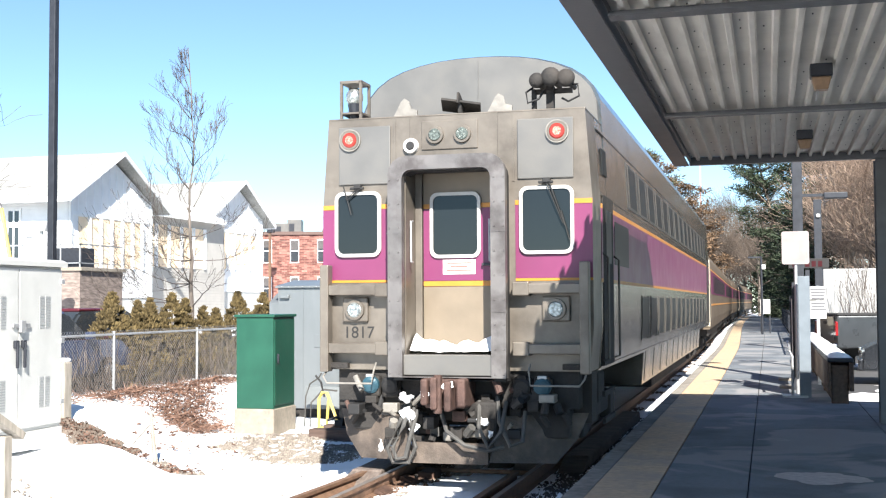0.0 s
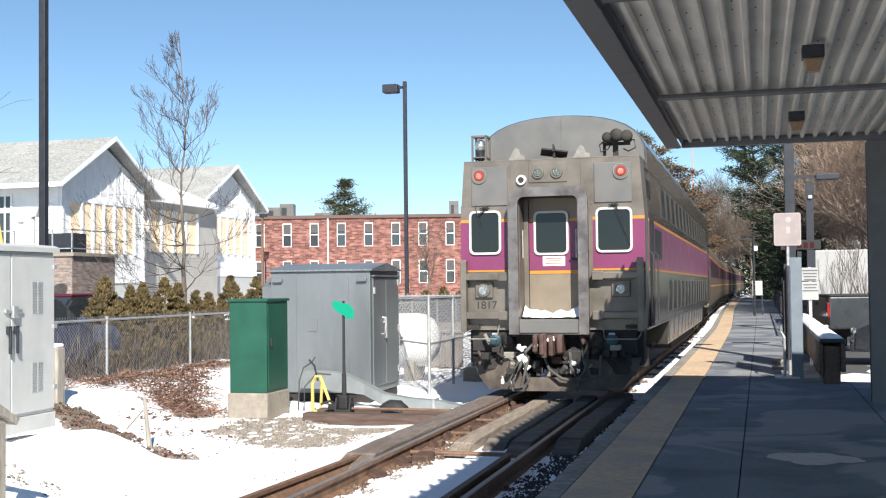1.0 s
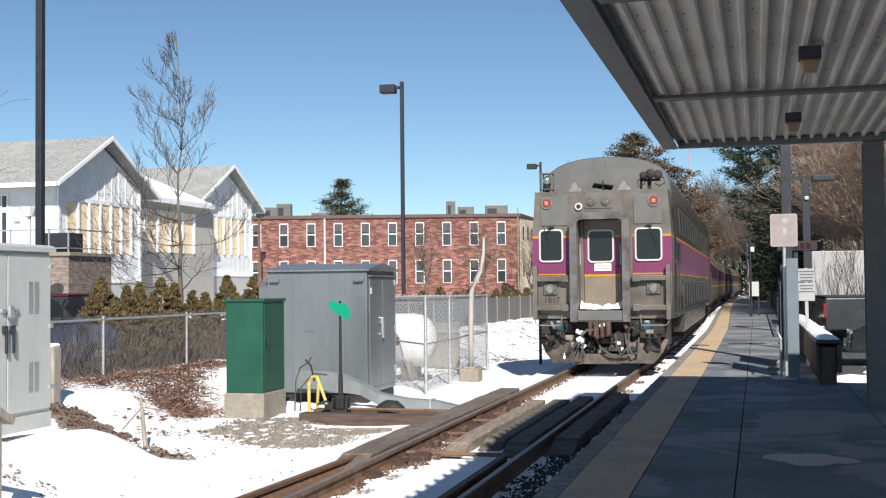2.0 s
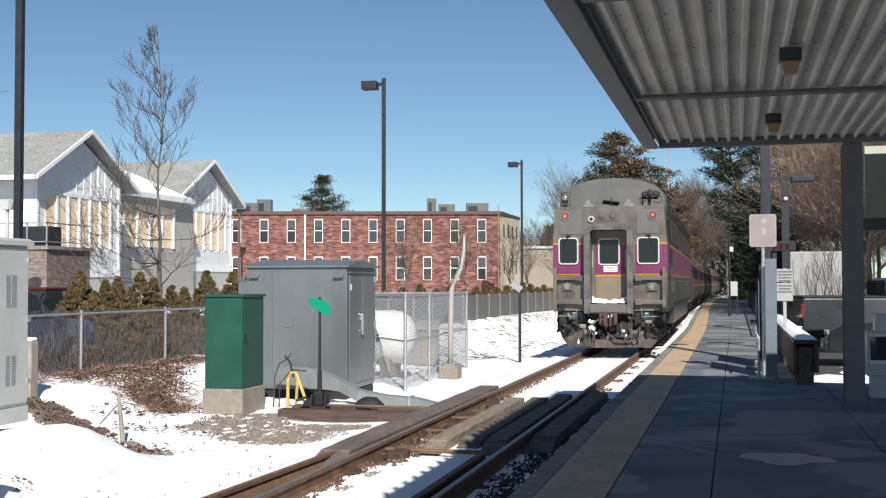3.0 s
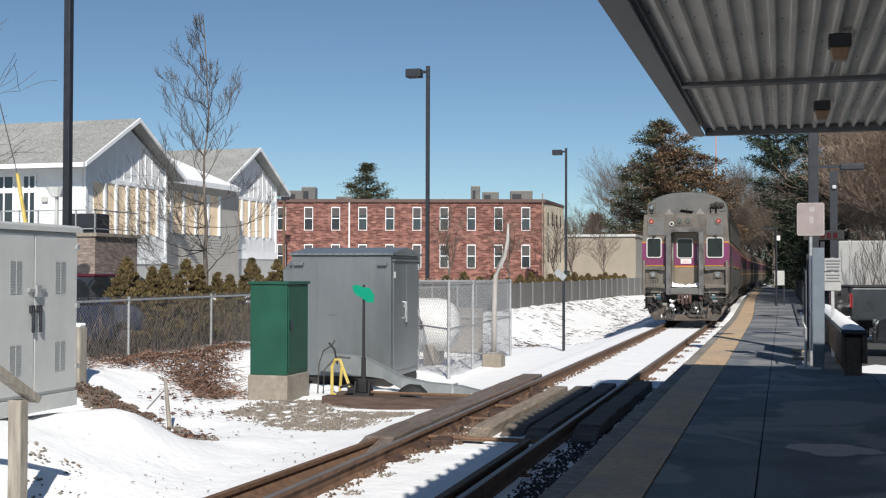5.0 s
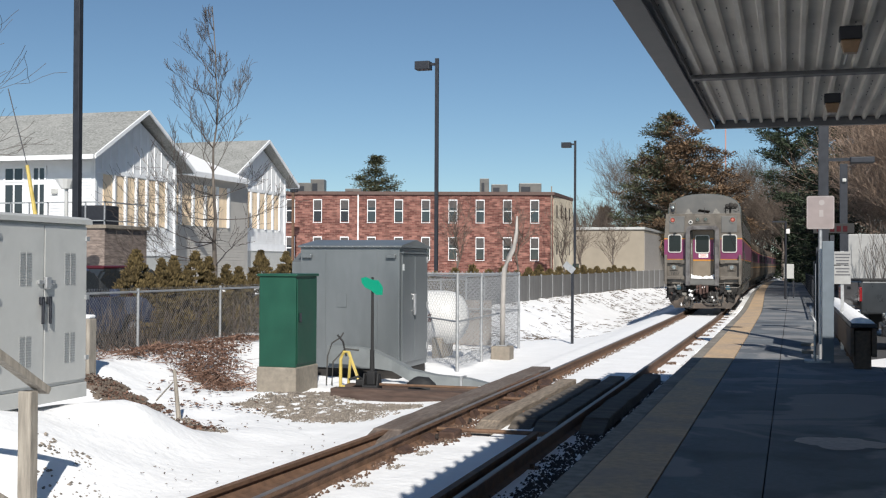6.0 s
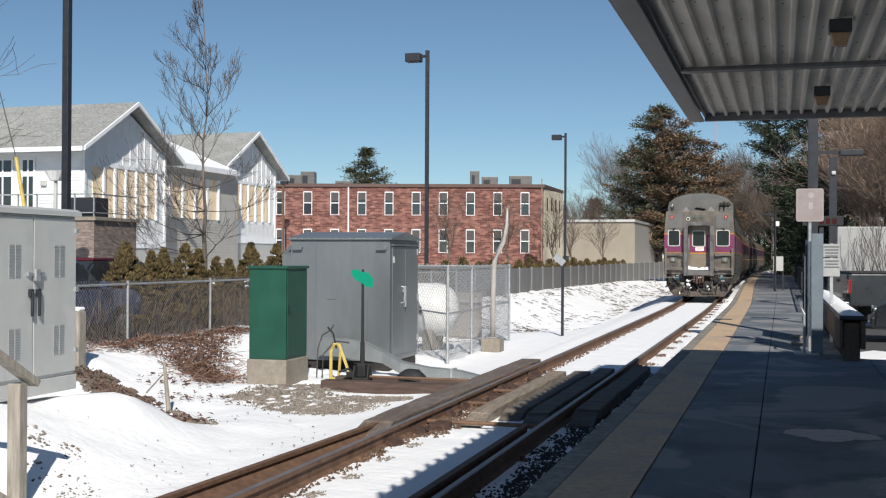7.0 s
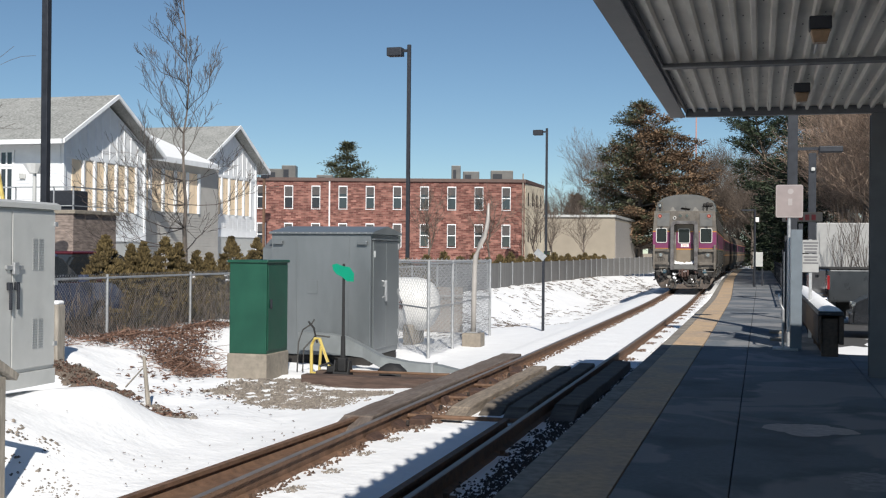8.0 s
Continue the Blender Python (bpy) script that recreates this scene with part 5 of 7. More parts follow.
def chain_link(bm, a, b, z0, z1, pitch=0.075, r=0.0026):
    """Woven diamond wire between two points."""
    a, b = Vector((*a, 0)), Vector((*b, 0))
    d = b - a
    length, d = d.length, d.normalized()
    nrm = Vector((-d.y, d.x, 0))
    h = z1 - z0
    n = int(length / pitch)
    for k in range(-int(h / pitch), n):
        for s in (1, -1):
            u0 = k * pitch if s > 0 else k * pitch + h
            u1 = u0 + s * h
            pts = []
            for u, z in ((u0, 0.0), (u1, h)):
                pts.append([u, z])
            # clip to the panel's length
            (ua, za), (ub, zb) = pts
            def clip(u, z, lim):
                return lim, za + (zb - za) * (lim - ua) / (ub - ua)
            p, q = (ua, za), (ub, zb)
            if min(ua, ub) > length or max(ua, ub) < 0:
                continue
            if p[0] < 0: p = clip(*p, 0.0)
            if p[0] > length: p = clip(*p, length)
            if q[0] < 0: q = clip(*q, 0.0)
            if q[0] > length: q = clip(*q, length)
            p3, q3 = a + d * p[0] + Vector((0, 0, z0 + p[1])), a + d * q[0] + Vector((0, 0, z0 + q[1]))
            tube(bm, p3 + nrm * 0.002 * s, q3 + nrm * 0.002 * s, r, r, 3, caps=False)


def build_fences():
    f = thing("chain_link_fence", "grey chain-link fence with bare twigs behind it", "fence")
    x, top = -11.2, 1.15
    y = 12.0
    while y < 37:
        y1 = y + 3.1
        lo = min(ground(x, y), ground(x, y1)) + 0.02
        post = B()
        tube(post, (x, y, lo - 0.3), (x, y, top + 0.04), 0.028, 0.028, 10)
        part("post", post, GALV, f)
        mesh = B()
        chain_link(mesh, (x, y), (x, y1), lo, top + 0.055, 0.075 if y < 28 else 0.11, 0.0026 if y < 28 else 0.0045)
        tagged(part("wire_mesh", mesh, WIRE, f), kind="stuff")
        y = y1
    rail = B()
    tube(rail, (x, 12, top - 0.02), (x, y, top - 0.02), 0.021, 0.021, 8)
    part("top_rail", rail, GALV, f)
    far = thing("slatted_fence", "long grey slatted fence along the snowy bank", "fence")
    while y < 118:
        y1 = y + 2.6
        xa, xb = x + max(y - 84, 0) * 0.05, x + max(y1 - 84, 0) * 0.05
        za, zb = ground(x + 0.2, y), ground(x + 0.2, y1)
        t0 = 1.15 + 0.004 * max(y - 70, 0)
        post = B()
        tube(post, (xa, y, za - 0.2), (xa, y, t0 + 0.05), 0.04, 0.04, 6)
        part("post", post, GALV, far)
        bm = B()
        n = 16
        for k in range(n):
            u = (k + 0.5) / n
            yy = y + (y1 - y) * u
            box(bm, xa + (xb - xa) * u - 0.012, xa + (xb - xa) * u + 0.012, yy - 0.085, yy + 0.085, za - 0.05, t0)
        part("slat_panel", bm, FENCESLAT, far)
        y = y1
    # the pen round the tank
    pen = thing("tank_enclosure", "galvanised chain-link pen round a white tank", "fence")
    corners = [(-7.65, 24.05), (-6.42, 22.25), (-6.7, 28.9), (-9.6, 28.9), (-9.9, 24.0)]
    for (ax, ay), (bx, by) in zip(corners[:-1], corners[1:]):
        n = max(1, round(math.hypot(bx - ax, by - ay) / 2.4))
        for k in range(n):
            p = (ax + (bx - ax) * k / n, ay + (by - ay) * k / n)
            q = (ax + (bx - ax) * (k + 1) / n, ay + (by - ay) * (k + 1) / n)
            post = B()
            tube(post, (*p, -0.7), (*p, 1.46), 0.034, 0.034, 8)
            part("post", post, GALV, pen)
            mesh = B()
            chain_link(mesh, p, q, -0.4, 1.47, 0.115, 0.0042)
            tube(mesh, (*p, 0.5), (*q, 0.5), 0.02, 0.02, 6)
            tube(mesh, (*p, 1.41), (*q, 1.41), 0.022, 0.022, 6)
            tagged(part("wire_mesh", mesh, GALV, pen), kind="stuff")
    brown = mat("faded_brown_slats", (0.27, 0.235, 0.205), 0.8, vary=0.15, scale=3, bump=0.05, island=0.1)
    for k in range(13):
        bm = boxes((-7.45 - k * 0.16 - 0.15, -7.45 - k * 0.16, 29.0, 29.02, -0.45, 0.72))
        part("slat", bm, brown, pen, "faded brown privacy slat")
    tank = thing("gas_tank", "white horizontal gas tank on concrete saddles", "tank", pose(-7.05, 25.3, 0.44, 0, 0, 90))
    bm = B()
    prof = [(0, 0.02), (0.05, 0.3), (0.16, 0.48), (0.32, 0.58), (0.5, 0.61), (2.6, 0.61), (2.8, 0.57), (2.95, 0.46), (3.05, 0.28), (3.08, 0.02)]
    rings = [[bm.verts.new((r * math.cos(a * math.pi / 14), u, r * math.sin(a * math.pi / 14))) for a in range(28)] for u, r in prof]
    for p, q in zip(rings, rings[1:]):
        for i in range(28):
            bm.faces.new((p[i], p[(i + 1) % 28], q[(i + 1) % 28], q[i]))
    part("shell", bm, mat("white_tank_paint", (0.78, 0.78, 0.77), 0.4, vary=0.05, scale=2, bump=0.02, stain=(0.6, 0.58, 0.55), stain_amount=0.4), tank, smooth=True)
    part("decal", boxes((-0.635, -0.615, 0.78, 0.84, 0.02, 0.2), (-0.637, -0.617, 0.68, 0.75, -0.08, 0.1)), mat("dark_red_decal", (0.12, 0.04, 0.03), 0.6, bump=0), tank)
    for y in (0.6, 2.4):
        part("saddle", boxes((-0.45, 0.45, y - 0.12, y + 0.12, -0.9, -0.45), bevel=0.02), CONCRETE, tank)
    dome = B()
    tube(dome, (0, 1.5, 0.58), (0, 1.5, 0.75), 0.2, 0.18, 16)
    part("dome", dome, SIGNWHITE, tank)


def build_goose_pipe():
    x, y = -6.28, 25.45
    c = thing("vent_mast", "pale leaning steel vent mast on a concrete block", "pole", pose(x, y, -0.45))
    part("footing", boxes((-0.22, 0.22, -0.22, 0.22, -0.1, 0.26), bevel=0.03), CONCRETE, c)
    part("base_plate", boxes((-0.13, 0.13, -0.13, 0.13, 0.26, 0.285), bevel=0.004), GALV, c)
    for s in (-1, 1):
        for t in (-1, 1):
            part("bolt", tube(B(), (s * 0.1, t * 0.1, 0.28), (s * 0.1, t * 0.1, 0.36), 0.012, 0.012, 6), GALV, c)
    bm = B()
    pipe(bm, [(0.0, 0, 0.27), (0.01, 0, 1.2), (0.02, 0, 1.75), (0.05, 0, 2.0), (0.14, 0, 2.25), (0.24, 0, 2.45), (0.30, 0, 2.65), (0.32, 0, 2.85), (0.33, 0, 3.2)], [0.06, 0.06, 0.06, 0.06, 0.058, 0.055, 0.05, 0.04, 0.02], 12)
    part("mast", bm, mat("pale_steel_paint", (0.4, 0.375, 0.35), 0.5, 0.1, vary=0.1, bump=0.05), c, smooth=True)
    post = thing("track_post", "dark steel post with a tilted white sign", "sign post", pose(-5.7, 31.0, -0.5))
    part("pole", boxes((-0.035, 0.035, -0.03, 0.03, 0, 2.0)), DARKSTEEL, post)
    bm = boxes((-0.28, 0.05, -0.05, -0.035, 1.92, 2.1))
    bmesh.ops.rotate(bm, cent=(0, 0, 2.0), matrix=Matrix.Rotation(radians(40), 3, "Y"), verts=bm.verts)
    part("sign_plate", bm, GALV, post, "blank pale plate on the post")


def build_lot_lamps():
    for k, (x, y, top, s) in enumerate(((-15.5, 22.6, 10.4, 1), (-15.35, 49.7, 10.95, 1), (-15.2, 83.6, 10.75, 1))):
        c = thing("parking_lamp", "tall dark square parking lot lamp post", "street lamp", pose(x, y, 0.0), group="parking lamps")
        part("pole", boxes((-0.078, 0.078, -0.078, 0.078, -0.4, top), bevel=0.01), DARKSTEEL, c)
        part("base", tube(B(), (0, 0, -0.4), (0, 0, 0.5), 0.3, 0.3, 20), CONCRETE, c)
        part("arm", boxes((-0.35, -0.1, -0.05, 0.05, top - 0.32, top - 0.2), bevel=0.008), DARKSTEEL, c)
        part("lamp_head", boxes((-1.0, -0.3, -0.25, 0.25, top - 0.5, top - 0.12), bevel=0.03), DARKSTEEL, c)
    c = thing("wall_lamp_post", "thin dark brown post by the brick building", "pole", pose(-38.5, 85.5, 0))
    part("pole", boxes((-0.09, 0.09, -0.09, 0.09, 0, 7.6), bevel=0.01), RUST, c)
    part("lamp_head", boxes((-0.2, 0.35, -0.2, 0.2, 7.4, 7.75), bevel=0.03), DARKSTEEL, c)


FENCESLAT = mat("grey_fence_slats", (0.165, 0.163, 0.16), 0.7, vary=0.12, scale=2, bump=0.05, island=0.12)
build_signal_cabinet()
build_green_box()
build_bungalow()
build_switch_stand()
build_fences()
build_goose_pipe()
build_lot_lamps()


# ---- scattered ground cover ----
def scatter(name, label, category, material, spots, count, size, flat=0.6, lift=0.0, leaf=False, seed=1):
    """Many small stones or dead leaves strewn over patches (x, y, rx, ry)."""
    rng = random.Random(seed)
    verts, faces = [], []
    for _ in range(count):
        cx, cy, rx, ry = rng.choice(spots)
        a, q = rng.uniform(0, 6.283), math.sqrt(rng.random()) * (0.55 + 0.45 * noise.noise((cx, cy + rng.random() * 3, 1)))
        x, y = cx + rx * q * math.cos(a), cy + ry * q * math.sin(a)
        s = size * rng.uniform(0.5, 1.4)
        z = ground(x, y) + lift
        b = len(verts)
        if leaf:
            t = Euler((rng.uniform(-0.9, 0.9), rng.uniform(-0.9, 0.9), rng.uniform(0, 6.28))).to_matrix()
            for p in ((-s, -s * 0.5, 0), (s, -s * 0.4, 0.3 * s), (s * 1.2, s * 0.5, 0), (-s * 0.8, s * 0.5, 0.3 * s)):
                v = t @ Vector(p)
                verts.append((x + v.x, y + v.y, z + abs(v.z) + rng.uniform(0, lift + 0.02)))
            faces.append((b, b + 1, b + 2, b + 3))
        else:
            for p in ((-1, -1, 0), (1, -1, 0), (1, 1, 0), (-1, 1, 0), (0.1, 0, 1)):
                verts.append((x + s * p[0] * rng.uniform(0.6, 1), y + s * p[1] * rng.uniform(0.6, 1), z + (s * flat if p[2] else -0.01)))
            faces += [(b, b + 1, b + 4), (b + 1, b + 2, b + 4), (b + 2, b + 3, b + 4), (b + 3, b, b + 4)]
    me = bpy.data.meshes.new(name)
    me.from_pydata(verts, [], faces)
    me.materials.append(material)
    return tagged(new(name, me), label, category, kind="stuff")


scatter("gravel", "grey brown ballast gravel showing through snow", "gravel", GRAVEL, [(-7.2, 16.0, 1.3, 1.3), (-6.5, 15.5, 1.8, 1.3), (-7.0, 17.0, 0.9, 0.9), (-6.2, 15.0, 1.2, 1.0), (-7.5, 15.6, 0.7, 0.7), (-5.8, 16.2, 1.0, 0.7)], 15000, 0.024)
scatter("gravel", "rust-stained ballast along the rails", "gravel", BALLAST_RUST, [(track_x(6 + k) - 0.753 + 0.1, 6 + k, 0.2, 0.9) for k in range(56)] + [(-3.9, 12.6 + k * 0.45, 0.5, 0.6) for k in range(15)] * 3 + [(track_x(20 + k) + 0.753 + 0.16, 20 + k, 0.25, 0.7) for k in range(0, 40, 2)], 8500, 0.024, flat=0.9, seed=22)
scatter("snow_crumbs", "broken snow crumbs along the platform edge", "snow", SNOW, [(track_x(y) + 1.35 + 0.12 * (y % 3), y, 0.35, 0.6) for y in range(5, 60)], 1500, 0.04, flat=0.8, seed=23)
scatter("gravel", "dark gravel along the edges of the rails", "gravel", GRAVEL, [(-4.55, 8 + k, 0.18, 0.8) for k in range(10)] + [(-2.0, 8 + k * 1.3, 0.2, 0.8) for k in range(30)] + [(-3.75, 9 + k * 0.9, 0.14, 0.3) for k in range(12)], 5000, 0.018, seed=2)
scatter("gravel", "dark ballast between rail and platform edge", "gravel", UNDERIRON, [(track_x(y) + 1.12 + 0.3 * noise.noise((y * 0.7, 3, 1)), 4 + y * 0.31, 0.34, 0.9) for y in range(54)], 7500, 0.024, flat=0.7, seed=33)
scatter("dead_leaves", "heap of russet dead leaves on the snow", "leaves", LEAFLITTER, [(-10.2, 18.6, 1.0, 1.6), (-9.7, 17.9, 0.9, 1.0), (-10.6, 20.0, 0.6, 1.6), (-10.9, 21.5, 0.4, 1.8), (-9.3, 17.6, 0.9, 0.8), (-10.3, 18.9, 0.9, 1.4), (-10.9, 18.0, 0.4, 1.6)], 5200, 0.024, lift=0.03, leaf=True, seed=3)
scatter("dead_leaves", "brown leaf litter and soil beside the cabinet", "leaves", LEAFLITTER, [(-9.8, 14.95, 0.7, 0.6), (-9.3, 14.65, 0.7, 0.6), (-8.8, 14.25, 0.7, 0.5), (-8.35, 13.95, 0.5, 0.4)], 600, 0.022, lift=0.02, leaf=True, seed=4)
scatter("soil", "bare brown soil where the snow has melted", "soil", SOIL, [(-9.8, 14.95, 0.75, 0.65), (-9.3, 14.65, 0.75, 0.65), (-8.9, 14.35, 0.7, 0.55)], 4200, 0.045, flat=0.8, seed=14)
scatter("rubble", "grey rubble poking out of the snow", "rubble", GRAVEL, [(-7.8, 13.6, 0.5, 0.6), (-7.4, 13.2, 0.5, 0.5), (-7.05, 12.75, 0.4, 0.4), (-6.8, 12.55, 0.5, 0.3)], 1100, 0.034, seed=5)
scatter("rubble", "flat grey stones showing through the snow", "rubble", GRAVEL, [(-5.95, 8.55, 0.7, 0.4), (-6.35, 9.1, 0.5, 0.35), (-5.65, 8.35, 0.5, 0.3)], 190, 0.021, flat=0.4, seed=15)
scatter("dead_leaves", "scraps of dead leaves and sticks round the stake", "leaves", LEAFLITTER, [(-7.7, 13.4, 0.8, 0.8), (-7.0, 12.7, 0.8, 0.5), (-9.0, 16.2, 1.4, 1.2), (-8.0, 15.0, 1.2, 0.8)], 260, 0.035, leaf=True, lift=0.01, seed=16)
scatter("dirt_specks", "dark specks of dirt and twigs on the snow", "dirt", SOIL, [(-6.0, 9.5, 1.8, 2.5), (-6.5, 13.5, 1.6, 2.0), (-5.2, 11, 0.6, 4)], 70, 0.014, leaf=True, lift=0.004, seed=12)
def build_bank_streaks():
    """Thin dark bars down the snowy bank, standing for dead stems and their shadows."""
    rng = random.Random(6)
    bm = B()
    for _ in range(1500):
        y = 27.5 + 72 * rng.random() ** 1.25
        xc = track_x(y)
        x = xc - rng.uniform(3.9, 7.8)
        if noise.noise((x * 0.5, y * 0.22, 2)) + 0.35 * noise.noise((x * 2, y, 4)) < rng.uniform(-0.5, 0.35):
            continue
        ln = rng.uniform(0.08, 0.34) * (1 + (y - 28) / 90)
        a = rng.gauss(-0.5, 0.3)
        p = Vector((x, y, ground(x, y) + 0.015))
        q = Vector((x + ln * math.cos(a), y + ln * math.sin(a), 0))
        q.z = ground(q.x, q.y) + rng.uniform(0.01, 0.1)
        r = rng.uniform(0.006, 0.014) * (1 + (y - 28) / 70)
        tube(bm, p, q, r, r * 0.5, 3, caps=False)
    tagged(new("bank_streaks", finish("bank_streaks", bm, mat("stem_and_shadow", (0.1, 0.078, 0.062), 0.9, vary=0.3, bump=0, island=0.3))), "thin dark streaks of stems and their shadows on the snowy bank", "dead grass", kind="stuff")


build_bank_streaks()


def build_heap_stems():
    """Broken reddish stems tangled in the leaf heap below the fence."""
    rng = random.Random(16)
    bm = B()
    for _ in range(750):
        cx, cy, rx, ry = rng.choice(((-10.2, 18.6, 1.0, 1.6), (-9.6, 17.9, 0.9, 0.9), (-10.9, 20.2, 0.4, 2.2), (-9.2, 17.5, 0.8, 0.7), (-10.9, 17.4, 0.3, 1.4)))
        a, q = rng.uniform(0, 6.283), math.sqrt(rng.random()) * 0.95
        x, y = cx + rx * q * math.cos(a), cy + ry * q * math.sin(a)
        t, ln = rng.uniform(0, 6.283), rng.uniform(0.1, 0.38)
        p = Vector((x, y, ground(x, y) + rng.uniform(0.0, 0.06)))
        e = p + Vector((ln * math.cos(t), ln * math.sin(t), rng.uniform(-0.02, 0.14)))
        tube(bm, p, e, rng.uniform(0.005, 0.011), 0.003, 3, caps=False)
    red = mat("reddish_stem", (0.19, 0.115, 0.085), 0.9, vary=0.3, bump=0, island=0.45)
    tagged(new("heap_stems", finish("heap_stems", bm, red)), "broken reddish stems tangled in dead leaves", "dead stems", kind="stuff")


build_heap_stems()


def build_small_wood():
    c = thing("handrail", "grey weathered wooden handrail with a post in snow", "handrail", pose(0, 0, 0))
    zb = ground(-5.85, 7.9)
    part("post", boxes((-5.92, -5.80, 7.86, 7.96, zb - 0.3, 0.62), bevel=0.008), OLDWOOD, c)
    bm = B()
    box(bm, -0.055, 0.055, -1.6, 0.06, -0.03, 0.03, bevel=0.006)
    bmesh.ops.transform(bm, matrix=pose(-5.80, 7.99, 0.64, -32, 0, -6), verts=bm.verts)
    part("rail", bm, OLDWOOD, c)
    bm = B()
    box(bm, -0.045, 0.045, -1.6, 0.0, -0.03, 0.03, bevel=0.006)
    bmesh.ops.transform(bm, matrix=pose(-5.92, 7.9, zb + 0.02, -32, 0, -6), verts=bm.verts)
    part("lower_rail", bm, OLDWOOD, c)
    s = thing("broken_stake", "broken grey wooden stake leaning in rubble", "stake", pose(-7.9, 13.8, ground(-7.9, 13.8) - 0.05))
    bm = B()
    tube(bm, (0.05, 0, 0), (-0.03, 0, 0.72), 0.036, 0.022, 7)
    tube(bm, (-0.36, 0.1, 0.28), (-0.06, 0.02, 0.55), 0.012, 0.01, 5)
    part("stake", bm, OLDWOOD, s)
    b = thing("wooden_bollard", "short pale wooden bollard topped with snow", "bollard", pose(-10.22, 15.2, -0.1))
    part("post", boxes((-0.1, 0.1, -0.1, 0.1, -0.3, 0.9), bevel=0.02), OLDWOOD, b)
    part("snow_cap", boxes((-0.09, 0.09, -0.09, 0.09, 0.9, 0.96), bevel=0.025), SNOW, b)


build_small_wood()

# ---- buildings ----
def gable_house(name, label, x, y0, y1, eave, ridge, west, wins, dz=0.0, base=-0.6):
    """A house whose gable end faces the track at x; the ridge runs away from the track."""
    h = thing(name, label, "house", pose(x, 0, dz))
    ym = (y0 + y1) / 2
    bm = B()
    prism(bm, [(y0, base), (y1, base), (y1, eave), (ym, ridge - 0.25), (y0, eave)], "x", -west, 0)
    part("wall", bm, SIDING, h, "white board and batten wall")
    over, th = 0.97, 0.15
    sl = (ridge - eave) / (ym - y0)
    roof = part("roof", B(), SHINGLE, h)
    for s in (-1, 1):
        ye = (y0 - over) if s < 0 else (y1 + over)
        ze = eave - over * sl
        bm = B()
        prism(bm, [(ye, ze), (ym, ridge), (ym, ridge + th), (ye, ze + th)], "x", -west - 0.4, 0.6)
        part("slope", bm, SHINGLE, roof, "grey shingled roof slope")
        bm = B()
        prism(bm, [(ye - 0.04 * s, ze - 0.02), (ym, ridge - 0.02), (ym, ridge + th + 0.02), (ye - 0.04 * s, ze + th + 0.02)], "x", 0.602, 0.68)
        part("bargeboard", bm, WHITE, roof, "white barge board")
        part("gutter", boxes((-west - 0.4, 0.6, ye - 0.1 if s < 0 else ye, ye if s < 0 else ye + 0.1, ze - 0.05, ze + th)), WHITE, roof)
    # battens of the gable
    n = int((y1 - y0) / 0.62)
    for k in range(n + 1):
        yy = y0 + (y1 - y0) * k / n
        zt = ridge - 0.3 - abs(yy - ym) * sl
        if zt > 5.95:
            part("batten", boxes((0, 0.028, yy - 0.035, yy + 0.035, 5.9, zt)), WHITE, h)
        part("batten", boxes((0, 0.028, yy - 0.035, yy + 0.035, 2.45, 3.35)), WHITE, h)
    part("band", boxes((0, 0.07, y0, y1, 5.72, 5.9)), WHITE, h)
    part("band", boxes((0, 0.09, y0, y1, 2.0, 2.45)), WHITE, h)
    for k in range(6):
        z = 2.5 + k * 0.14
        part("clapboard", boxes((0, 0.03, y0 + 0.1, y1 - 0.1, z, z + 0.11)), SIDING, h)
    # boarded window openings with white posts between
    a, b, n = wins
    for k in range(n):
        ya = a + (b - a) * k / n
        yb = a + (b - a) * (k + 1) / n
        w = part("boarded_window", boxes((0.0, 0.03, ya + 0.1, yb - 0.12, 3.42, 5.68)), SHEATH, h, "opening covered with plywood")
        part("post", boxes((0, 0.12, yb - 0.07, yb + 0.07, 3.38, 5.7)), WHITE, w)
        bm = B()
        for z in (3.7, 4.2, 4.7, 5.2):
            for yy in (ya + 0.3, yb - 0.3):
                box(bm, 0.03, 0.034, yy - 0.02, yy + 0.02, z, z + 0.04)
        tagged(part("fixing", bm, RUST, w), kind="stuff")
    for yy in (y0, y1):
        part("corner_board", boxes((-0.02, 0.08, yy - 0.08, yy + 0.08, base, eave)), WHITE, h)
    part("boarded_door", boxes((0, 0.03, y0 + 0.5, y0 + 2.0, 0.2, 1.95)), SHEATH, h)
    part("boarded_door", boxes((0, 0.03, y0 + 2.3, y0 + 3.2, 0.2, 1.95)), SHEATH, h)
    part("plinth", boxes((-west, 0.04, y0 - 0.02, y1 + 0.02, base - 0.3, 2.0)), mat("grey_lower_siding", (0.42, 0.43, 0.42), 0.7, vary=0.06, bump=0.05), h)
    return h


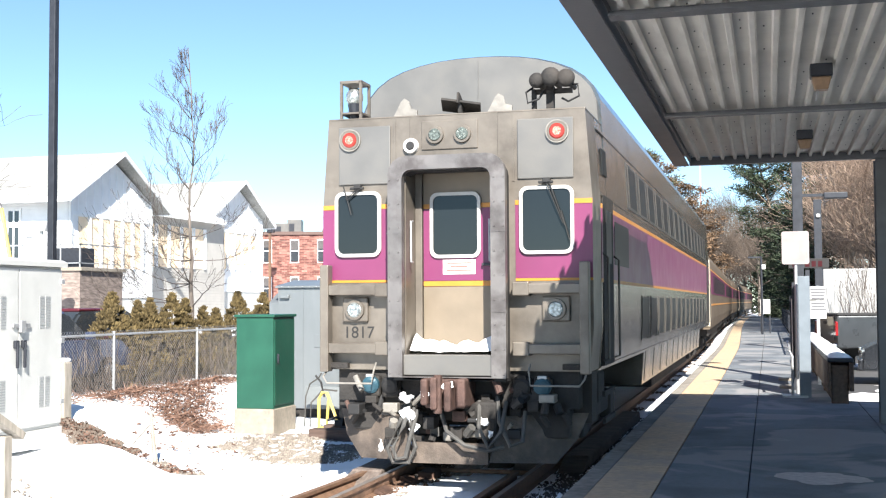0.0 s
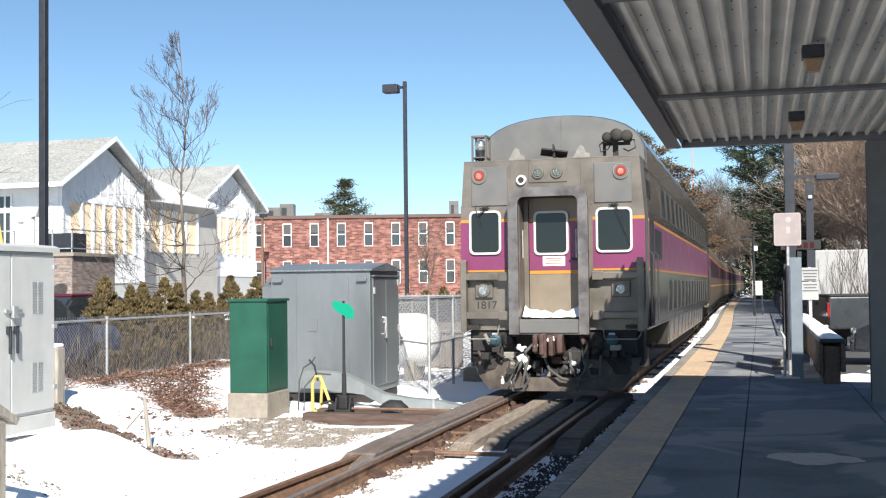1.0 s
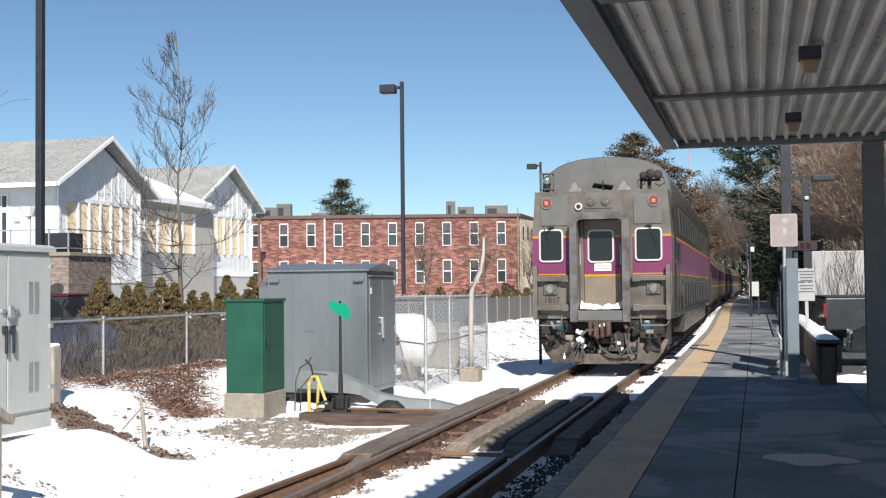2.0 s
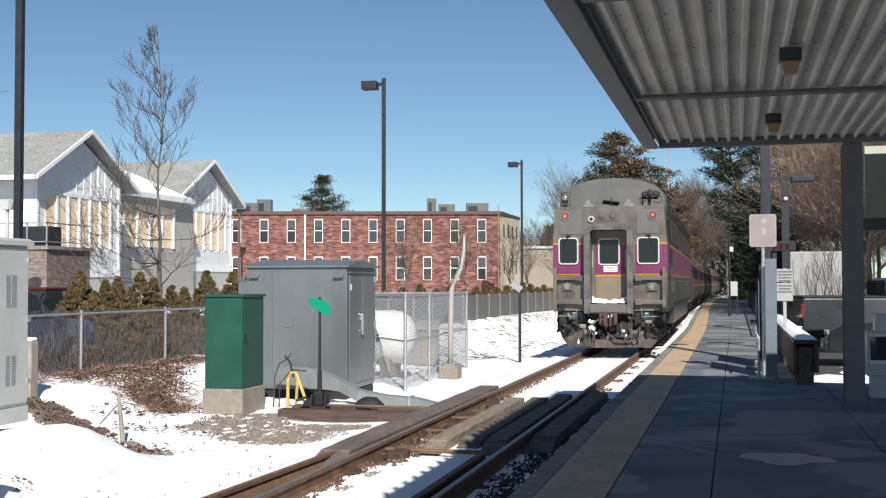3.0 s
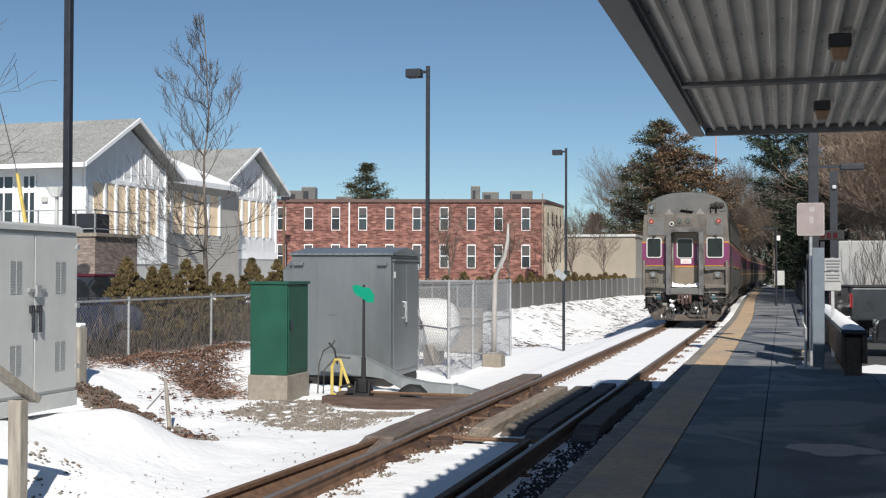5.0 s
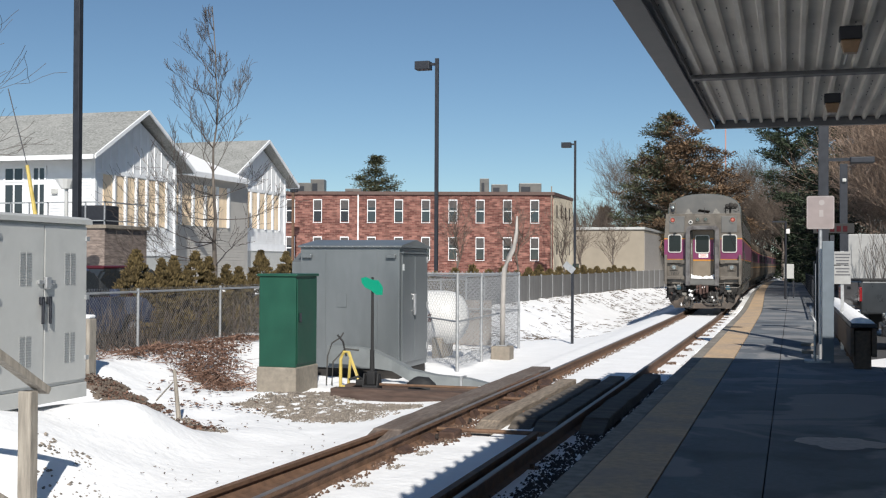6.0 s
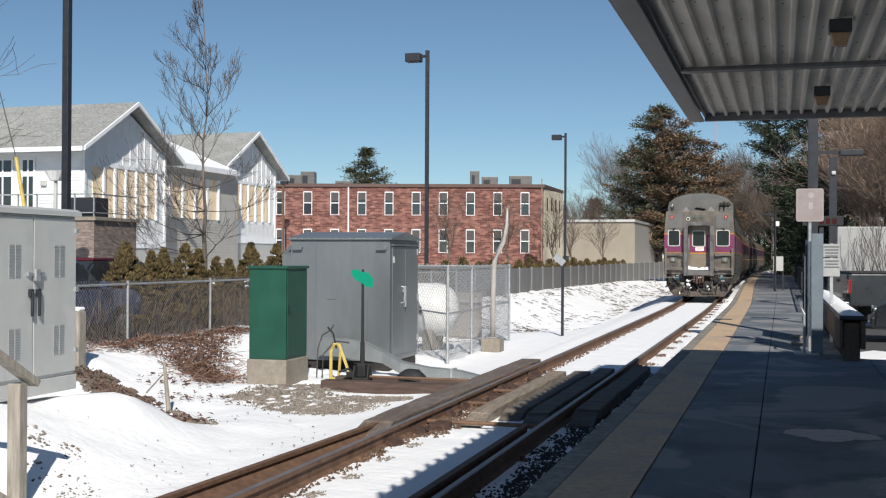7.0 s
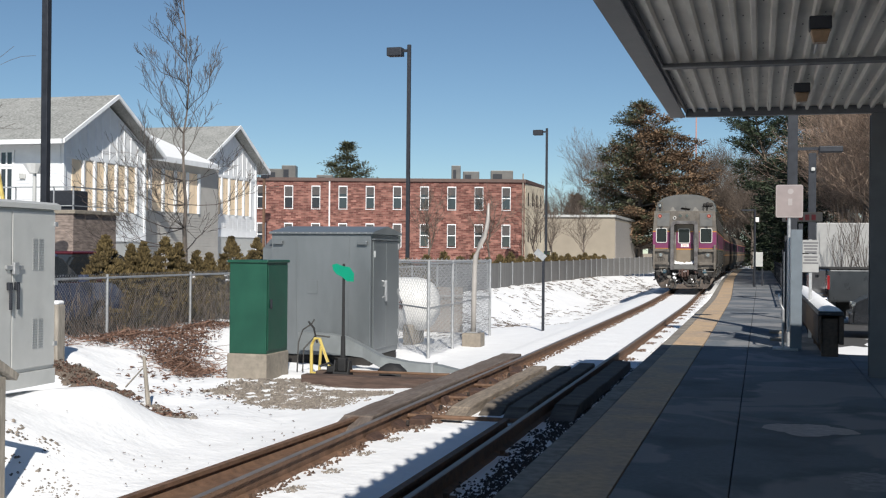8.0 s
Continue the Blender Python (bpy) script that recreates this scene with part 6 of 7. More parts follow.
def build_white_houses():
    a = gable_house("white_house", "white two-storey house under construction with grey roof", -30.05, 45.15, 52.15, 6.82, 8.78, 22, (45.7, 51.3, 6))
    # front wall of the long side, balcony and stone base
    part("side_wall", boxes((-22, -0.05, 45.09, 45.15, 0, 6.6)), WHITE, a)
    for x0, x1, z0, z1 in ((-4.65, -3.72, 3.6, 5.2), (-4.65, -3.72, 5.42, 5.95), (-3.12, -2.56, 3.3, 5.2), (-3.12, -2.56, 5.42, 5.95), (-8.2, -6.4, 3.6, 5.2), (-8.2, -6.4, 5.42, 5.95), (-11.6, -9.8, 3.6, 5.2)):
        w = part("window", boxes((x0, x1, 45.03, 45.11, z0, z1)), WINGLASS, a, "dark window in white frame")
        part("frame", boxes((x0 - 0.1, x0, 45.01, 45.11, z0 - 0.1, z1 + 0.1), (x1, x1 + 0.1, 45.01, 45.11, z0 - 0.1, z1 + 0.1), (x0, x1, 45.01, 45.11, z1, z1 + 0.1), (x0, x1, 45.01, 45.11, z0 - 0.1, z0), ((x0 + x1) / 2 - 0.04, (x0 + x1) / 2 + 0.04, 45.01, 45.11, z0, z1)), WHITE, w)
    part("wall_lamp", boxes((-2.15, -1.85, 44.95, 45.11, 4.75, 5.0), bevel=0.03), GREYPAINT, a)
    for k in range(24):
        part("clapboard", boxes((-22, -0.1, 45.06, 45.09, 3.1 + k * 0.145, 3.22 + k * 0.145)), WHITE, a)
    deck = thing("stone_terrace", "brown ledge-stone terrace wall with metal railing", "terrace", pose(-29.4, 0, 0))
    part("stone_wall", boxes((-14, 2.6, 41.0, 44.2, 0, 3.05)), STONE, deck, "stacked brown ledge stone")
    part("coping", boxes((-14, 2.72, 40.9, 44.3, 3.05, 3.2), bevel=0.02), CONCRETE, deck)
    for k in range(18):
        part("baluster", boxes((2.55 - k * 0.9, 2.6 - k * 0.9, 41.0, 41.05, 3.2, 4.15)), GALV, deck)
    part("handrail", boxes((-14, 2.62, 41.0, 41.05, 4.1, 4.16), (-14, 2.62, 41.0, 41.05, 3.35, 3.39)), GALV, deck)
    part("handrail", boxes((2.57, 2.62, 41.0, 44.2, 4.1, 4.16), (2.57, 2.62, 41.0, 44.2, 3.35, 3.39)), GALV, deck)
    for k in range(3):
        part("boarded_opening", boxes((0.2 - k * 2.5, 0.9 - k * 2.5, 40.94, 41.0, 0.6, 2.4)), SHEATH, deck)
        part("white_post", boxes((1.0 - k * 2.5, 1.35 - k * 2.5, 40.9, 41.0, 0.6, 2.4)), WHITE, deck)
    ac = thing("terrace_heater", "dark covered heater unit on the terrace", "heater", pose(-28.0, 42.5, 3.2))
    part("body", boxes((-0.9, 0.6, -0.5, 0.5, 0, 0.85), bevel=0.05), DARKSTEEL, ac)
    lift = thing("lift_arm", "thin yellow lift boom beside the house", "boom lift", pose(-27.2, 38.0, 3.2))
    bm = B()
    tube(bm, (0, 0, -3.2), (-1.1, 0, 2.2), 0.09, 0.07, 8)
    part("boom", bm, YELLOW, lift)
    tube_bm = B()
    tube(tube_bm, (-1.1, 0, 2.2), (-2.0, 0, 5.2), 0.02, 0.02, 6)
    part("cable", tube_bm, DARKSTEEL, lift)
    lamp = thing("terrace_lamp", "white post lamp with a flat hood", "lamp", pose(-25.9, 37.1, 0))
    part("post", tube(B(), (0, 0, 0), (0, 0, 4.4), 0.08, 0.07, 10), GREYPAINT, lamp)
    part("hood", tube(B(), (0, 0, 4.4), (0, 0, 4.75), 0.2, 0.42, 14), SIGNWHITE, lamp)
    b = gable_house("white_house", "white gabled house wing with boarded tall windows", -32.6, 63.6, 71.0, 6.87, 8.93, 16, (64.8, 70.1, 5), 0.45)
    link = thing("link_wing", "grey clapboard link between two white houses", "house", pose(-33.0, 0, 0))
    part("wall", boxes((-16, 1.4, 52.2, 63.55, -0.2, 6.6)), TAUPE, link)
    bm = B()
    prism(bm, [(1.9, 6.45), (-5.0, 9.3), (-5.0, 9.5), (1.9, 6.65)], "y", 53.2, 62.7)
    part("roof", bm, SNOW, link, "low roof covered with snow")
    for k in range(5):
        w = part("boarded_window", boxes((1.4, 1.43, 54.2 + k * 1.39, 55.2 + k * 1.39, 3.71, 6.0)), SHEATH, link, "opening covered with plywood")
        part("post", boxes((1.4, 1.52, 55.27 + k * 1.39, 55.45 + k * 1.39, 3.7, 6.02)), WHITE, w)
    for k in range(20):
        part("clapboard", boxes((1.4, 1.43, 52.4, 63.4, 0.4 + k * 0.16, 0.53 + k * 0.16)), TAUPE, link)
    part("eave_board", boxes((1.85, 1.95, 53.2, 62.7, 6.38, 6.66)), WHITE, link)


def build_brick_house():
    # front runs from (-40.6, 89.3) to (-19.15, 95.0)
    o = Vector((-41.3, 89.1, 0))
    d = Vector((-19.15, 95.0, 0)) - o
    ln = d.length
    turn = math.degrees(math.atan2(d.y, d.x))
    h = thing("brick_building", "two-storey red brick building with white sash windows", "building", pose(o.x, o.y, 0, 0, 0, turn))
    top = 7.62
    bm = B()
    # skewed plan: the side wall runs parallel to the track
    pts = [(0, 0), (ln, 0), (ln + 9 * math.sin(radians(turn)), 9 * math.cos(radians(turn))), (9 * math.sin(radians(turn)), 9 * math.cos(radians(turn)))]
    prism(bm, pts, "z", -0.5, top - 0.15)
    part("wall", bm, BRICK, h, "mottled red brick wall")
    bm = B()
    prism(bm, [(-0.15, -0.15), (ln + 0.12, -0.15), (ln + 0.12 + 9 * math.sin(radians(turn)), 9.1), (0, 9.1)], "z", top - 0.15, top + 0.12)
    part("cornice", bm, mat("brown_metal_coping", (0.1, 0.06, 0.05), 0.6, vary=0.15), h)
    s, c = math.sin(radians(turn)), math.cos(radians(turn))
    def on_side(a, off):
        return (ln + a * s + off * c, a * c - off * s)
    side = B()
    prism(side, [on_side(0.25, 0.003), on_side(0.25, 0.05), on_side(8.9, 0.05), on_side(8.9, 0.003)], "z", -0.5, top - 0.2)
    part("side_render", side, mat("pale_beige_paint", (0.6, 0.53, 0.41), 0.85, vary=0.1, scale=1, bump=0.1, stain=(0.4, 0.34, 0.26), stain_amount=0.4), h, "beige painted side wall")
    for k in range(4):
        for z0 in (5.4, 2.3):
            a = 1.3 + k * 1.9
            bm = prism(B(), [on_side(a, 0.04), on_side(a, 0.075), on_side(a + 0.4, 0.075), on_side(a + 0.4, 0.04)], "z", z0 + 0.2, z0 + 1.3)
            part("side_window", bm, WINGLASS, h)
    n = 10
    for k in range(n):
        x = 0.57 + k * 2.28
        for z0 in (5.22, 2.08):
            w = part("window", boxes((x, x + 0.64, -0.03, 0.05, z0, z0 + 1.78)), WINGLASS, h, "sash window in a white frame")
            part("frame", boxes((x - 0.045, x, -0.05, 0.05, z0 - 0.08, z0 + 1.86), (x + 0.64, x + 0.685, -0.05, 0.05, z0 - 0.08, z0 + 1.86), (x, x + 0.64, -0.05, 0.05, z0 + 1.78, z0 + 1.86), (x, x + 0.64, -0.07, 0.05, z0 + 0.86, z0 + 0.93)), WHITE, w)
            part("sill", boxes((x - 0.06, x + 0.7, -0.08, 0.05, z0 - 0.12, z0 - 0.08)), WHITE, w)
            part("blind", boxes((x, x + 0.64, -0.036, -0.031, z0 + 1.2 - 0.25 * random.random(), z0 + 1.78)), mat("window_blind", (0.07, 0.065, 0.065), 0.8, bump=0) if k == 0 and z0 > 5 else bpy.data.materials["window_blind"], w)
    for x in (6.55,):
        part("downpipe", boxes((x, x + 0.1, -0.12, 0, 0, top - 0.1)), WHITE, h)
    part("corner_pipe", boxes((ln - 0.16, ln - 0.06, -0.12, 0, 0, top + 0.6)), CONCRETE, h)
    for x, w_, hh in ((0.9, 1.5, 0.9), (2.2, 1.2, 1.2), (16.8, 0.8, 1.3), (17.8, 1.4, 0.8), (20.2, 1.9, 0.9), (5.2, 1.4, 0.4)):
        u = thing("rooftop_unit", "grey rooftop air handling unit", "air conditioner", pose(o.x, o.y, 0, 0, 0, turn), group="rooftop units")
        part("casing", boxes((x, x + w_, 2.4, 3.8, top + 0.12, top + 0.12 + hh), bevel=0.04), HATCH, u)
        part("grille", boxes((x + 0.15, x + w_ * 0.5, 2.37, 2.4, top + 0.3, top + hh * 0.8)), DARKSTEEL, u)


def build_beige_house():
    h = thing("beige_building", "low beige flat-roofed commercial building", "building", pose(0, 0, 0))
    part("wall", boxes((-24, -14.6, 120, 145, 0, 5.35)), BEIGE, h)
    part("side_wall", boxes((-14.6, -14.55, 120.2, 144, 0, 5.0)), mat("grey_block_wall", (0.3, 0.28, 0.26), 0.9, vary=0.15), h)
    part("coping", boxes((-24.2, -14.5, 119.8, 145.1, 5.35, 5.6)), GREYPAINT, h)
    d = thing("green_dumpster", "dark green dumpster in the parking lot", "dumpster", pose(-21.5, 112, 0.2))
    bm = boxes((-1, 1.4, -0.8, 0.8, 0, 1.5), bevel=0.04)
    part("bin", bm, GREENPAINT, d)
    part("lid", boxes((-1.05, 1.45, -0.85, 0.85, 1.5, 1.58)), BLACK, d)
    j = thing("concrete_barrier", "pale concrete barrier at the end of the lot", "barrier", pose(-10.6, 122, 0))
    part("block", boxes((-1.3, 1.6, -0.4, 0.4, -0.2, 1.6), bevel=0.1), CONCRETE, j)
    w = thing("white_shed", "small white shed among the trees", "shed", pose(-11.8, 150, 0))
    part("wall", boxes((-2, 2, -2, 2, 0, 3.6)), WHITE, w)
    part("roof", prism(B(), [(-2.3, 3.5), (2.3, 3.5), (0, 4.8)], "y", -2.2, 2.2), SHINGLE, w)


build_white_houses()
build_brick_house()
build_beige_house()


# ---- trees ----
def grow(bm, rng, p, d, length, r, depth, up=0.25, spread=0.55, kids=3, bend=0.12, minr=0.006, sides=5):
    """A limb of a few bent pieces that forks."""
    n = 3
    q = Vector(p)
    dirn = Vector(d).normalized()
    r_now = r
    for k in range(n):
        dirn = (dirn + Vector((rng.uniform(-bend, bend), rng.uniform(-bend, bend), rng.uniform(-bend, bend) + up * 0.12))).normalized()
        q2 = q + dirn * length / n
        r2 = max(r_now * 0.84, minr)
        tube(bm, q, q2, r_now, r2, sides if r_now > 0.03 else 3, caps=False)
        if depth > 0 and k >= 1 - (depth < 3):
            for _ in range(kids if k == n - 1 else max(kids - 1, 1)):
                side = Vector((rng.uniform(-1, 1), rng.uniform(-1, 1), rng.uniform(-0.4, 0.8)))
                nd = (dirn + side * spread + Vector((0, 0, up))).normalized()
                grow(bm, rng, q2, nd, length * rng.uniform(0.52, 0.78), r2 * 0.62, depth - 1, up, spread, kids, bend, minr, sides)
        q, r_now = q2, r2


def build_slim_tree():
    rng = random.Random(11)
    t = thing("bare_tree", "slim bare young street tree", "tree", pose(-12.5, 23.4, 0.0))
    bm = B()
    q, r = Vector((0, 0, 0)), 0.1
    pts = []
    for k in range(14):
        q2 = q + Vector((rng.uniform(-0.05, 0.06), rng.uniform(-0.05, 0.05), 0.53))
        r2 = max(r * 0.83, 0.012)
        tube(bm, q, q2, r, r2, 8, caps=False)
        pts.append((q2.copy(), r2))
        q, r = q2, r2
    part("trunk", bm, BARK, t)
    bm = B()
    for k, (p, r) in enumerate(pts[2:-1]):
        for j in range(2 if k > 7 else 3 if k > 3 else 4):
            a = rng.uniform(0, 6.283)
            low = k < 4
            d = Vector((math.cos(a), math.sin(a), 0.15 if low else rng.uniform(0.65, 1.3)))
            ln = (1.6 - 0.06 * k if low else 1.62 - 0.125 * k) * rng.uniform(0.65, 1.1)
            grow(bm, rng, p, d, max(ln, 0.3) * 0.86, max(r * 0.3, 0.013), 3, up=0.22 if low else 0.36, spread=0.55, kids=2, minr=0.0042, bend=0.34)
    part("crown", bm, TWIG, t, "upswept bare twigs")


def build_branch_tip():
    rng = random.Random(5)
    t = thing("bare_tree", "bare tree whose twigs reach into view", "tree", pose(-18.7, 19.3, 0.0))
    bm = B()
    tube(bm, (0, 0, 0), (0.1, 0, 5.4), 0.22, 0.13, 9)
    part("trunk", bm, BARK, t)
    bm = B()
    for k in range(6):
        a = k * 1.05
        grow(bm, rng, (0.1, 0, 3.9 + k * 0.26), (math.cos(a), math.sin(a), 0.4), 2.1, 0.05, 3, up=0.1, spread=0.6, kids=2, minr=0.005, bend=0.32)
    part("crown", bm, TWIG, t)


def bare_tree_mesh(seed, height, wide, twig=0.02, depth=4, kids=3, bark=THICKET):
    rng = random.Random(seed)
    bm = B()
    n = 5
    q, r = Vector((0, 0, 0)), height * 0.016
    pts = []
    for k in range(n):
        q2 = q + Vector((rng.uniform(-0.2, 0.2), rng.uniform(-0.2, 0.2), height * 0.13))
        tube(bm, q, q2, r, r * 0.86, 7, caps=False)
        q, r = q2, r * 0.86
        pts.append((q2.copy(), r))
    trunk = finish("trunk", bm, BARK)
    bm = B()
    for p, r in pts[1:]:
        for _ in range(4):
            a = rng.uniform(0, 6.283)
            grow(bm, rng, p, (math.cos(a) * wide, math.sin(a) * wide, 1.0), height * 0.26, r * 0.5, depth - 1, up=0.16, spread=0.85, kids=kids, minr=twig, bend=0.28)
    return trunk, finish("crown", bm, bark)


def needle_crown(clumps, rng, per, size, name, material, rise=0.0):
    """Tufts of narrow needle sprays round given points."""
    verts, faces = [], []
    for (c, rad) in clumps:
        for _ in range(per):
            o = Vector((rng.gauss(0, 1), rng.gauss(0, 1), rng.gauss(0, 0.38))) * rad * 0.55
            d = (o + Vector((rng.uniform(-1, 1), rng.uniform(-1, 1), rng.uniform(-0.2, 1) + rise)) * rad * 0.6).normalized()
            w = d.cross(Vector((rng.uniform(-1, 1), rng.uniform(-1, 1), 1))).normalized() * size * 0.22
            p = c + o
            b = len(verts)
            e = p + d * size * rng.uniform(0.6, 1.3)
            verts += [p - w, p + w, e + w * 0.5, e - w * 0.5]
            faces.append((b, b + 1, b + 2, b + 3))
    me = bpy.data.meshes.new(name)
    me.from_pydata([tuple(v) for v in verts], [], faces)
    me.materials.append(material)
    return me


def conifer(x, y, z, height, reach, seed, label, material, second=None, first=0.15, levels=16, size=0.5, per=26, lean=(0, 0), limbs_each=8):
    """A conifer of whorled limbs with needle tufts; reach(u, angle) is the limb length at the height share u."""
    rng = random.Random(seed)
    t = thing("conifer", label, "tree", pose(x, y, z))
    bm = B()
    tube(bm, (0, 0, -0.3), (lean[0] * 0.5, lean[1] * 0.5, height * 0.5), height * 0.018, height * 0.012, 8)
    tube(bm, (lean[0] * 0.5, lean[1] * 0.5, height * 0.5), (lean[0], lean[1], height * 0.97), height * 0.012, 0.03, 8)
    limbs, a_clumps, b_clumps = B(), [], []
    for k in range(levels):
        u = first + (1 - first) * (k + rng.uniform(-0.3, 0.3)) / levels
        u = min(max(u, 0), 0.99)
        base = Vector((lean[0] * u, lean[1] * u, height * u))
        for j in range(limbs_each if u < 0.8 else 5):
            a = rng.uniform(0, 6.283)
            ln = reach(u, a) * rng.uniform(0.6, 1.12)
            d = Vector((math.cos(a), math.sin(a), rng.uniform(0.02, 0.3) + 0.5 * u * u))
            tip = base + d.normalized() * ln
            tube(limbs, base, tip, 0.05 + 0.006 * height * (1 - u), 0.02, 5, caps=False)
            m = max(2, int(ln / (size * 1.5)))
            for i in range(m):
                s = (i + 1.2) / (m + 0.2)
                if s < 0.45 and rng.random() < 0.6:
                    continue
                c = base.lerp(tip, min(s, 1)) + Vector((rng.uniform(-1, 1), rng.uniform(-1, 1), rng.uniform(-0.3, 0.5))) * size * 0.9
                (b_clumps if second and (rng.random() < 0.28 + 0.55 * (math.cos(a - 5.9) > 0.2)) else a_clumps).append((c, size * rng.uniform(0.9, 1.7)))
    part("trunk", bm, BARK, t)
    tagged(part("limb_mass", limbs, BARK, t), kind="stuff")
    ob = new("crown", needle_crown(a_clumps, rng, per * 2, size * 0.55, "crown", material))
    ob.parent = t
    if b_clumps:
        ob = new("crown", needle_crown(b_clumps, rng, per * 2, size * 0.55, "crown", second))
        ob.parent = t
    return t


def build_trees():
    build_slim_tree()
    build_branch_tip()
    # broad pine beyond the low building, its sunny side gone rusty
    wide = lambda u, a: 8.8 * (1 - u) ** 0.55 * (0.5 + 0.5 * min(u / 0.25, 1))
    conifer(-14.0, 140, 0, 19.4, wide, 3, "broad green pine turning rusty brown on one side", NEEDLE, NEEDLE_BROWN, first=0.12, levels=24, size=0.62, per=30)
    conifer(-9.0, 146, 0, 16.2, lambda u, a: 5.4 * (1 - u) ** 0.5, 4, "rusty brown pine beside a green one", NEEDLE_BROWN, first=0.2, levels=14, size=0.55)
    # dark ragged conifers along the platform's far end
    ragged = lambda u, a: (2.2 + 5.2 * math.exp(-((u - 0.72) / 0.25) ** 2)) * (1 - 0.55 * u)
    conifer(2.6, 112, 0, 16.8, ragged, 7, "tall dark ragged conifer over the platform end", NEEDLE_DARK, first=0.1, levels=20, size=0.45, per=26, lean=(-3.6, 0))
    conifer(3.4, 96, 0, 15.0, lambda u, a: 3.2 * (1 - u) ** 0.5, 8, "dark conifer behind the platform fence", NEEDLE_DARK, first=0.05, levels=20, size=0.5, per=26)
    conifer(-0.4, 168, 0, 8.0, lambda u, a: 2.6 * (1 - u) ** 0.4, 19, "low dark conifer at the far bend", NEEDLE_DARK, first=0.02, levels=12, size=0.55, per=24)
    conifer(1.4, 122, 0, 9.0, lambda u, a: 2.2 * (1 - u) ** 0.4, 18, "low dark conifer beside the platform end", NEEDLE_DARK, first=0.02, levels=16, size=0.5, per=26)
    conifer(-55.2, 150, 0, 16.8, lambda u, a: 9.5 * (1 - u) ** 0.95 * (0.75 + 0.3 * math.sin(3 * a + 20 * u)), 9, "green conifer top behind the brick building", NEEDLE, first=0.4, levels=12, size=0.5, per=30, limbs_each=10)
    conifer(-25.5, 165, 0, 10.2, lambda u, a: 3.0 * (1 - u) ** 0.8, 10, "small russet cedar behind the low building", NEEDLE_BROWN, first=0.2, levels=12, size=0.5)
    # bare woods: a few grown once and copied
    rng = random.Random(77)
    spots = [(7.0, 66), (9.5, 58), (12, 64), (8.2, 76), (11, 74), (15, 70), (8.6, 88), (12, 86), (16, 82), (9.0, 98), (13, 98), (18, 94), (10, 110), (15, 110), (20, 106), (7.6, 56), (11, 50), (22, 96), (7.5, 82), (9, 122), (14, 126),
             (-9.5, 175), (-6.5, 190), (-12, 200), (-3.5, 205), (2.5, 215), (-17, 190), (5, 180), (8, 170), (-1.5, 235), (-8, 230), (9, 140), (7.5, 150), (-22.5, 158), (-29, 170), (-19, 170), (-36, 180), (-4.5, 250), (-12, 240), (1, 260), (5, 240), (7.0, 80), (6.5, 67), (7.4, 90), (6.2, 59), (7.2, 74), (7.8, 70), (-6, 160), (-3, 168), (-1, 150), (-4.5, 178), (0.5, 185), (-2.5, 195), (-7.5, 170), (1.5, 165)]
    # two twig colours for the same woods: near ones lightened to look sunlit
    tan = mat("sunlit_twigs", (0.32, 0.235, 0.18), 0.9, vary=0.35, scale=3, bump=0, island=0.35)
    for near, bark, label, grp in ((True, tan, "bare deciduous tree full of fine twigs, coloured as sunlit", "bare trees by the car park"), (False, THICKET, "brown bare deciduous tree full of twigs", "bare woods")):
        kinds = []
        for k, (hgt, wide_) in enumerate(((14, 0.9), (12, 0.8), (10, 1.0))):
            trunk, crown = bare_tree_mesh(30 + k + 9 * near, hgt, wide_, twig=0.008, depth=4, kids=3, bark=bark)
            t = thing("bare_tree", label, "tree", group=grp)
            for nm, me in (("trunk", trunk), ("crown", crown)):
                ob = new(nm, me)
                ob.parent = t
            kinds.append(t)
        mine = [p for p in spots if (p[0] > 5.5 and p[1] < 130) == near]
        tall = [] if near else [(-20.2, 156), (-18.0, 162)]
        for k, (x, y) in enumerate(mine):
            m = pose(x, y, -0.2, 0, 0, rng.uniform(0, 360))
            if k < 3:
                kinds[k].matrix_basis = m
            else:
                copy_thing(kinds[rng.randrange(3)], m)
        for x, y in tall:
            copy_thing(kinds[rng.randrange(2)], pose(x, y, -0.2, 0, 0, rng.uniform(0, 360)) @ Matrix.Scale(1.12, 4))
    # saplings in the planting strip by the brick building
    trunk, crown = bare_tree_mesh(51, 6, 0.6, twig=0.012, depth=3, kids=2)
    t = thing("bare_tree", "thin bare sapling by the brick building", "tree", pose(-20.3, 88, 0), group="saplings")
    for nm, me in (("trunk", trunk), ("crown", crown)):
        ob = new(nm, me)
        ob.parent = t
    for x, y in ((-17.4, 92), (-19.5, 112), (-16.6, 112), (-24.5, 84)):
        copy_thing(t, pose(x, y, 0, 0, 0, rng.uniform(0, 360)))


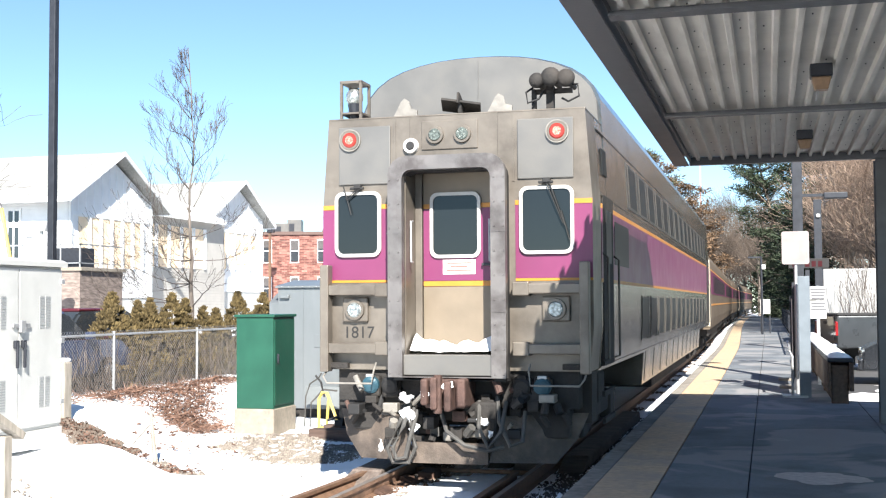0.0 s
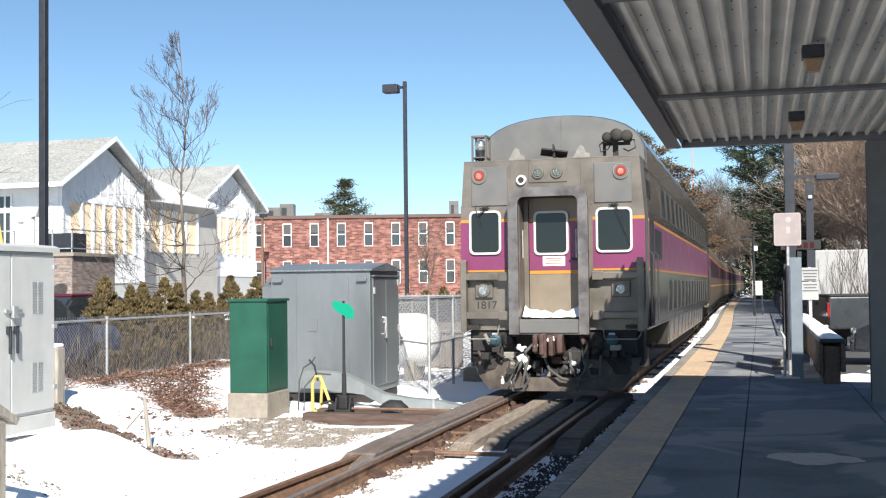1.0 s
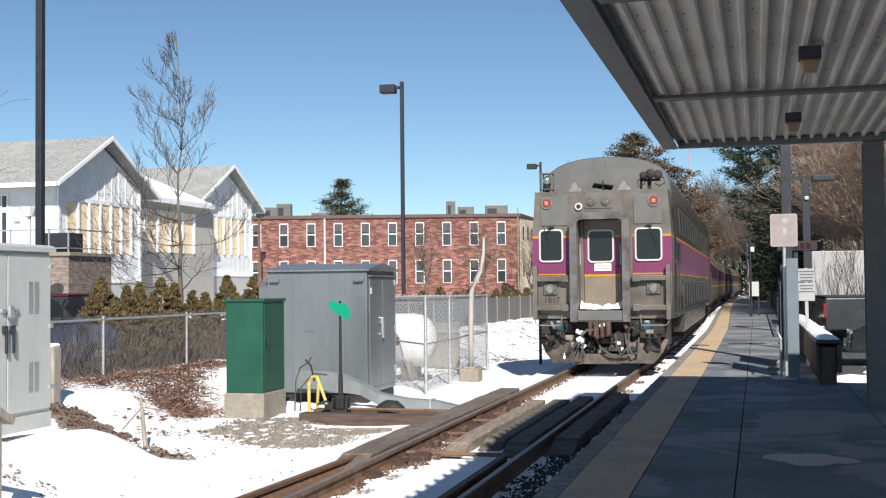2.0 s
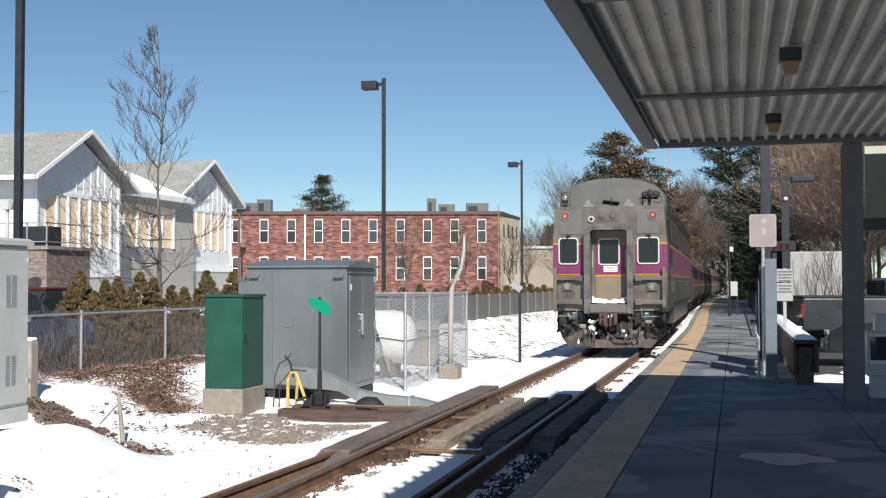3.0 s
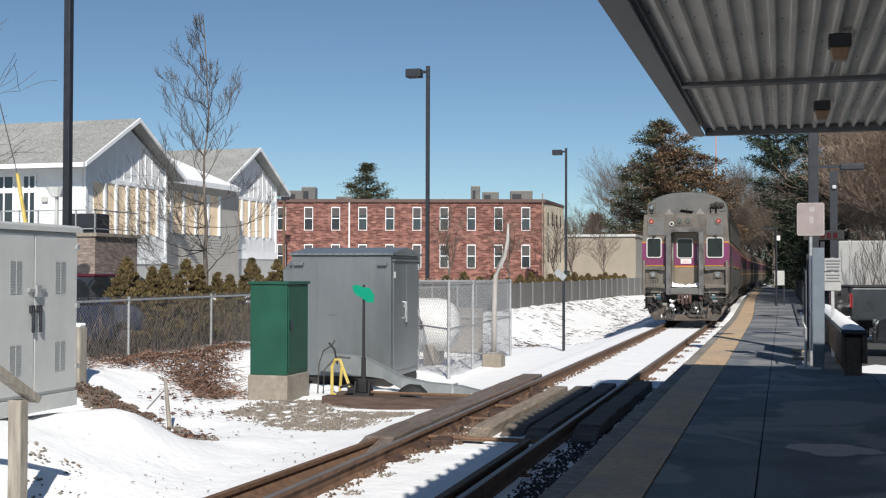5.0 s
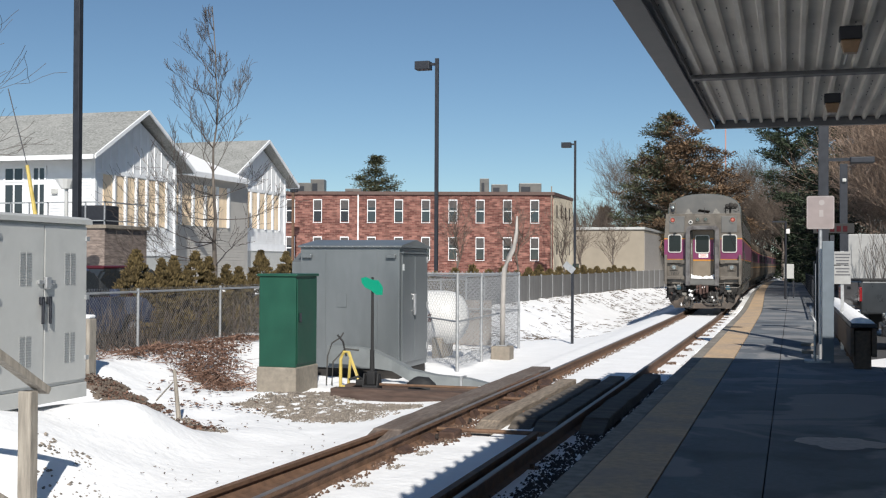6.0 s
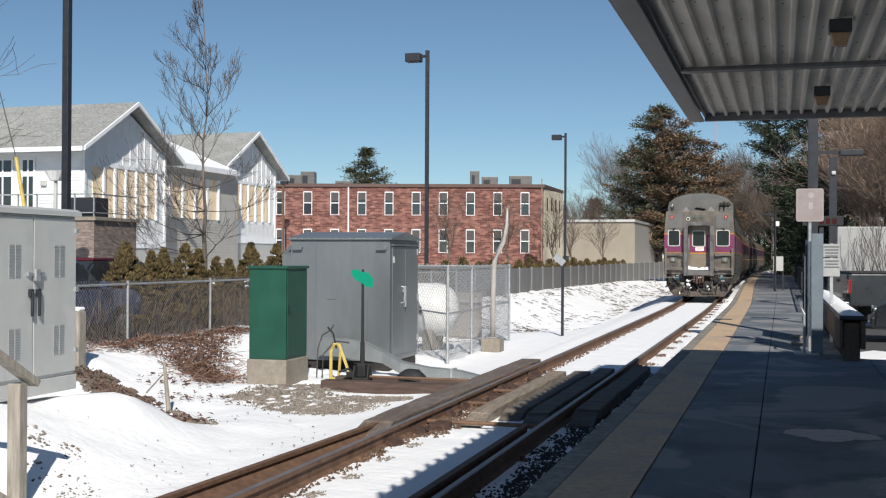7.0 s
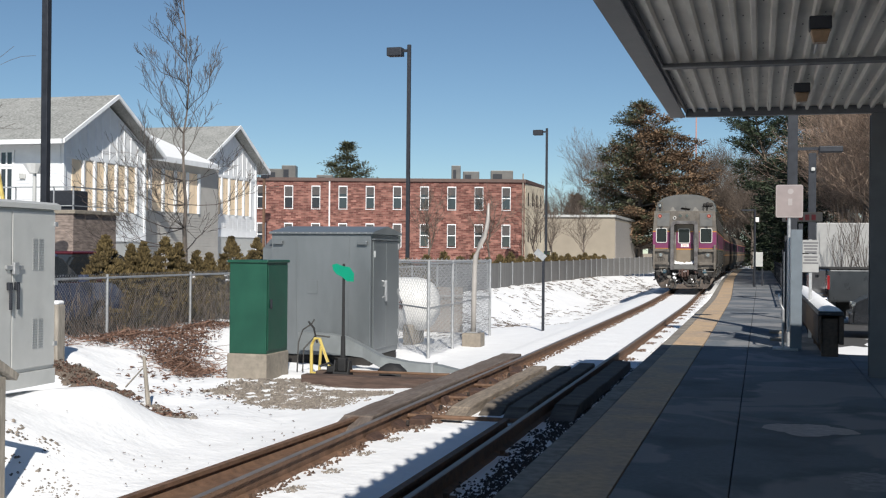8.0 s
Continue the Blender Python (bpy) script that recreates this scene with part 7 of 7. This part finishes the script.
def arborvitae(x, y, h, w, seed):
    rng = random.Random(seed)
    t = thing("arborvitae", "browning cone-shaped arborvitae shrub", "shrub", pose(x, y, 0.05), group="shrub row")
    clumps = []
    for k in range(int(300 * h * w)):
        u = rng.random() ** 1.3
        a = rng.uniform(0, 6.283)
        lobe = 1 + 0.16 * math.sin(3 * a + seed) + 0.1 * math.sin(7 * a + 9 * u + seed)
        r = w * (1 - u) ** 0.85 * rng.uniform(0.7, 1.0) * min(0.75 + u * 2, 1) * lobe
        clumps.append((Vector((r * math.cos(a), r * math.sin(a), h * u * 0.98)), 0.1 * (1 - 0.7 * u)))
    bm = B()
    tube(bm, (0, 0, 0), (0, 0, h * 0.8), 0.05, 0.02, 6)
    part("stem", bm, BARK, t)
    ob = new("foliage", needle_crown(clumps, rng, 46 if y < 36 else 12, 0.06 if y < 36 else 0.16, "foliage", ARBOR, 2.4))
    ob.parent = t


def build_shrubs():
    for k, (y, h, w) in enumerate(((19.9, 1.84, 0.8), (20.67, 1.68, 0.5), (20.98, 1.62, 0.5), (21.35, 1.72, 0.55), (22.05, 1.84, 0.68), (22.4, 1.72, 0.5), (23.7, 1.55, 0.6), (24.05, 1.5, 0.5), (24.95, 1.9, 0.75), (26.9, 1.9, 0.7), (27.5, 1.7, 0.6), (28.6, 1.75, 0.6), (30.0, 1.7, 0.6))):
        arborvitae(-12.3 + 0.12 * (k % 3), y, h, w, 100 + k)
    for k in range(22):
        arborvitae(-12.4, 40 + k * 2.6, 1.2 + 0.35 * ((k * 7) % 5) / 5, 0.75, 200 + k)
    # twigs and dead stems in and behind the fence
    rng = random.Random(9)
    bm = B()
    for k in range(1500):
        y = rng.uniform(13, 34)
        x = -11.4 - rng.random() * 0.7
        tube(bm, (x, y, 0.0), (x + rng.uniform(-0.3, 0.3), y + rng.uniform(-0.4, 0.4), rng.uniform(0.3, 1.05)), 0.008, 0.004, 3, caps=False)
    tagged(new("dry_stems", finish("dry_stems", bm, THICKET)), "dry brown stems behind the chain-link fence", "dry brush", kind="stuff")


build_trees()
build_shrubs()

# ---- the platform's other side and the car park ----
TRUCKPAINT = mat("dark_grey_car_paint", (0.045, 0.05, 0.055), 0.3, 0.3, vary=0.08, scale=3, bump=0.0, coat=0.6, stain=(0.11, 0.11, 0.11), stain_amount=0.4)
BLACKPAINT = mat("black_car_paint", (0.012, 0.013, 0.016), 0.25, 0.1, vary=0.1, bump=0.0, coat=0.8)
REDPAINT = mat("dark_red_car_paint", (0.1, 0.012, 0.02), 0.3, 0.2, vary=0.1, bump=0.0, coat=0.7)
BLUEPAINT = mat("dark_blue_car_paint", (0.04, 0.055, 0.11), 0.3, 0.2, vary=0.1, bump=0.0, coat=0.7)
TAILRED = mat("tail_lamp_red", (0.22, 0.012, 0.014), 0.2, vary=0.1, bump=0.0, coat=0.8)
CHROME = mat("chrome", (0.6, 0.6, 0.62), 0.15, 1.0, vary=0.05, bump=0.0)


def wheel_parts(parent, x, y, z, r, w=0.22):
    bm = B()
    tube(bm, (x - w / 2, y, z), (x + w / 2, y, z), r, r, 24)
    wh = part("wheel", bm, BLACK, parent)
    bm = B()
    s = 1 if x > 0 else -1
    tube(bm, (x + s * w / 2, y, z), (x + s * (w / 2 + 0.012), y, z), r * 0.62, r * 0.55, 18)
    part("rim", bm, CHROME, wh)


def build_pickup():
    # parked with its tail towards the platform; local x across, y along
    c = thing("pickup_truck", "dark grey pickup truck parked in the snow", "pickup truck", pose(1.5, 32.9, -0.15, 0, 0, -76))
    part("bed", boxes((-0.95, 0.95, 0.0, 2.3, 0.55, 1.42), bevel=0.05), TRUCKPAINT, c)
    part("bed_rail", boxes((-0.97, -0.86, 0.02, 2.3, 1.42, 1.47), (0.86, 0.97, 0.02, 2.3, 1.42, 1.47), (-0.95, 0.95, -0.01, 0.06, 1.42, 1.46), bevel=0.01), BLACK, c)
    part("tailgate", boxes((-0.76, 0.76, -0.03, 0.02, 0.75, 1.4), bevel=0.02), TRUCKPAINT, c)
    cab = B()
    prism(cab, [(2.3, 0.55), (2.3, 1.45), (2.55, 1.95), (4.1, 1.95), (4.7, 1.35), (5.6, 1.25), (5.7, 0.6)], "x", -0.93, 0.93)
    part("cab", cab, TRUCKPAINT, c)
    for s in (-1, 1):
        part("tail_lamp", boxes((s * 0.87 - 0.07, s * 0.87 + 0.07, -0.04, 0.08, 0.88, 1.26), bevel=0.02), TAILRED, c, "tall red tail lamp")
        part("side_glass", prism(B(), [(2.5, 1.42), (2.66, 1.86), (4.0, 1.86), (4.5, 1.42)], "x", s * 0.935 - 0.01, s * 0.935 + 0.01), WINGLASS, c)
        for y in (1.1, 4.7):
            wheel_parts(c, s * 0.84, y, 0.4, 0.4, 0.26)
    part("rear_glass", boxes((-0.7, 0.7, 2.28, 2.33, 1.5, 1.88)), WINGLASS, c)
    part("bumper", boxes((-0.95, 0.95, -0.2, 0.0, 0.5, 0.68), bevel=0.04), CHROME, c, "chrome rear bumper")
    part("tailgate_handle", boxes((-0.12, 0.12, -0.045, -0.02, 1.18, 1.26), bevel=0.01), BLACK, c)


def build_car(name, label, x, y, turn, paint, z=-0.18):
    c = thing(name, label, "car", pose(x, y, z, 0, 0, turn))
    bm = B()
    prism(bm, [(0, 0.3), (0, 0.8), (0.15, 0.95), (1.1, 1.0), (4.0, 0.95), (4.4, 0.75), (4.45, 0.3)], "x", -0.88, 0.88)
    bmesh.ops.bevel(bm, geom=list(bm.edges), offset=0.05, segments=2, affect="EDGES")
    part("body", bm, paint, c)
    bm = B()
    prism(bm, [(0.5, 0.95), (0.95, 1.42), (2.6, 1.45), (3.3, 0.98)], "x", -0.74, 0.74)
    bmesh.ops.bevel(bm, geom=list(bm.edges), offset=0.06, segments=2, affect="EDGES")
    part("cabin", bm, WINGLASS, c)
    part("roof", boxes((-0.68, 0.68, 1.0, 2.55, 1.42, 1.49), bevel=0.03), paint, c)
    for s in (-1, 1):
        for yy in (0.85, 3.55):
            wheel_parts(c, s * 0.8, yy, 0.32, 0.32)
        part("tail_lamp", boxes((s * 0.68 - 0.14, s * 0.68 + 0.14, -0.02, 0.06, 0.66, 0.84), bevel=0.02), TAILRED, c)
        part("headlight", boxes((s * 0.66 - 0.16, s * 0.66 + 0.16, 4.34, 4.43, 0.62, 0.76), bevel=0.02), LAMPGLASS, c)
        part("mirror", boxes((s * 0.95 - 0.08, s * 0.95 + 0.08, 2.85, 3.0, 0.98, 1.12), bevel=0.03), paint, c)
    part("bumper", boxes((-0.86, 0.86, -0.06, 0.05, 0.32, 0.55), bevel=0.03), paint, c)
    part("bumper", boxes((-0.86, 0.86, 4.4, 4.5, 0.3, 0.55), bevel=0.03), paint, c)
    return c


def build_signs():
    s = thing("faded_sign", "faded pink platform sign on a thin steel post", "sign", pose(0.485, 21.6, 0))
    part("post", tube(B(), (0, 0.02, -0.02), (0, 0.02, 2.86), 0.03, 0.03, 10), GALV, s)
    bm = prism(B(), rounded(-0.235, 0.235, 2.31, 2.9, 0.035), "y", -0.025, -0.018)
    plate = part("sign_plate", bm, SIGNPINK, s, "bleached pink sign plate")
    part("border", ring_plate(B(), rounded(-0.225, 0.225, 2.32, 2.89, 0.03), rounded(-0.215, 0.215, 2.33, 2.88, 0.025), -0.027, -0.0245), SIGNFADED, plate)
    bm = B()
    tube(bm, (0.02, -0.0245, 2.78), (0.02, -0.0275, 2.78), 0.05, 0.05, 20)
    part("symbol", bm, SIGNFADED, plate, "bleached round symbol")
    part("symbol", boxes((-0.02, 0.05, -0.0275, -0.0245, 2.53, 2.65)), SIGNFADED, plate)
    # grey steel screen and its frame beside the sign
    sc = thing("steel_screen", "blue-grey steel screen post with bent handrail", "screen", pose(0.63, 20.9, 0))
    part("post", boxes((-0.13, 0.06, -0.05, 0.05, 0, 2.08), bevel=0.006), BLUEGREY, sc)
    part("panel", boxes((-0.16, -0.135, 0.1, 1.6, 0.3, 1.95)), SIGNWHITE, sc, "white panel edge")
    part("back_post", boxes((-0.2, -0.12, 1.6, 1.7, 0, 2.0)), DARKSTEEL, sc)
    part("panel", boxes((-0.17, -0.14, 2.5, 4.2, 0.25, 1.7)), SIGNWHITE, sc, "white panel edge")
    part("back_post", boxes((-0.2, -0.12, 4.2, 4.3, 0, 1.75)), DARKSTEEL, sc)
    bm = B()
    pipe(bm, [(-0.25, -0.1, 0.0), (-0.25, -0.1, 0.7), (-0.3, -0.1, 0.85), (-0.3, 0.6, 0.9), (-0.3, 1.6, 0.9)], 0.024)
    part("handrail", bm, GALV, sc)
    part("foot_plate", boxes((-0.42, 0.0, -0.2, 0.3, 0, 0.03)), GALV, sc)
    for y in (23.0, 25.2):
        part("foot_plate", boxes((-0.45, -0.05, y - 20.9 - 0.2, y - 20.9 + 0.2, 0, 0.05), bevel=0.01), CONCRETE, sc)
    # tall column of the next lamp, beyond the canopy
    col = thing("platform_lamp", "tall grey square platform lamp column", "street lamp", pose(0.62, 25.0, 0))
    # grey column coloured dark: the shade it stands in is put into its colour
    part("pole", boxes((-0.1, 0.1, -0.1, 0.1, 0, 5.6), bevel=0.008), DARKSTEEL, col)
    part("lamp_head", boxes((-0.2, 0.9, -0.16, 0.16, 5.55, 5.75), bevel=0.02), DARKSTEEL, col)
    board = thing("message_board", "dark electronic board showing red figures", "display", pose(0.8, 30.0, 0))
    part("case", boxes((-0.3, 0.66, -0.1, 0.1, 2.46, 2.7), bevel=0.01), BLACK, board)
    bm = B()
    for k in range(5):
        box(bm, -0.2 + k * 0.15, -0.1 + k * 0.15, -0.108, -0.1, 2.5, 2.64)
    part("figures", bm, glow("red_led", (0.045, 0.006, 0.008), 0.03), board, "red lit figures")
    part("post", boxes((0.1, 0.2, -0.04, 0.06, 0, 2.42)), DARKSTEEL, board)
    w = thing("notice_sign", "white notice signs with dark lettering", "sign", pose(0.95, 24.0, 0))
    part("post", boxes((-0.03, 0.03, 0.0, 0.06, -0.2, 1.95)), GALV, w)
    for z0, z1 in ((1.68, 1.94), (1.3, 1.66)):
        plate = part("sign_plate", boxes((-0.155, 0.155, -0.02, -0.005, z0, z1), bevel=0.004), NOTICE, w)
        bm = B()
        rng = random.Random(int(z0 * 100))
        for k in range(4 if z1 > 1.8 else 3):
            wd = rng.uniform(0.1, 0.16)
            box(bm, -wd, wd, -0.023, -0.0195, z1 - 0.07 - k * 0.06, z1 - 0.045 - k * 0.06)
        part("print", bm, SIGNTEXT, plate, "rows of small dark lettering")
    t = thing("street_lamp", "dark double-armed street lamp in the car park", "street lamp", pose(1.62, 40.0, -0.2))
    part("pole", boxes((-0.12, 0.12, -0.12, 0.12, 0, 5.2), bevel=0.01), DARKSTEEL, t)
    part("arm", boxes((-0.5, 0.2, -0.04, 0.04, 5.3, 5.4)), DARKSTEEL, t)
    part("lamp_head", boxes((0.2, 0.95, -0.2, 0.2, 5.22, 5.42), bevel=0.03), DARKSTEEL, t)
    part("camera_dome", boxes((-0.05, 0.08, -0.2, -0.12, 4.6, 4.72), bevel=0.03), GREYPAINT, t)
    f = thing("far_platform_lamp", "thin dark lamp at the far platform end", "street lamp", pose(-0.3, 60, 0))
    part("pole", tube(B(), (0, 0, 0), (0, 0, 3.9), 0.06, 0.05, 8), DARKSTEEL, f)
    part("arm", boxes((-0.65, 0, -0.03, 0.03, 3.82, 3.9)), DARKSTEEL, f)
    part("lamp_head", boxes((0.02, 0.2, -0.1, 0.1, 3.25, 3.5), bevel=0.03), SIGNWHITE, f)
    k = thing("notice_case", "pale notice case at the far platform end", "notice board", pose(-0.1, 62, 0))
    part("case", boxes((-0.3, 0.2, 0, 0.12, 1.0, 1.75), bevel=0.02), GREYPAINT, k)
    part("leg", boxes((-0.3, -0.22, 0.02, 0.1, 0, 0.9)), DARKSTEEL, k)
    part("leg", boxes((0.14, 0.22, 0.02, 0.1, 0, 0.9)), DARKSTEEL, k)


def build_guard():
    w = thing("timber_barrier", "dark brown timber barrier topped with snow", "barrier", pose(0, 0, 0))
    for y in (19.8, 22.6, 25.4, 28.2, 31.0):
        part("post", boxes((0.96, 1.22, y - 0.13, y + 0.13, -0.3, 0.62), bevel=0.015), GUARDWOOD, w)
    part("beam", boxes((0.9, 0.955, 19.62, 33, 0.2, 0.66), bevel=0.01), GUARDWOOD, w, "thick brown timber beam")
    part("beam", boxes((1.225, 1.3, 19.62, 33, 0.2, 0.66), bevel=0.01), GUARDWOOD, w)
    part("cap", boxes((0.9, 1.3, 19.6, 33, 0.665, 0.73), bevel=0.015), DARKSTEEL, w)
    bm = B()
    n = 60
    rows = []
    for k in range(n + 1):
        y = 19.75 + 13.2 * k / n
        hgt = 0.07 + 0.03 * noise.noise((y * 1.3, 0, 4))
        rows.append([bm.verts.new(p) for p in ((0.93, y, 0.732), (0.99, y, 0.73 + hgt * 0.8), (1.1, y, 0.735 + hgt), (1.22, y, 0.73 + hgt * 0.7), (1.28, y, 0.732))])
    for p, q in zip(rows, rows[1:]):
        for i in range(4):
            bm.faces.new((p[i], p[i + 1], q[i + 1], q[i]))
    bm.faces.new(rows[0])
    part("snow_cap", bm, SNOW, w, "snow lying on the barrier", smooth=True)
    f = thing("platform_fence", "dark metal fence along the far platform", "fence", pose(0, 0, 0))
    for k in range(22):
        y = 36 + k * 2.6
        part("post", boxes((0.98, 1.04, y - 0.03, y + 0.03, -0.1, 1.15)), DARKSTEEL, f)
        bm = B()
        for j in range(12):
            box(bm, 1.0, 1.02, y + 0.1 + j * 0.2, y + 0.12 + j * 0.2, 0.15, 1.05)
        box(bm, 0.99, 1.03, y, y + 2.6, 1.05, 1.1)
        box(bm, 0.99, 1.03, y, y + 2.6, 0.12, 0.17)
        part("panel", bm, DARKSTEEL, f)


def build_station_side():
    s = thing("shelter", "grey-green panelled shelter under the canopy", "shelter", pose(0, 0, 0))
    part("panel", boxes((1.75, 2.6, 16.9, 16.96, 2.55, 3.55)), mat("olive_panel", (0.46, 0.47, 0.4), 0.6, vary=0.08), s, "olive upper panel")
    part("beam", boxes((1.7, 2.6, 16.85, 17.0, 2.38, 2.55), bevel=0.006), CANOPY, s)
    part("column", boxes((2.05, 2.3, 16.5, 16.75, 0, 3.52), bevel=0.006), CANOPY, s)
    n = thing("newspaper_box", "grey newspaper vending box on the platform", "vending box", pose(1.82, 17.6, 0))
    part("cabinet", boxes((0, 0.46, 0, 0.4, 0.32, 0.95), bevel=0.015), GREYPAINT, n)
    part("window", boxes((0.05, 0.4, -0.012, 0.0, 0.55, 0.88)), WINGLASS, n)
    part("window_frame", boxes((0.03, 0.43, -0.008, 0.0, 0.5, 0.54), (0.03, 0.43, -0.008, 0, 0.89, 0.92)), SIGNWHITE, n)
    part("coin_box", boxes((0.12, 0.46, 0.05, 0.35, 0.95, 1.22), bevel=0.02), GREYPAINT, n)
    part("pedestal", boxes((0.06, 0.4, 0.04, 0.36, 0, 0.32), bevel=0.01), GREYPAINT, n)
    w = thing("white_trailer", "white box trailer parked behind bare shrubs", "trailer", pose(2.0, 45.5, -0.2))
    part("box", boxes((0.0, 1.9, 0, 5.5, 0.6, 3.05), bevel=0.04), NOTICE, w)
    part("chassis", boxes((0.1, 1.8, 0.1, 5.4, 0.4, 0.6)), DARKSTEEL, w)
    for x in (0.2, 1.7):
        wheel_parts(w, x, 3.4, 0.35, 0.35)
    # bare shrub before the trailer
    rng = random.Random(21)
    b = thing("bare_shrub", "bare light brown shrub in front of the trailer", "shrub", pose(3.4, 43.5, -0.2))
    bm = B()
    for k in range(12):
        a = rng.uniform(0, 6.283)
        grow(bm, rng, (rng.uniform(-0.8, 0.8), rng.uniform(-0.4, 0.4), 0), (0.5 * math.cos(a), 0.5 * math.sin(a), 1), 1.7, 0.025, 2, up=0.3, spread=0.5, kids=2, minr=0.006)
    tagged(part("twig_mass", bm, TWIG, b), kind="stuff")
    # snow and slush patches in the car park
    bm = B()
    for k in range(40):
        cx, cy = rng.uniform(1.9, 9), rng.uniform(20.5, 42)
        n = 14
        ring = [bm.verts.new((cx + (0.5 + rng.random()) * 0.9 * math.cos(i * 6.283 / n), cy + (0.5 + rng.random()) * 1.4 * math.sin(i * 6.283 / n), -0.195)) for i in range(n)]
        mid = bm.verts.new((cx, cy, -0.15))
        for i in range(n):
            bm.faces.new((ring[i], ring[(i + 1) % n], mid))
    tagged(new("snow_patches", finish("snow_patches", bm, SNOW, True)), "thin snow patches on the car park asphalt", "snow", kind="stuff")
    mast = thing("radio_mast", "thin distant red and white radio mast", "mast", pose(-16.1, 300, 0))
    part("mast", tube(B(), (0, 0, 0), (0, 0, 37), 0.22, 0.16, 6), mat("mast_paint", (0.45, 0.25, 0.22), 0.7), mast)


BLUEGREY = mat("blue_grey_steel_paint", (0.15, 0.18, 0.21), 0.5, 0.1, vary=0.1, scale=6, bump=0.05)
GUARDWOOD = mat("brown_stained_timber", (0.09, 0.06, 0.042), 0.8, vary=0.35, scale=5, bump=0.4, bump_scale=26, stretch=(4, 0.6, 4))
build_pickup()
build_car("parked_car", "black car parked beside a dark pickup truck", 6.4, 27.6, 88, BLACKPAINT)
build_car("parked_car", "dark red and blue hatchback parked behind the fence", -14.2, 19.6, -4, REDPAINT, 0.1)
build_car("parked_car", "dark blue car parked behind the fence", -12.95, 15.6, -3, BLUEPAINT, 0.05)
build_signs()
build_guard()
build_station_side()


motions()
